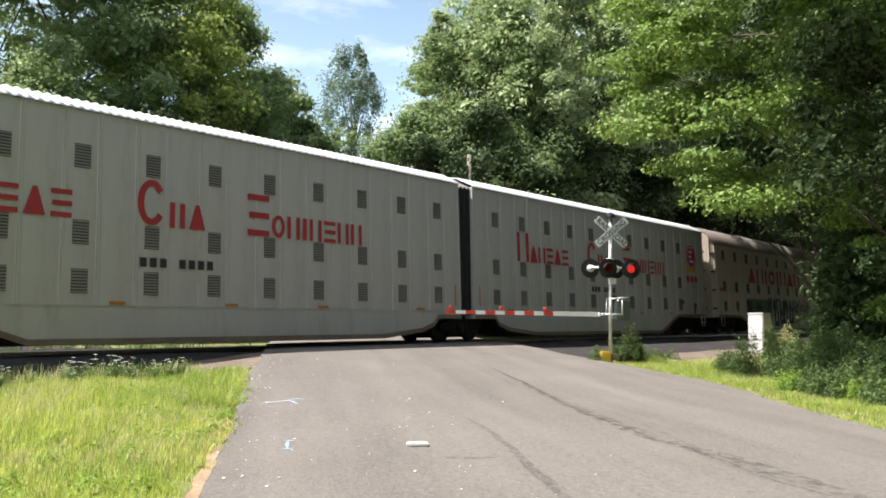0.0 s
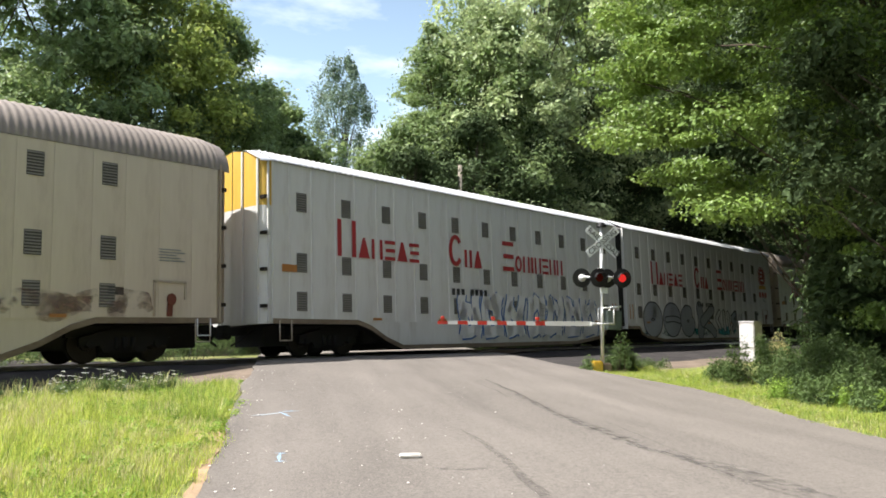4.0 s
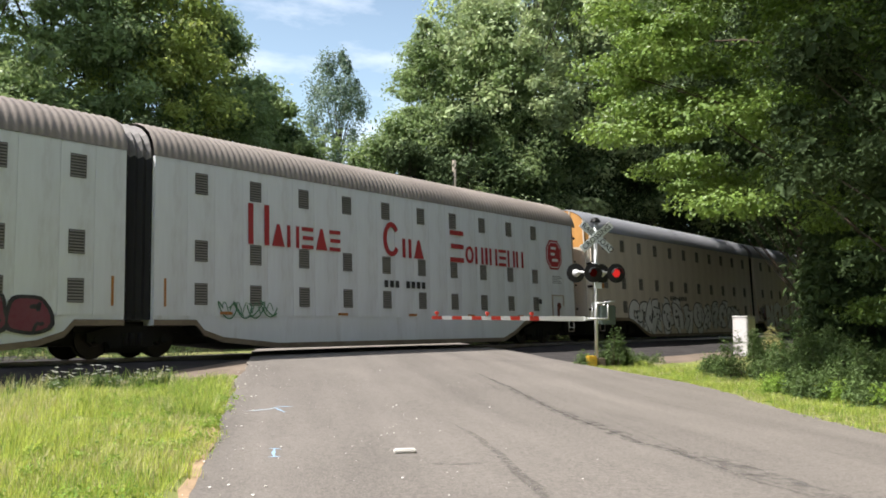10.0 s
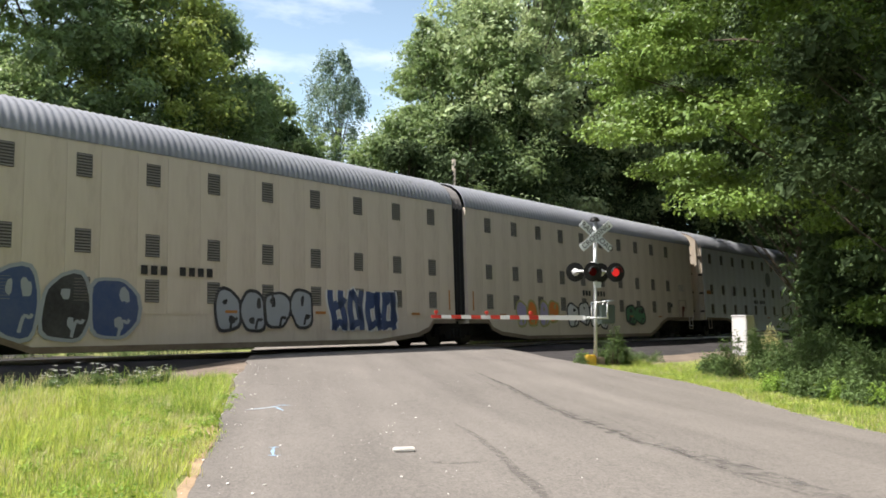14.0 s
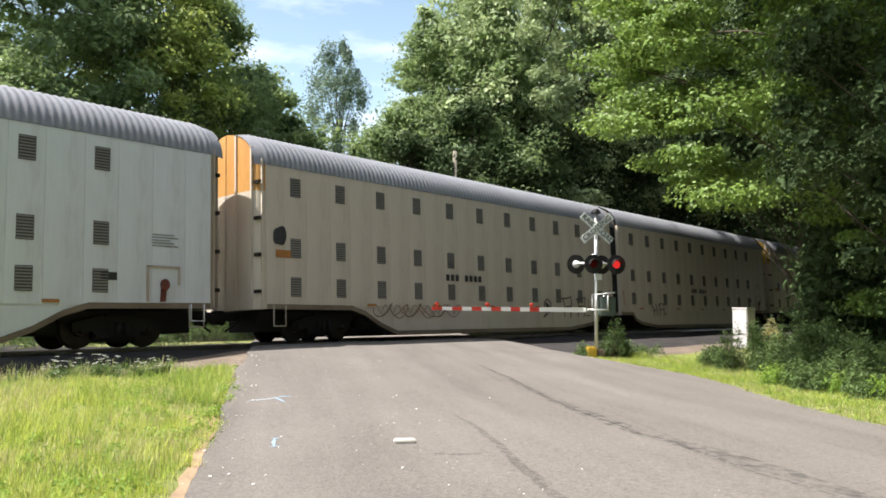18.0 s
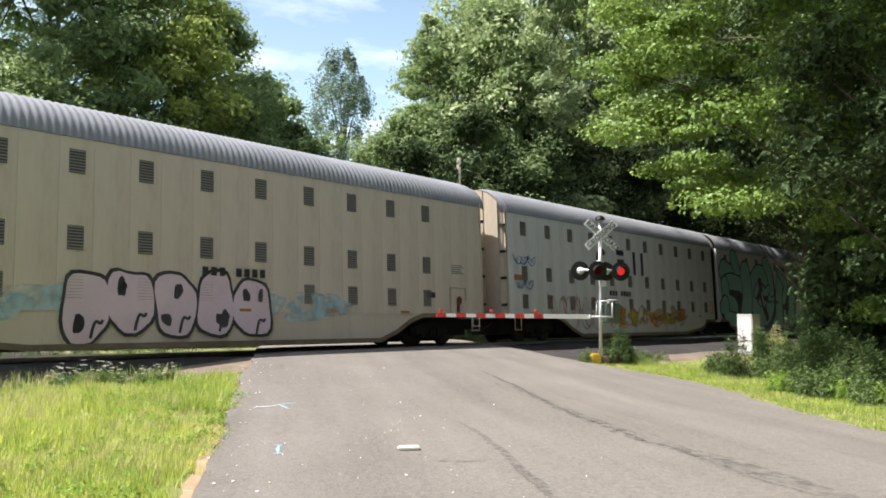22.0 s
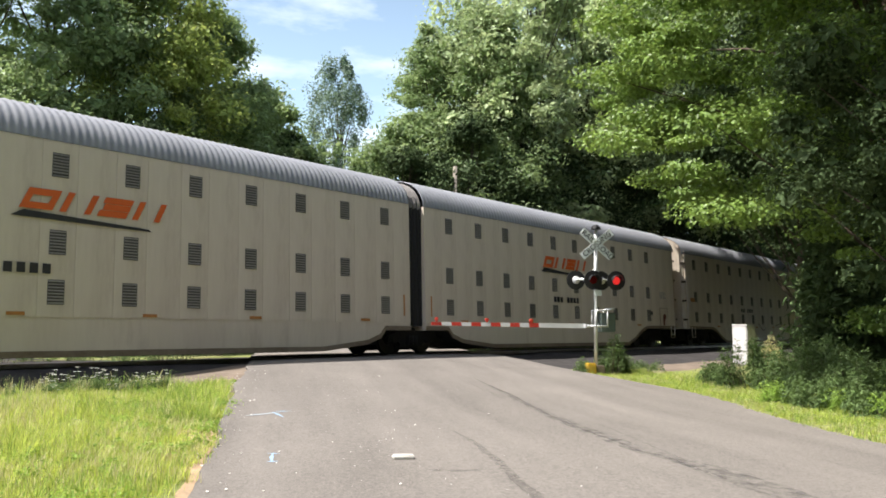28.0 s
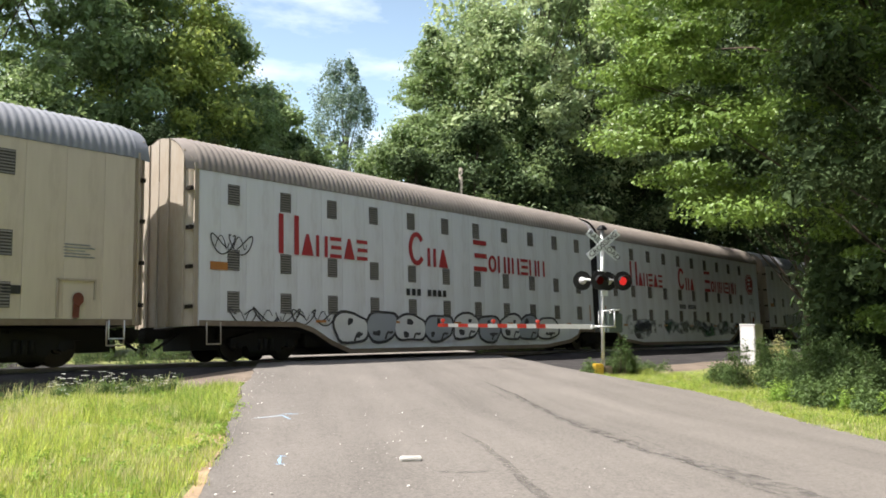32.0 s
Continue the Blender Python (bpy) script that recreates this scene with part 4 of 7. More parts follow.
def lettering(ob, side, kind, k_marks=(3.8, 5.0), style="round"):
    X = lambda k: at_k(side, k)
    if kind in ("three_words", "three_words_new"):
        for a, b, n in ((0.82, 2.85, "pwpsws"), (3.88, 5.08, "cbbw"), (5.85, 8.55, "srpbpspp")) if style == "round" else ((0.75, 2.9, "pwpsws"), (3.74, 4.86, "cbbw"), (5.55, 8.0, "srpbpspp")):
            bm = bmesh.new()
            word(bm, X(a), X(b), n, 3.18, 3.86, 1.22, 0.12)
            part("lettering", bm, M["red"], ob, "faded red painted lettering blocks")
    elif kind == "bold_word":
        bm = bmesh.new()
        word(bm, X(2.0), X(7.45), "wpbrbpwp", 3.22, 4.2, 0, 0.27)
        part("lettering", bm, M["red"], ob, "heavy red painted lettering blocks")
    elif kind == "three_letters":
        for a, b, c in ((3.2, 3.75, "arc"), (4.28, 4.68, "stack"), (5.2, 5.8, "posts")):
            bm = bmesh.new()
            frame_glyph(bm, X(a), X(b) - X(a), 3.2, 4.4, 0.26, 0, 0.0, c)
            part("lettering", bm, M["navy"], ob, "dark navy painted lettering block")
    elif kind == "slanted_word":
        bm = bmesh.new()
        word(bm, X(3.45), X(5.45), "fpsp", 3.62, 4.12, 0, 0.16, 0, 0.45)
        plate(bm, ((X(3.4), 3.42), (X(5.3), 3.34), (X(5.25), 3.40), (X(3.55), 3.58)), FACE - 0.040, FACE - 0.033, 1)
        part("lettering", bm, [M["orange"], M["black"]], ob, "slanted orange lettering blocks over a black swoosh")
    elif kind == "roundel":
        bm = bmesh.new()
        c = X(5.5 if side == "L" else 4.55)
        ring = [(c + 0.52 * math.cos(a * math.tau / 28), 3.85 + 0.52 * math.sin(a * math.tau / 28)) for a in range(28)]
        plate(bm, ring, FACE - 0.032, FACE - 0.026)
        part("emblem", bm, M["logo_grey"], ob, "faded grey round emblem")
    # running marks as plain bars
    bm = bmesh.new()
    a, b = k_marks
    p = (X(b) - X(a)) / 8
    for i in (0, 1, 2, 4, 5, 6, 7):
        box(bm, X(a) + i * p + p * 0.14, X(a) + i * p + p * 0.80, FACE - 0.040, FACE - 0.033, 2.09, 2.33)
    tagged(part("running_mark", bm, M["black"], ob, "small black marks as plain bars"), kind="stuff")


def octagon_badge(ob, gold=False):
    bm = bmesh.new()
    c, z0, w, h = at_k("R", 9.85), 3.9 if not gold else 4.35, 0.62, 0.66
    oc = lambda f: [(c + w * f * x, z0 + h * f * z) for x, z in ((-1, -0.45), (-0.5, -1), (0.5, -1), (1, -0.45), (1, 0.45), (0.5, 1), (-0.5, 1), (-1, 0.45))]
    plate(bm, oc(1.0), FACE - 0.030, FACE - 0.024)
    plate(bm, oc(0.88), FACE - 0.034, FACE - 0.0305, 1)
    plate(bm, oc(0.82), FACE - 0.038, FACE - 0.0345)
    for i, (x0, x1) in enumerate(((-0.5, 0.3), (-0.55, 0.1), (-0.35, 0.6))):
        box(bm, c + w * x0 * 0.8, c + w * x1 * 0.8, FACE - 0.042, FACE - 0.0385, z0 + 0.24 - i * 0.27, z0 + 0.36 - i * 0.27, mat=1)
    if gold:
        plate(bm, ((c - 0.7, z0 - 0.85), (c + 0.7, z0 - 0.85), (c + 0.55, z0 - 0.62), (c - 0.55, z0 - 0.62)), FACE - 0.034, FACE - 0.024, 2)
        for i in (-1, 0, 1):
            ring = [(c + i * 0.5 + 0.2 * math.cos(a * math.tau / 16), z0 - 1.25 + 0.2 * math.sin(a * math.tau / 16)) for a in range(16)]
            plate(bm, ring, FACE - 0.034, FACE - 0.024)
    part("badge", bm, [M["red"], M["bright"], M["gold"]], ob, "red octagonal badge with pale border")


def blob(rng, cx, cz, rx, rz, wob, n=22, sq=2.6):
    ph = [rng.uniform(0, math.tau) for _ in range(3)]
    out = []
    for i in range(n):
        a = math.tau * i / n
        r = 1 + wob * (0.5 * math.sin(2 * a + ph[0]) + 0.35 * math.sin(3 * a + ph[1]) + 0.25 * math.sin(5 * a + ph[2]))
        c, s = math.cos(a), math.sin(a)
        out.append((cx + rx * r * math.copysign(abs(c) ** (2 / sq), c), cz + rz * r * math.copysign(abs(s) ** (2 / sq), s)))
    return out


def flat(bm, pts, y, mat):
    f = bm.faces.new([bm.verts.new((x, y, z)) for x, z in pts])
    f.material_index = mat
    bmesh.ops.triangulate(bm, faces=[f])


def ribbon(bm, pts, w, y, mat):
    prev = None
    for i, (x, z) in enumerate(pts):
        a, b = pts[max(0, i - 1)], pts[min(len(pts) - 1, i + 1)]
        dx, dz = b[0] - a[0], b[1] - a[1]
        d = math.hypot(dx, dz) or 1
        q = (bm.verts.new((x - dz / d * w, y, z + dx / d * w)), bm.verts.new((x + dz / d * w, y, z - dx / d * w)))
        if prev:
            bm.faces.new((prev[0], prev[1], q[1], q[0])).material_index = mat
        prev = q


def graffiti(ob, side, seed, k0, k1, z0, z1, count, fill, line, kind="bubble", second=None):
    """Spray paint on the side: swollen outlined shapes, loose loops or a wash."""
    rng = random.Random(seed)
    xa, xb = at_k(side, k0), at_k(side, k1)
    p, h = (xb - xa) / count, z1 - z0
    mats = [M[line], M[fill], M[second or fill]] if kind != "wash" else [mist(line), mist(fill), mist(second or fill)]
    y = FACE - (0.0285 if kind != "wash" else 0.0245)
    for i in range(count):
        bm = bmesh.new()
        cx, cz = xa + p * (i + 0.5) + rng.uniform(-0.1, 0.1) * p, (z0 + z1) / 2 + rng.uniform(-0.06, 0.06) * h
        if kind == "bubble":
            rx, rz, w = p * 0.56, h * 0.5, min(0.09, p * 0.12)
            seed_i = rng.random()
            flat(bm, blob(random.Random(seed_i), cx, cz, rx, rz, 0.16), y - 0.0004 * (i % 2), 0)
            flat(bm, blob(random.Random(seed_i), cx, cz, rx - w, rz - w, 0.16), y - 0.0012 - 0.0004 * (i % 2), 2 if second and i % 2 else 1)
            for _ in range(2):
                ox, oz = rng.uniform(-0.25, 0.25) * p, rng.choice((-0.22, 0.2)) * h
                flat(bm, blob(rng, cx + ox, cz + oz, p * rng.uniform(0.06, 0.13), h * rng.uniform(0.06, 0.14), 0.3, 12), y - 0.0022, 0)
            ribbon(bm, [(cx + p * (0.1 + 0.25 * t), cz + h * (-0.42 + 0.35 * t + 0.1 * math.sin(5 * t))) for t in np.linspace(0, 1, 8)], w * 0.45, y - 0.0026, 0)
        elif kind == "wild":
            w, wd = min(0.07, p * 0.08) if h < 3 else 0.13, min(p * 0.2, h * 0.15) if h < 3 else min(p * 0.24, h * 0.16)
            strokes = []
            for s in range(4):
                x0, z0_ = rng.uniform(-0.42, 0.1), rng.uniform(0.05, 0.9)
                x1, z1_ = x0 + rng.uniform(0.2, 0.55), rng.uniform(0.05, 0.95)
                bx, bz = rng.uniform(-0.3, 0.3), rng.uniform(-0.4, 0.4)
                strokes.append([(cx + p * (x0 + (x1 - x0) * t + bx * math.sin(math.pi * t)), z0 + h * min(0.97, max(0.03, z0_ + (z1_ - z0_) * t + bz * math.sin(math.pi * t)))) for t in np.linspace(0, 1, 12)])
            if i % 3 == 0:
                strokes.append([(cx + p * 0.3 * math.cos(a), cz + h * 0.3 * math.sin(a)) for a in np.linspace(0.6, 5.4, 18)])
            else:
                kx = [rng.uniform(-0.4, 0.4) for _ in range(4)]
                kz = [0.06, rng.uniform(0.3, 0.6), rng.uniform(0.5, 0.95), rng.uniform(0.1, 0.9)]
                strokes.append([(cx + p * float(np.interp(t, (0, 1, 2, 3), kx)), z0 + h * float(np.interp(t, (0, 1, 2, 3), kz))) for t in np.linspace(0, 3, 13)])
            for j, s in enumerate(strokes):
                ribbon(bm, s, wd + w, y - 0.0010 * j - 0.0002 * (i % 2), 0)
                ribbon(bm, s, wd, y - 0.0010 * j - 0.0005 - 0.0002 * (i % 2), 2 if second and (i + j) % 3 == 0 else 1)
            for _ in range(3):
                flat(bm, blob(rng, cx + rng.uniform(-0.35, 0.35) * p, cz + rng.uniform(-0.35, 0.35) * h, p * rng.uniform(0.04, 0.09), h * rng.uniform(0.03, 0.09), 0.4, 10), y - 0.0052, 0)
        elif kind == "letters":
            w = min(0.07, p * 0.10)
            lean = rng.uniform(-0.18, 0.18) * p
            shapes = []
            for sx in (-0.30, 0.26):
                shapes.append([(cx + p * sx + lean * t + p * 0.07 * math.sin(6 * t + i), z0 + h * t) for t in np.linspace(0.02, 0.98, 7)])
            shapes.append([(cx + p * (-0.3 + 0.6 * t), z0 + h * (rng.uniform(0.35, 0.9) + 0.12 * math.sin(4 * t))) for t in np.linspace(0, 1, 6)])
            shapes.append([(cx + p * (-0.34 + 0.7 * t), z0 + h * (0.1 + 0.25 * t * rng.random())) for t in np.linspace(0, 1, 5)])
            for s in shapes:
                ribbon(bm, s, p * 0.15 + w, y, 0)
            for s in shapes:
                ribbon(bm, s, p * 0.15, y - 0.0012, 2 if second and i % 2 else 1)
        elif kind == "lines":
            ph = rng.uniform(0, 6)
            pts = [(cx + p * 0.62 * math.sin(t * 2.1 + ph), cz + h * 0.5 * math.sin(t * 3.3 + ph * 2) * (0.75 + 0.25 * math.sin(t))) for t in np.linspace(0, 2.7, 26)]
            ribbon(bm, pts, 0.019, y, 0)
            pts = [(cx + p * (t - 0.5), z0 + h * (0.2 + 0.7 * abs(math.sin(t * 5 + ph)))) for t in np.linspace(0.1, 0.8, 12)]
            ribbon(bm, pts, 0.014, y - 0.0008, 0)
        else:
            for j in range(3):
                flat(bm, blob(rng, cx + rng.uniform(-0.4, 0.4) * p, cz + rng.uniform(-0.15, 0.15) * h, p * rng.uniform(0.35, 0.7), h * rng.uniform(0.25, 0.45), 0.35, 20, 2.0), y - 0.0007 * j - 0.0003 * (i % 2), (i + j) % 3)
        for v in bm.verts:
            v.co.z = max(v.co.z, sill_at(side, v.co.x) + 0.12)
        words = {"bubble": "swollen outlined spray-paint shape", "wild": "interlocking outlined spray-paint form", "letters": "angular outlined spray-paint shape", "lines": "thin looping spray-paint line"}
        part("graffiti", bm, mats, ob, words.get(kind, "patchy spray-paint wash"))


def smooth_line(pts, per=7):
    """A smooth curve through a few points."""
    p = [np.array(q, float) for q in pts]
    p = [2 * p[0] - p[1]] + p + [2 * p[-1] - p[-2]]
    out = []
    for a, b, c, d in zip(p, p[1:], p[2:], p[3:]):
        for t in np.linspace(0, 1, per, endpoint=False):
            out.append(tuple(0.5 * (2 * b + (c - a) * t + (2 * a - 5 * b + 4 * c - d) * t * t + (3 * b - a - 3 * c + d) * t ** 3)))
    return out + [tuple(p[-2])]


def fat_stroke(bm, pts, w, y, mat):
    """A broad stroke with rounded ends."""
    ribbon(bm, pts, w, y, mat)
    for x, z in (pts[0], pts[-1]):
        flat(bm, [(x + w * math.cos(a * math.tau / 14), z + w * math.sin(a * math.tau / 14)) for a in range(14)], y - 0.00015, mat)


def spray_patch(ob, side, colour, thin, rough, corners, layer):
    """One field of sprayed colour with a ragged edge; corners in louvre columns and metres."""
    pts = [(at_k(side, k), z) for k, z in corners]
    ring = []
    for (xa, za), (xb, zb) in zip(pts, pts[1:] + pts[:1]):
        n = max(2, int(math.hypot(xb - xa, zb - za) / 0.07)) if rough else 1
        for j in range(n):
            x, z = xa + (xb - xa) * j / n, za + (zb - za) * j / n
            d = noise.noise((x * 2.2, z * 2.2, layer)), noise.noise((x * 2.2, z * 2.2, layer + 50)), noise.noise((x * 8, z * 8, layer + 9))
            ring.append((x + rough * (1.6 * d[0] + 0.8 * d[2]), max(z + rough * (1.6 * d[1] + 0.6 * d[2]), sill_at(side, x) + 0.1)))
    bm = bmesh.new()
    flat(bm, ring, FACE - 0.0275 - 0.0003 * layer, 0)
    part("spray_patch", bm, mist(colour) if thin else M[colour], ob)


def painted_piece(ob, side, strokes, line, edge=0.1, drop=(0.0, 0.0), label="broad outlined spray-paint strokes"):
    """A large spray-painted piece: broad strokes (colour, half width, points in louvre columns and metres) with an outline and a drop shadow."""
    y = FACE - 0.0285
    for i, (c, w, p) in enumerate(strokes):
        pts = smooth_line([(at_k(side, k), z) for k, z in p])
        layer = y - 0.0012 * (i % 6)
        bm = bmesh.new()
        if drop != (0.0, 0.0):
            fat_stroke(bm, [(px + drop[0], pz + drop[1]) for px, pz in pts], w + edge, y + 0.001 - 0.0001 * i, 0)
        fat_stroke(bm, pts, w + edge, layer, 0)
        fat_stroke(bm, pts, w, layer - 0.0007, 1)
        for v in bm.verts:
            v.co.z = max(v.co.z, sill_at(side, v.co.x) + 0.12)
        part("spray_stroke", bm, [M[line], M[c]], ob, label)


def end_fittings(ob, ln):
    """Hand brake, stencilled data and small plates near the coupling end of a trailing segment."""
    X = lambda d: seg_x("R", ln - d)
    bm = bmesh.new()
    for x0, x1, z0, z1 in ((1.9, 1.84, 1.15, 2.1), (1.9, 0.95, 2.05, 2.1), (1.0, 0.95, 1.6, 2.1)):
        a, b = sorted((X(x0), X(x1)))
        box(bm, a, b, FACE - 0.05, FACE - 0.012, z0, z1)
    part("brake_frame", bm, M["end_tan"], ob, "rusty guard frame round the hand brake")
    bm = bmesh.new()
    ring = [(X(1.4) + 0.13 * math.cos(a * math.tau / 18), 1.6 + 0.16 * math.sin(a * math.tau / 18)) for a in range(18)]
    plate(bm, ring, FACE - 0.09, FACE - 0.05)
    plate(bm, ((X(1.52), 1.15), (X(1.36), 1.15), (X(1.34), 1.5), (X(1.5), 1.5)), FACE - 0.05, FACE - 0.03)
    rod(bm, (X(1.4), FACE - 0.05, 1.55), (X(1.4), FACE, 1.55), 0.05, n=8)
    part("hand_brake", bm, M["rust"], ob, "rusty red hand brake wheel")
    bm = bmesh.new()
    for i in range(5):
        box(bm, X(1.75), X(1.0 + 0.12 * (i % 3)), FACE - 0.018, FACE - 0.008, 2.62 + i * 0.075, 2.65 + i * 0.075)
    tagged(part("stencil", bm, M["logo_grey"], ob, "faint grey lines of small stencilling"), kind="stuff")
    bm = bmesh.new()
    box(bm, X(3.1), X(2.7), FACE - 0.024, FACE - 0.010, 1.68, 1.88)
    part("stencil_plate", bm, M["black"], ob, "small black stencil plate")
    bm = bmesh.new()
    for x in (X(0.22), X(0.62)):
        rod(bm, (x, FACE - 0.06, 0.62), (x, FACE - 0.06, 1.1), 0.016, n=6)
    rod(bm, (X(0.22), FACE - 0.06, 0.64), (X(0.62), FACE - 0.06, 0.64), 0.016, n=6)
    part("step_iron", bm, M["bright"], ob, "white painted sill step")


def segment(side, style, paint, roof, end):
    """One segment of a two-part covered car carrier."""
    name = {"white": "white", "bright": "white", "cream": "cream", "grey": "pale grey"}[paint]
    ob = new("covered_car_carrier")
    part("car_body", cached(("body", side, style, paint), lambda: body_mesh(side, style, paint)), None, ob)
    part("car_roof", cached(("roof", side, style, roof), lambda: roof_mesh(side, style, roof)), None, ob, "ribbed metal roof")
    ln = seg_len(side)
    # narrow panels under the louvres alternate with plain ones
    cols = [at_k(side, k) for k in range(11 if side == "L" else 10)]
    lo, hi = sorted((seg_x(side, 0), seg_x(side, ln)))
    cuts = [lo] + [c + d for c in cols for d in (-0.43, 0.43)]
    while hi - cuts[-1] > 1.5:
        cuts.append(cuts[-1] + 0.95)
    cuts.append(hi)
    for xa, xb in zip(cuts, cuts[1:]):
        w = round(xb - xa, 3)
        pn = part("side_panel", cached(("panel", style, paint, w), lambda: panel_mesh(style, paint, w)), None, ob)
        pn.matrix_basis = pose((xa + xb) / 2, 0, 0)
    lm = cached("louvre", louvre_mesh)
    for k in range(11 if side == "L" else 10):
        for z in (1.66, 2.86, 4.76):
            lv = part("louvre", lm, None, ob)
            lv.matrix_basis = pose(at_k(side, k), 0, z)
    # ochre lift markers along the sill
    bm = bmesh.new()
    for s in (2.2, 6.6, 9.9, 13.2, 16.5):
        x = seg_x(side, s)
        box(bm, x - 0.2, x + 0.2, FACE - 0.03, FACE - 0.01, 1.10, 1.18)
    tagged(part("marker_strip", bm, M["ochre"], ob, "small ochre markers along the sill"), kind="stuff")
    for s in (0.32,) if paint != "white" else (0.32, 0.62):
        bm = bmesh.new()
        box(bm, seg_x(side, s) - 0.03, seg_x(side, s) + 0.03, FACE - 0.022, FACE - 0.008, 1.30, 2.05)
        part("edge_marker", bm, M["ochre"], ob, "upright ochre marker by the bellows")
    if side == "R":
        end_fittings(ob, ln)
    else:
        bm = bmesh.new()
        x = seg_x("L", ln - 0.62)
        box(bm, x - 0.28, x + 0.28, FACE - 0.03, FACE - 0.01, 2.55, 2.78, 0.004)
        part("end_plate", bm, M["ochre"], ob, "weathered ochre plate")
    # the coupling end: doors, cap, ladder, brake gear
    xe, turn = seg_x(side, ln), 0 if side == "L" else 180
    cap = part("end_cap", cached(("cap", style, roof), lambda: mesh_of("end_cap", end_cap(style), M[roof])), None, ob)
    cap.matrix_basis = pose(xe, 0, 0, 0, 0, turn)
    for w in (0, 1):
        d = part("end_door", cached(("door", style, paint, end, w), lambda: mesh_of("end_door", end_mesh(style, w), [M[paint if end != "end_tan" else end], M[end], M["steel"]])), None, ob, "curved end door leaf with brackets")
        d.matrix_basis = pose(xe, 0, 0, 0, 0, turn)
    ld = part("sill_step", cached("ladder", ladder_mesh), None, ob, "pale dusty sill step")
    ld.matrix_basis = pose(xe + (0.45 if side == "L" else -0.45), 0, 0)
    bm = bmesh.new()
    sgn = -1 if side == "L" else 1
    box(bm, min(xe, xe + sgn * 0.85), max(xe, xe + sgn * 0.85), -0.22, 0.22, 0.66, 0.92, 0.03)
    box(bm, min(xe + sgn * 0.5, xe + sgn * 0.82), max(xe + sgn * 0.5, xe + sgn * 0.82), -0.16, 0.3, 0.55, 0.98, 0.05)
    rod(bm, (xe, -0.5, 0.8), (xe + sgn * 0.7, -0.4, 0.35), 0.035)
    part("coupler", bm, M["dark"], ob, "dark steel coupler")
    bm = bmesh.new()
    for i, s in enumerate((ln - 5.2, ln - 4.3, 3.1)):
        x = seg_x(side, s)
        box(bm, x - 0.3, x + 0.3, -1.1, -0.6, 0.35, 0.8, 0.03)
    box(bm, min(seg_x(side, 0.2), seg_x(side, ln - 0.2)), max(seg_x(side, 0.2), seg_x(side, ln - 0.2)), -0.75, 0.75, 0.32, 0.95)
    part("underframe", bm, M["dark"], ob, "near-black underframe")
    truck(ob, seg_x(side, ln - 2.45), 0.89)
    if side == "L":
        truck(ob, 0.0, 0.89)
        bellows(ob, style)
    return ob, name


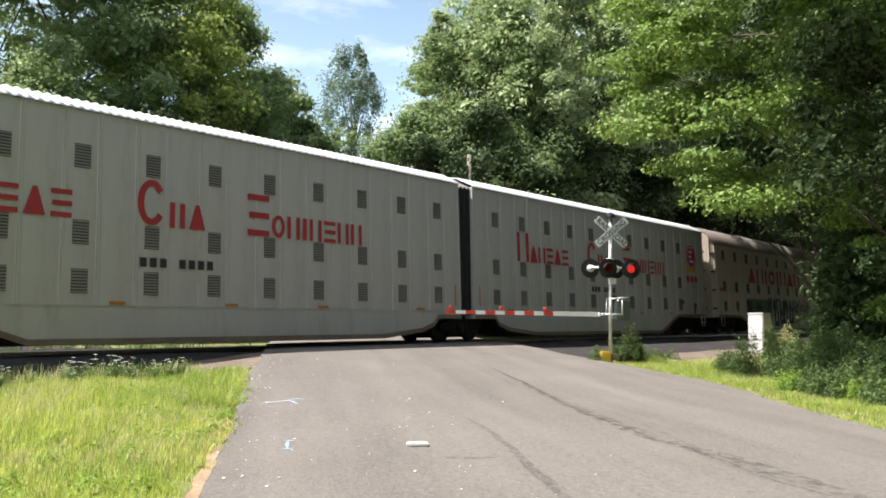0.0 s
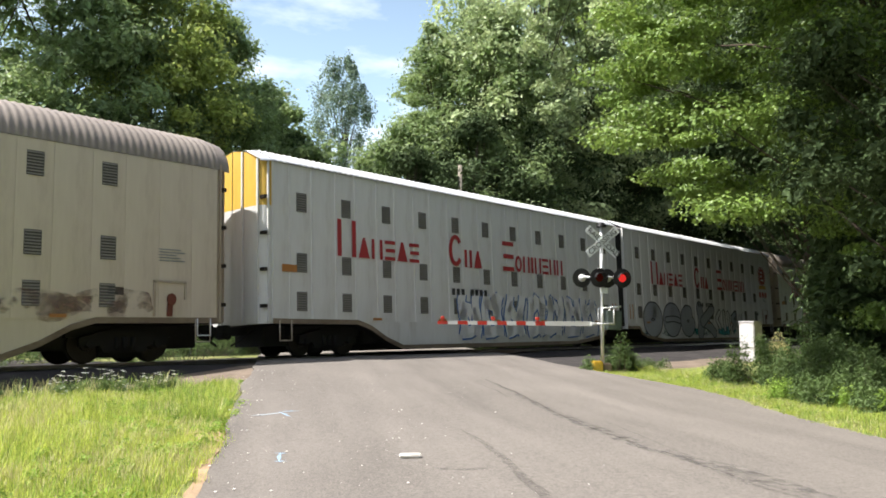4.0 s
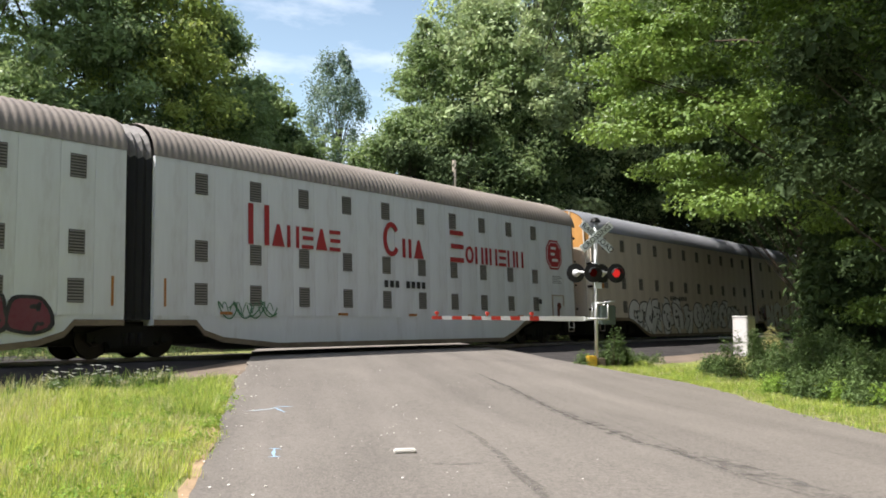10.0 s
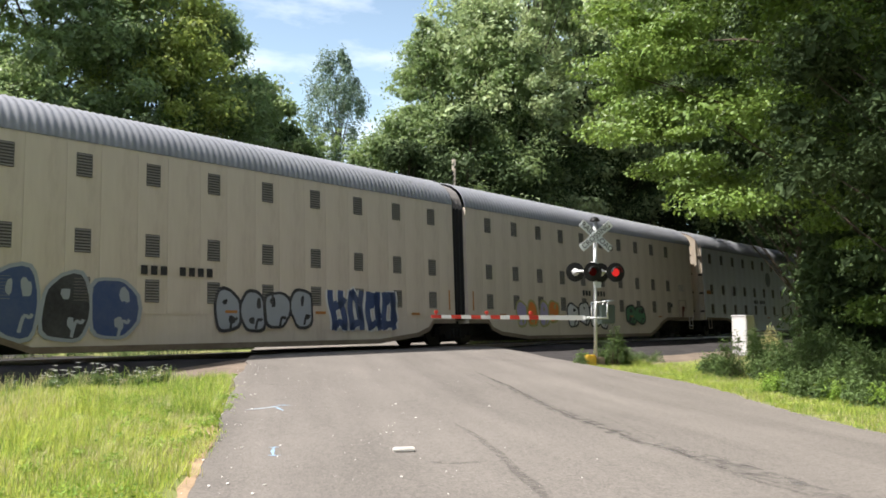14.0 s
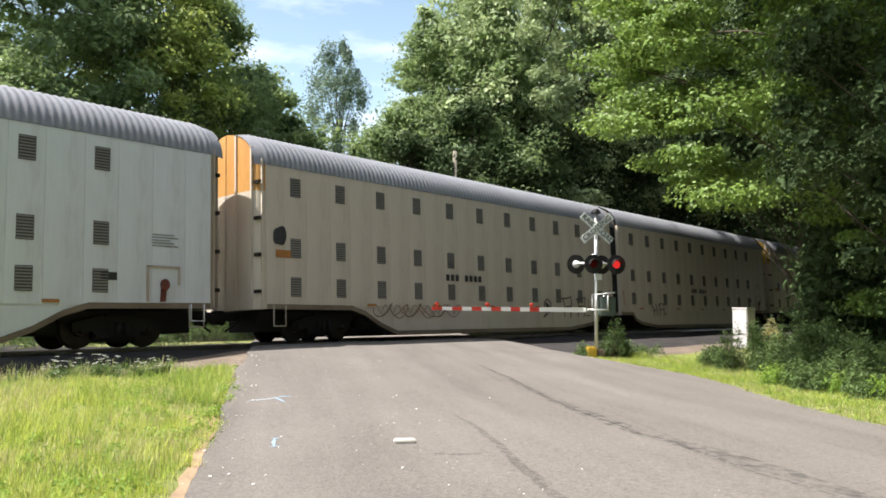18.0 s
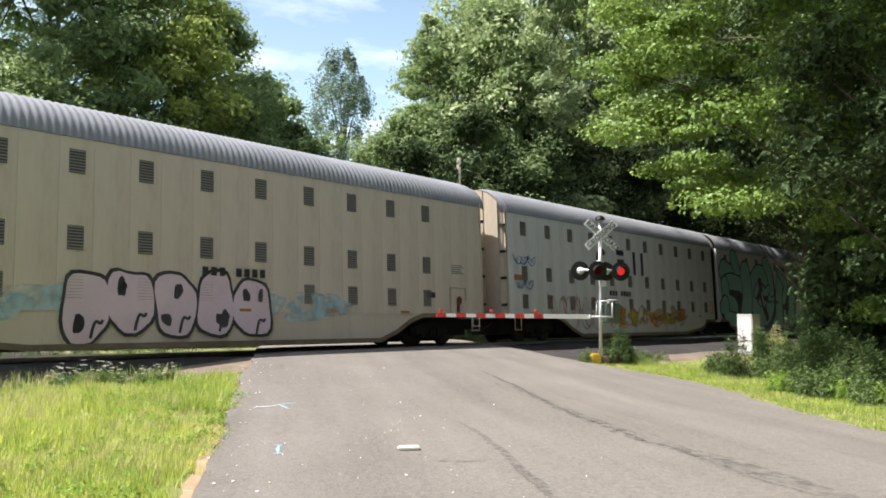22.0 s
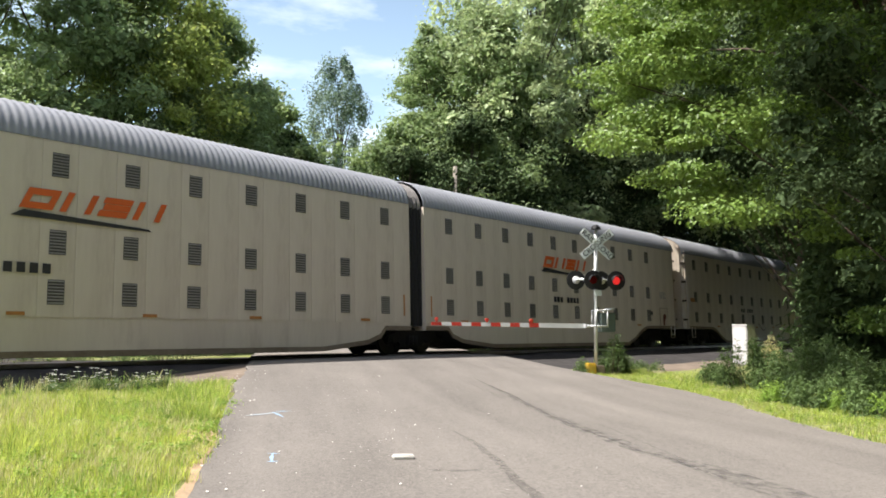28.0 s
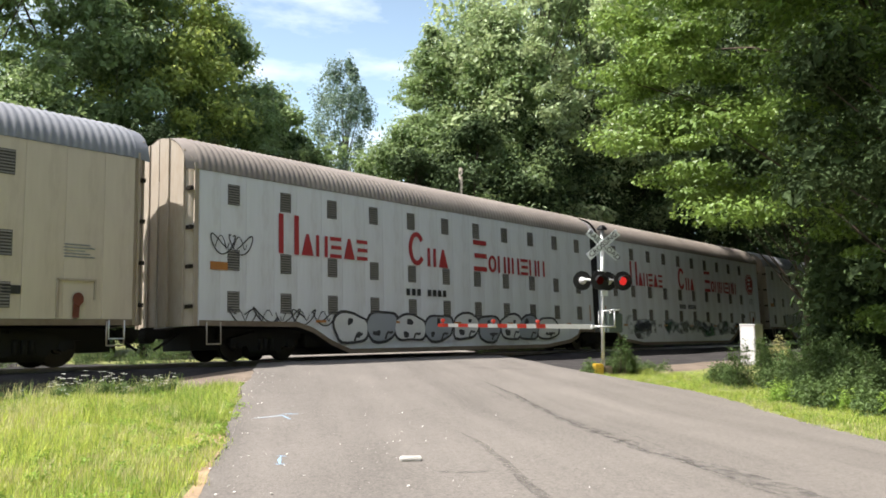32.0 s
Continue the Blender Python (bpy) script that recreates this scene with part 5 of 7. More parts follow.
G = {   # spray paint: unit, side -> rows
    (1, "L"): ((1, 1.8, 4.2, 0.9, 2.2, 5, "g_black", "g_green", "letters", "g_green"), (2, 4.3, 6.5, 0.35, 2.25, 4, "g_black", "g_white", "letters"), (3, 6.5, 8.8, 1.1, 2.2, 4, "g_grey", "g_paleblue", "wash")),
    (1, "R"): ((4, 0.2, 2.3, 0.35, 2.0, 4, "g_paleblue", "g_blue", "bubble"), (5, 3.2, 5.7, 0.6, 1.9, 5, "g_brown", "g_brown", "lines"), (6, 5.9, 9.3, 1.1, 1.9, 4, "g_brown", "g_maroon", "wash")),
    (2, "L"): ((7, 4.0, 9.6, 0.5, 2.2, 7, "g_white", "g_blue", "letters"),),
    (2, "R"): ((8, 0.2, 6.8, 0.35, 0.95, 7, "g_teal", "g_teal", "wash"), (10, 6.5, 7.6, 0.8, 1.8, 2, "g_black", "g_black", "lines")),
    (3, "L"): ((11, 3.0, 5.7, 0.5, 2.1, 5, "g_black", "g_black", "lines"), (12, 6.3, 7.9, 0.9, 1.6, 4, "g_black", "g_black", "lines")),
    (3, "R"): ((13, 1.15, 2.75, 0.35, 1.3, 3, "g_purple", "g_maroon", "wash", "g_red"), (14, 1.25, 2.6, 1.0, 2.2, 3, "g_blue", "g_maroon", "bubble", "g_maroon"), (15, 4.4, 6.7, 0.7, 1.8, 4, "g_yellow", "g_olive", "wash")),
    (4, "L"): ((16, 0.0, 1.5, 0.6, 1.25, 4, "g_green", "g_black", "lines"), (17, 1.7, 2.65, 0.45, 1.5, 2, "g_maroon", "g_red", "bubble"), (18, 3.0, 4.6, 0.4, 1.6, 4, "g_yellow", "g_maroon", "bubble", "g_red"),
                (19, 5.0, 6.8, 0.4, 1.75, 4, "g_grey", "g_black", "bubble"), (20, 7.1, 8.5, 0.6, 1.8, 3, "g_olive", "g_black", "bubble"), (21, 8.7, 9.7, 0.6, 1.6, 2, "g_maroon", "g_black", "bubble")),
    (4, "R"): ((22, 0.3, 1.4, 1.0, 1.5, 4, "g_green", "g_green", "lines"),),
    (5, "L"): ((23, 1.1, 9.6, 0.4, 2.0, 12, "g_white", "g_black", "wild", "g_silver"),),
    (5, "R"): ((24, -0.4, 1.6, 0.4, 2.0, 2, "g_maroon", "g_maroon", "wash"), (63, 0.1, 4.0, 0.4, 2.1, 4, "g_white", "g_maroon", "letters"), (27, 8.0, 9.3, 0.7, 1.7, 2, "g_brown", "g_maroon", "wash")),
    (6, "L"): ((28, 1.2, 3.7, 0.4, 2.1, 4, "g_black", "g_grey", "bubble", "g_navy"), (29, 5.0, 6.9, 0.6, 1.8, 4, "g_grey", "g_black", "bubble"), (30, 7.3, 9.0, 0.55, 1.9, 4, "g_navy", "g_silver", "letters")),
    (6, "R"): ((31, 1.0, 2.7, 0.7, 1.8, 4, "g_lilac", "g_olive", "bubble", "g_orange"), (32, 3.2, 5.2, 0.6, 1.8, 4, "g_silver", "g_black", "bubble"), (33, 6.2, 7.4, 0.7, 1.7, 2, "g_green", "g_black", "bubble")),
    (8, "L"): ((34, -0.45, -0.22, 2.9, 3.5, 1, "g_black", "g_black", "bubble"), (35, 1.8, 4.2, 0.7, 1.2, 6, "g_brown", "g_brown", "lines") ),
    (9, "L"): ((39, 2.8, 5.6, 0.4, 1.95, 4, "g_red", "g_black", "wild", "g_orange"), (40, 6.0, 8.1, 0.45, 1.6, 5, "g_sky", "g_blue", "wild")),
    (9, "R"): ((41, 0.2, 6.4, 0.8, 1.75, 6, "g_sky", "g_sky", "wash"), (42, 1.8, 5.2, 0.35, 2.15, 5, "g_pink", "g_black", "bubble")),
    (10, "L"): ((43, -0.4, 0.4, 3.2, 3.6, 3, "g_blue", "g_blue", "lines"), (44, -0.3, 0.3, 2.2, 2.6, 2, "g_blue", "g_blue", "lines"), (45, 1.0, 3.5, 0.5, 2.1, 4, "g_red", "g_red", "lines"), (46, 3.8, 8.4, 0.5, 1.7, 8, "g_yellow", "g_orange", "wash", "g_olive")),
    (11, "L"): ((49, -0.2, 0.4, 2.5, 3.1, 3, "g_blue", "g_blue", "lines"), (50, 0.8, 2.6, 0.9, 1.6, 4, "g_olive", "g_brown", "lines"), (51, 3.0, 10.2, 0.4, 2.0, 10, "g_black", "g_white", "wild", "g_grey")),
    (11, "R"): ((52, -0.3, 1.3, 0.7, 1.9, 3, "g_white", "g_black", "letters"),),
    (13, "L"): ((60, 5.6, 6.2, 0.9, 1.4, 1, "g_brown", "g_brown", "lines"),),
    (13, "R"): ((53, 1.2, 2.2, 0.6, 1.6, 3, "g_black", "g_black", "lines"), (54, 3.1, 4.3, 0.6, 1.6, 3, "g_black", "g_black", "lines"), (55, 5.7, 7.7, 0.5, 1.7, 4, "g_teal", "g_black", "bubble", "g_yellow")),
    (14, "L"): ((56, -0.4, 0.3, 3.0, 3.6, 2, "g_black", "g_black", "lines"), (57, 0.0, 2.0, 1.0, 1.5, 5, "g_black", "g_black", "lines"), (58, 2.0, 9.0, 0.45, 1.5, 9, "g_silver", "g_black", "bubble", "g_grey")),
    (14, "R"): ((59, 0.5, 9.0, 0.5, 1.5, 8, "g_green", "g_black", "wash", "g_grey"),),
    (15, "L"): ((61, 1.0, 9.0, 0.5, 2.0, 8, "g_grey", "g_black", "letters"),),
}
ring = lambda k, z, rk, rz: [(k + rk * math.cos(a), z + rz * math.sin(a)) for a in np.linspace(1.2, 1.2 + math.tau, 9)]
PIECES = {   # unit, side -> outline, its width, drop shadow, strokes
    (10, "R"): ("g_black", 0.11, (0.2, -0.32), (
        ("g_mint", 0.4, ((-0.42, 3.95), (-0.2, 4.3), (0.25, 4.1), (1.0, 3.85))), ("g_mint", 0.5, ((0.72, 4.9), (0.95, 4.2), (1.1, 3.4))),
        ("g_mint", 0.5, ((-0.2, 3.1), (0.3, 3.35), (1.2, 3.2), (2.0, 2.75))), ("g_mint", 0.55, ((-0.2, 3.1), (-0.1, 2.1), (0.55, 1.75), (0.1, 0.95))),
        ("g_mint", 0.42, ((-0.5, 1.7), (-0.2, 2.0), (-0.1, 1.1), (1.3, 0.8))), ("g_mint", 0.8, ((1.75, 4.0), (1.85, 2.6), (1.55, 1.15))),
        ("g_mint", 0.6, ring(3.35, 2.65, 0.98, 1.5)), ("g_mint", 0.5, ((3.95, 4.8), (4.3, 4.2), (4.4, 3.1))), ("g_mint", 0.26, ((2.65, 2.7), (3.1, 3.3), (3.7, 2.85), (4.1, 3.1))),
        ("g_mint", 0.66, ((5.1, 1.0), (5.25, 2.8), (5.5, 4.1))), ("g_mint", 0.34, ((5.5, 4.3), (6.1, 3.5), (5.75, 2.4))), ("g_mint", 0.6, ((6.45, 1.05), (6.8, 2.8), (7.1, 4.4))),
        ("g_mint", 0.5, ((7.9, 4.2), (8.0, 3.1), (8.6, 2.3))), ("g_mint", 0.55, ((8.9, 4.2), (9.1, 2.9), (8.5, 1.0))), ("g_mint", 0.3, ((9.55, 3.7), (9.8, 2.9), (9.5, 1.5))),
        ("g_black", 0.2, ((0.75, 2.35), (1.05, 2.5), (1.15, 1.9))), ("g_black", 0.24, ((3.2, 3.5), (3.3, 2.4), (3.6, 1.5))), ("g_white", 0.1, ((3.35, 2.8), (3.4, 2.3), (3.5, 1.9))), ("g_black", 0.16, ((6.1, 2.6), (6.0, 1.8))), ("g_black", 0.18, ((8.3, 3.9), (8.45, 3.2))))),
    (2, "R"): ("g_black", 0.07, (0.0, 0.0), (
        ("g_grey", 0.4, ring(0.75, 1.3, 0.36, 0.5)), ("g_grey", 0.4, ring(2.0, 1.3, 0.36, 0.5)), ("g_grey", 0.12, ((1.6, 1.3), (2.1, 1.35), (2.5, 1.25))), ("g_grey", 0.38, ring(3.1, 1.25, 0.3, 0.48)[:7]),
        ("g_grey", 0.36, ((4.0, 2.0), (4.1, 1.2), (4.0, 0.6))), ("g_grey", 0.28, ((4.2, 1.2), (4.6, 1.6), (5.0, 1.95))), ("g_grey", 0.26, ((4.3, 1.2), (4.8, 0.9), (5.1, 0.55))),
        ("g_silver", 0.14, ((5.6, 1.8), (5.35, 1.4), (5.6, 0.9))), ("g_silver", 0.13, ((5.95, 1.8), (6.0, 0.8))), ("g_silver", 0.13, ((6.3, 1.75), (6.35, 1.2), (6.4, 0.85))), ("g_grey", 0.15, ((6.9, 1.7), (6.65, 1.4), (6.9, 1.1), (6.7, 0.8))))),
}
PATCHES = {   # unit, side -> colour, thin coat or not, edge roughness, corners in louvre columns and metres
    (5, "R"): (
        ("g_maroon", 1, 0.10, ((3.9, 2.0), (4.15, 2.35), (4.5, 2.1), (4.3, 1.75), (4.35, 1.5), (4.0, 1.55))), ("g_brown", 1, 0.06, ((5.35, 2.1), (5.5, 2.2), (5.6, 2.0), (5.45, 1.9))), ("g_brown", 1, 0.06, ((6.3, 2.35), (6.6, 2.4), (6.65, 2.2), (6.4, 2.1))),
        ("g_maroon", 0, 0.07, ((3.6, 0.5), (3.65, 0.95), (4.05, 1.0), (4.3, 1.1), (4.5, 1.35), (4.65, 1.1), (4.85, 0.95), (5.15, 0.8), (5.3, 0.5))),
        ("g_silver", 1, 0.05, ((4.65, 1.3), (5.0, 1.7), (5.4, 1.5), (5.5, 0.9), (5.2, 0.75), (4.9, 0.95))),
        ("g_steel", 0, 0.04, ((5.05, 1.45), (5.3, 1.68), (5.65, 1.4), (5.9, 1.2), (6.3, 1.15), (6.95, 1.0), (7.2, 0.75), (7.1, 0.5), (5.9, 0.48), (5.75, 0.75), (5.4, 0.9), (5.1, 1.1))),
        ("g_grey", 0, 0.02, ((5.55, 2.15), (6.2, 2.1), (6.35, 1.1), (5.8, 1.2))), ("g_steel", 0, 0.03, ((5.65, 2.05), (5.95, 2.02), (5.98, 1.4), (5.85, 1.3))), ("g_navy", 1, 0.05, ((5.75, 2.0), (6.15, 2.0), (6.2, 1.3), (5.9, 1.4))),
        ("g_navy", 0, 0.05, ((6.2, 2.15), (6.55, 1.95), (6.95, 1.85), (7.0, 1.15), (6.6, 0.95), (6.35, 1.05))), ("g_blue", 1, 0.05, ((6.5, 1.8), (6.85, 1.75), (6.9, 1.2), (6.55, 1.15))),
        ("g_brown", 0, 0.05, ((6.8, 2.05), (7.0, 2.15), (7.5, 2.12), (7.55, 2.0), (7.2, 1.88))),
        ("g_pink", 1, 0.08, ((6.95, 1.85), (7.6, 1.95), (8.4, 1.75), (9.1, 1.45), (8.9, 0.9), (7.9, 0.75), (7.0, 0.95))),
        ("g_maroon", 1, 0.09, ((6.9, 0.95), (7.5, 1.05), (8.2, 0.95), (8.3, 0.6), (7.0, 0.45))),
        ("g_brown", 1, 0.09, ((8.2, 1.2), (8.9, 1.5), (9.3, 1.35), (9.6, 0.9), (8.6, 0.75))), ("g_maroon", 0, 0.06, ((9.1, 0.9), (9.3, 1.25), (9.55, 1.15), (9.65, 0.95))), ("g_black", 1, 0.06, ((8.1, 1.3), (8.45, 1.35), (8.5, 1.05), (8.15, 1.0))),
        ("g_navy", 1, 0.06, ((5.5, 0.85), (6.2, 1.0), (7.0, 0.95), (7.2, 0.5), (5.9, 0.45))), ("g_black", 1, 0.05, ((5.65, 0.7), (6.3, 0.75), (6.9, 0.6), (6.6, 0.45), (5.9, 0.45))), ("g_black", 1, 0.06, ((6.5, 1.9), (6.95, 1.8), (7.0, 1.4), (6.7, 1.2))),
        ("g_brown", 1, 0.1, ((3.7, 0.5), (3.9, 0.95), (4.6, 1.1), (5.1, 0.75), (5.3, 0.45))), ("g_brown", 1, 0.1, ((6.9, 2.0), (7.5, 2.05), (8.5, 1.75), (8.6, 1.2), (7.6, 0.9), (7.0, 1.0))), ("g_maroon", 1, 0.1, ((7.3, 0.9), (8.0, 1.1), (8.8, 1.2), (9.5, 1.0), (8.5, 0.7), (7.6, 0.5))),
        ("g_orange", 0, 0.0, ((5.07, 1.17), (5.28, 1.17), (5.28, 1.1), (5.07, 1.1))), ("g_orange", 0, 0.0, ((6.5, 1.16), (6.78, 1.16), (6.78, 1.09), (6.5, 1.09))), ("g_sky", 0, 0.0, ((5.45, 1.2), (6.1, 1.2), (6.1, 1.11), (5.45, 1.11))),
    ),
}
LINES = {   # unit, side -> half width, points of a black outline
    (8, "L"): (
        (0.03, ring(7.38, 1.3, 0.14, 0.25)), (0.09, ((7.33, 1.33), (7.4, 1.25))), (0.028, ((7.28, 1.1), (7.3, 0.95), (7.2, 0.76))), (0.026, ((7.5, 1.12), (7.4, 0.95), (7.2, 0.76))),
        (0.032, ((8.02, 1.62), (8.12, 1.4), (8.12, 0.8))), (0.032, ((8.42, 1.72), (8.45, 1.3), (8.38, 0.76))), (0.028, ((8.0, 1.6), (8.2, 1.62), (8.42, 1.68))), (0.026, ((8.12, 1.2), (8.3, 1.25), (8.44, 1.25))),
        (0.032, ((8.7, 1.62), (8.78, 1.3), (8.74, 0.82))), (0.032, ((9.1, 1.68), (9.08, 1.2), (9.02, 0.78))), (0.028, ((8.68, 1.58), (8.9, 1.64), (9.12, 1.66))), (0.026, ((8.78, 1.24), (8.95, 1.28), (9.08, 1.26))), (0.022, ((9.26, 1.6), (9.25, 1.15))), (0.022, ((9.1, 0.85), (9.3, 0.83))),
        (0.016, ((9.42, 1.05), (9.55, 1.0), (9.6, 1.06), (9.7, 0.98))), (0.016, ((9.72, 1.05), (9.85, 0.96), (9.98, 1.04))),
    ),
    (8, "R"): (
        (0.03, ((0.95, 1.4), (1.06, 1.2), (1.08, 0.8))), (0.03, ((1.2, 1.45), (1.28, 1.2), (1.28, 0.82))), (0.025, ((1.06, 1.12), (1.28, 1.16))), (0.03, ((1.42, 1.42), (1.48, 1.1), (1.46, 0.8))), (0.03, ((1.7, 1.48), (1.75, 1.2), (1.74, 0.8))), (0.025, ((1.47, 1.15), (1.75, 1.18))), (0.025, ((1.42, 1.42), (1.6, 1.48), (1.85, 1.4))), (0.02, ((1.75, 0.95), (1.95, 0.92))),
    ),
    (5, "R"): (
        (0.022, ((4.65, 1.3), (4.85, 1.6), (5.1, 1.78), (5.4, 1.72), (5.8, 1.3))), (0.025, ((5.5, 2.18), (6.2, 2.12), (6.65, 1.95), (7.0, 1.85))), (0.022, ((5.5, 2.18), (5.65, 1.75), (5.8, 1.25))), (0.02, ((6.2, 2.1), (6.25, 1.6), (6.35, 1.1))),
        (0.035, ((7.3, 1.85), (7.22, 1.4), (7.3, 1.05))), (0.03, ((7.42, 1.95), (7.62, 1.7), (7.55, 1.15), (7.38, 1.1))), (0.03, ((7.55, 2.0), (8.0, 1.95), (8.1, 1.6))), (0.03, ((7.85, 1.65), (7.9, 1.35), (8.1, 1.4), (8.25, 1.75), (8.6, 1.6))), (0.05, ((8.5, 1.75), (8.8, 1.62), (9.0, 1.3))),
        (0.04, ((5.3, 0.75), (5.55, 0.7), (5.8, 0.5))),
    ),
}
# style, paint, roof, upper door colour, lettering, badge
UNITS = (
    ("peak", "grey", "roof_white", "end_tan", "three_words", "gold"),
    ("round", "cream", "roof_brown", "end_tan", "bold_word", ""),
    ("peak", "white", "roof_white", "end_yellow", "three_words", "gold"),
    ("round", "bright", "roof_brown", "end_tan", "three_words", "red"),
    ("round", "bright", "roof_brown", "end_tan", "three_words", "red"),
    ("round", "cream", "roof_grey", "end_orange", "", ""),
    ("round", "cream", "roof_grey", "end_orange", "", ""),
    ("round", "bright", "roof_grey", "end_tan", "roundel", ""),
    ("round", "cream", "roof_grey", "end_orange", "", ""),
    ("round", "cream", "roof_grey", "end_yellow", "", ""),
    ("round", "white", "roof_grey", "end_tan", "three_letters", ""),
    ("round", "cream", "roof_grey", "end_orange", "", ""),
    ("round", "cream", "roof_grey", "end_tan", "slanted_word", ""),
    ("round", "cream", "roof_grey", "end_tan", "", ""),
    ("round", "bright", "roof_brown", "end_tan", "three_words", "red"),
    ("round", "white", "roof_grey", "end_tan", "", ""),
)
MARKS = {(4, "L"): (4.8, 6.05), (12, "L"): (2.7, 3.95), (3, "R"): (4.1, 4.8)}     # where the running marks stand
TRAIN = []


def build_train():
    for u, (style, paint, roof, end, kind, badge) in enumerate(UNITS):
        for side in "LR":
            ob, name = segment(side, style, paint, roof, end)
            words = {"three_words": "red lettering", "bold_word": "bold red lettering", "roundel": "a faded round emblem", "three_letters": "navy letters", "slanted_word": "slanted orange lettering", "": "small black marks"}[kind]
            tail = " and spray paint" if (u, side) in G or (u, side) in PIECES or (u, side) in PATCHES else ""
            tagged(ob, f"{name} louvred railway car carrier with {words}{tail}", "railcar", "cars of the passing freight train")
            lettering(ob, side, "" if (u, side) == (10, "R") else kind, MARKS.get((u, side), (3.8, 5.0) if side == "L" else (3.9, 5.1)), style)
            if badge and side == "R":
                octagon_badge(ob, badge == "gold")
            for row in G.get((u, side), ()):
                graffiti(ob, side, *row)
            if (u, side) in PIECES:
                line, edge, drop, strokes = PIECES[(u, side)]
                painted_piece(ob, side, strokes, line, edge, drop)
            for i, (colour, thin, rough, corners) in enumerate(PATCHES.get((u, side), ())):
                spray_patch(ob, side, colour, thin, rough, [(k + 0.1, z - 0.06) for k, z in corners], i)
            for half, pts in LINES.get((u, side), ()):
                bm = bmesh.new()
                fat_stroke(bm, smooth_line([(at_k(side, k + 0.1), z - 0.06) for k, z in pts]), half, FACE - 0.0345, 0)
                part("spray_line", bm, M["g_black"], ob, "black spray-paint outline")
            TRAIN.append((u, ob))


build_train()

# ---- trees ----
def leaf_cloud(rng, centres, radii, per, size, flatness=0.75, droop=0.0, broad=0.42, up=0.55, core=0, core_size=0.3):
    """Many small folded leaves round clump centres, with larger sprays of leaves inside each clump; arrays of vertices and quads."""
    if core:
        v0, q0 = leaf_cloud(rng, centres, radii, per, size, flatness, droop, broad, up)
        v1, q1 = leaf_cloud(rng, centres, np.asarray(radii) * 0.62, core, core_size, flatness * 0.8, droop, 0.6, up)
        return np.concatenate([v0, v1]), np.concatenate([q0, q1 + len(v0)])
    c = np.repeat(np.asarray(centres), per, 0)
    r = np.repeat(np.asarray(radii), per)
    d = rng.normal(size=(len(c), 3))
    d /= np.linalg.norm(d, axis=1)[:, None]
    rad = r * rng.uniform(0.15, 1.0, len(c)) ** 0.45
    p = c + d * rad[:, None] * np.array([1.0, 1.0, flatness])
    p[:, 2] -= droop * rad
    nrm = d * 0.7 + rng.normal(size=d.shape) * 0.55 + np.array([0, 0, up])
    nrm /= np.linalg.norm(nrm, axis=1)[:, None]
    t = np.cross(nrm, rng.normal(size=d.shape))
    t /= np.linalg.norm(t, axis=1)[:, None]
    b = np.cross(nrm, t)
    s = size * rng.uniform(0.55, 1.25, len(c))[:, None]
    fold = nrm * s * 0.18
    v = np.stack([p - t * s, p - b * s * broad + fold, p + t * s, p + b * s * broad + fold], 1).reshape(-1, 3)
    q = np.arange(len(v)).reshape(-1, 4)
    return v, q


def tree(name, label, seed, height, spread, base, clumps, per, leaf, mat, shape="broad", at=(0, 0), trunk_r=0.3, clump_r=1.0, category="tree", core=52):
    """A tapered trunk with limbs, and a crown of leaf clumps round the limb ends."""
    rng, py = np.random.default_rng(seed), random.Random(seed)
    ob = thing(name, label, category, "", (at[0], at[1], land(*at) - 0.1))
    bm = bmesh.new()
    lean = Vector((py.uniform(-0.04, 0.04), py.uniform(-0.04, 0.04), 1))
    pts = [Vector((0, 0, 0)) + lean * height * 0.75 * f + Vector((py.uniform(-0.1, 0.1), py.uniform(-0.1, 0.1), 0)) for f in np.linspace(0, 1, 8)]
    for i in range(7):
        rod(bm, pts[i], pts[i + 1], trunk_r * (1 - i / 7.6), trunk_r * (1 - (i + 1) / 7.6), 8, caps=False)
    centres, radii = [], []
    for i in range(clumps):
        f = py.random()
        z = base + (height - base) * f
        if shape == "broad":
            w = spread * max(0.12, math.sin(math.pi * min(1, 0.12 + 0.9 * f)) ** 0.6)
        elif shape == "vase":
            w = spread * max(0.2, min(1, 0.45 + 1.1 * f) * (1 - max(0, f - 0.62) / 0.5))
        elif shape == "oval":
            w = spread * max(0.15, (1 - f) ** 0.5 * min(1, 0.45 + f * 2.2))
        else:
            w = spread * max(0.1, (1 - f) ** 0.8)
        a, rr = py.uniform(0, math.tau), w * py.uniform(0.02, 1.0) ** 0.36
        rr *= 1 + 0.25 * math.sin(3 * a + seed) * 0.6
        centres.append((rr * math.cos(a), rr * math.sin(a), z))
        radii.append(clump_r * py.choice((0.6, 0.8, 1.0, 1.25, 1.5)))
        if i % 4 == 0:
            root = pts[min(6, max(1, int(7 * (z - 0.18 * height) / (height * 0.75))))]
            e = Vector(centres[-1])
            mid = root.lerp(e, 0.5) + Vector((0, 0, -0.05 * rr))
            rod(bm, root, mid, trunk_r * 0.22, trunk_r * 0.13, 5, caps=False)
            rod(bm, mid, e, trunk_r * 0.13, trunk_r * 0.03, 5, caps=False)
    part("trunk", bm, M["bark"], ob)
    v, q = leaf_cloud(rng, centres, radii, per, leaf, 1.9 if shape == "vase" else 0.72, core=core, core_size=clump_r * 0.19)
    part("crown", fast_mesh("crown", v, q, M[mat]), None, ob)
    return ob


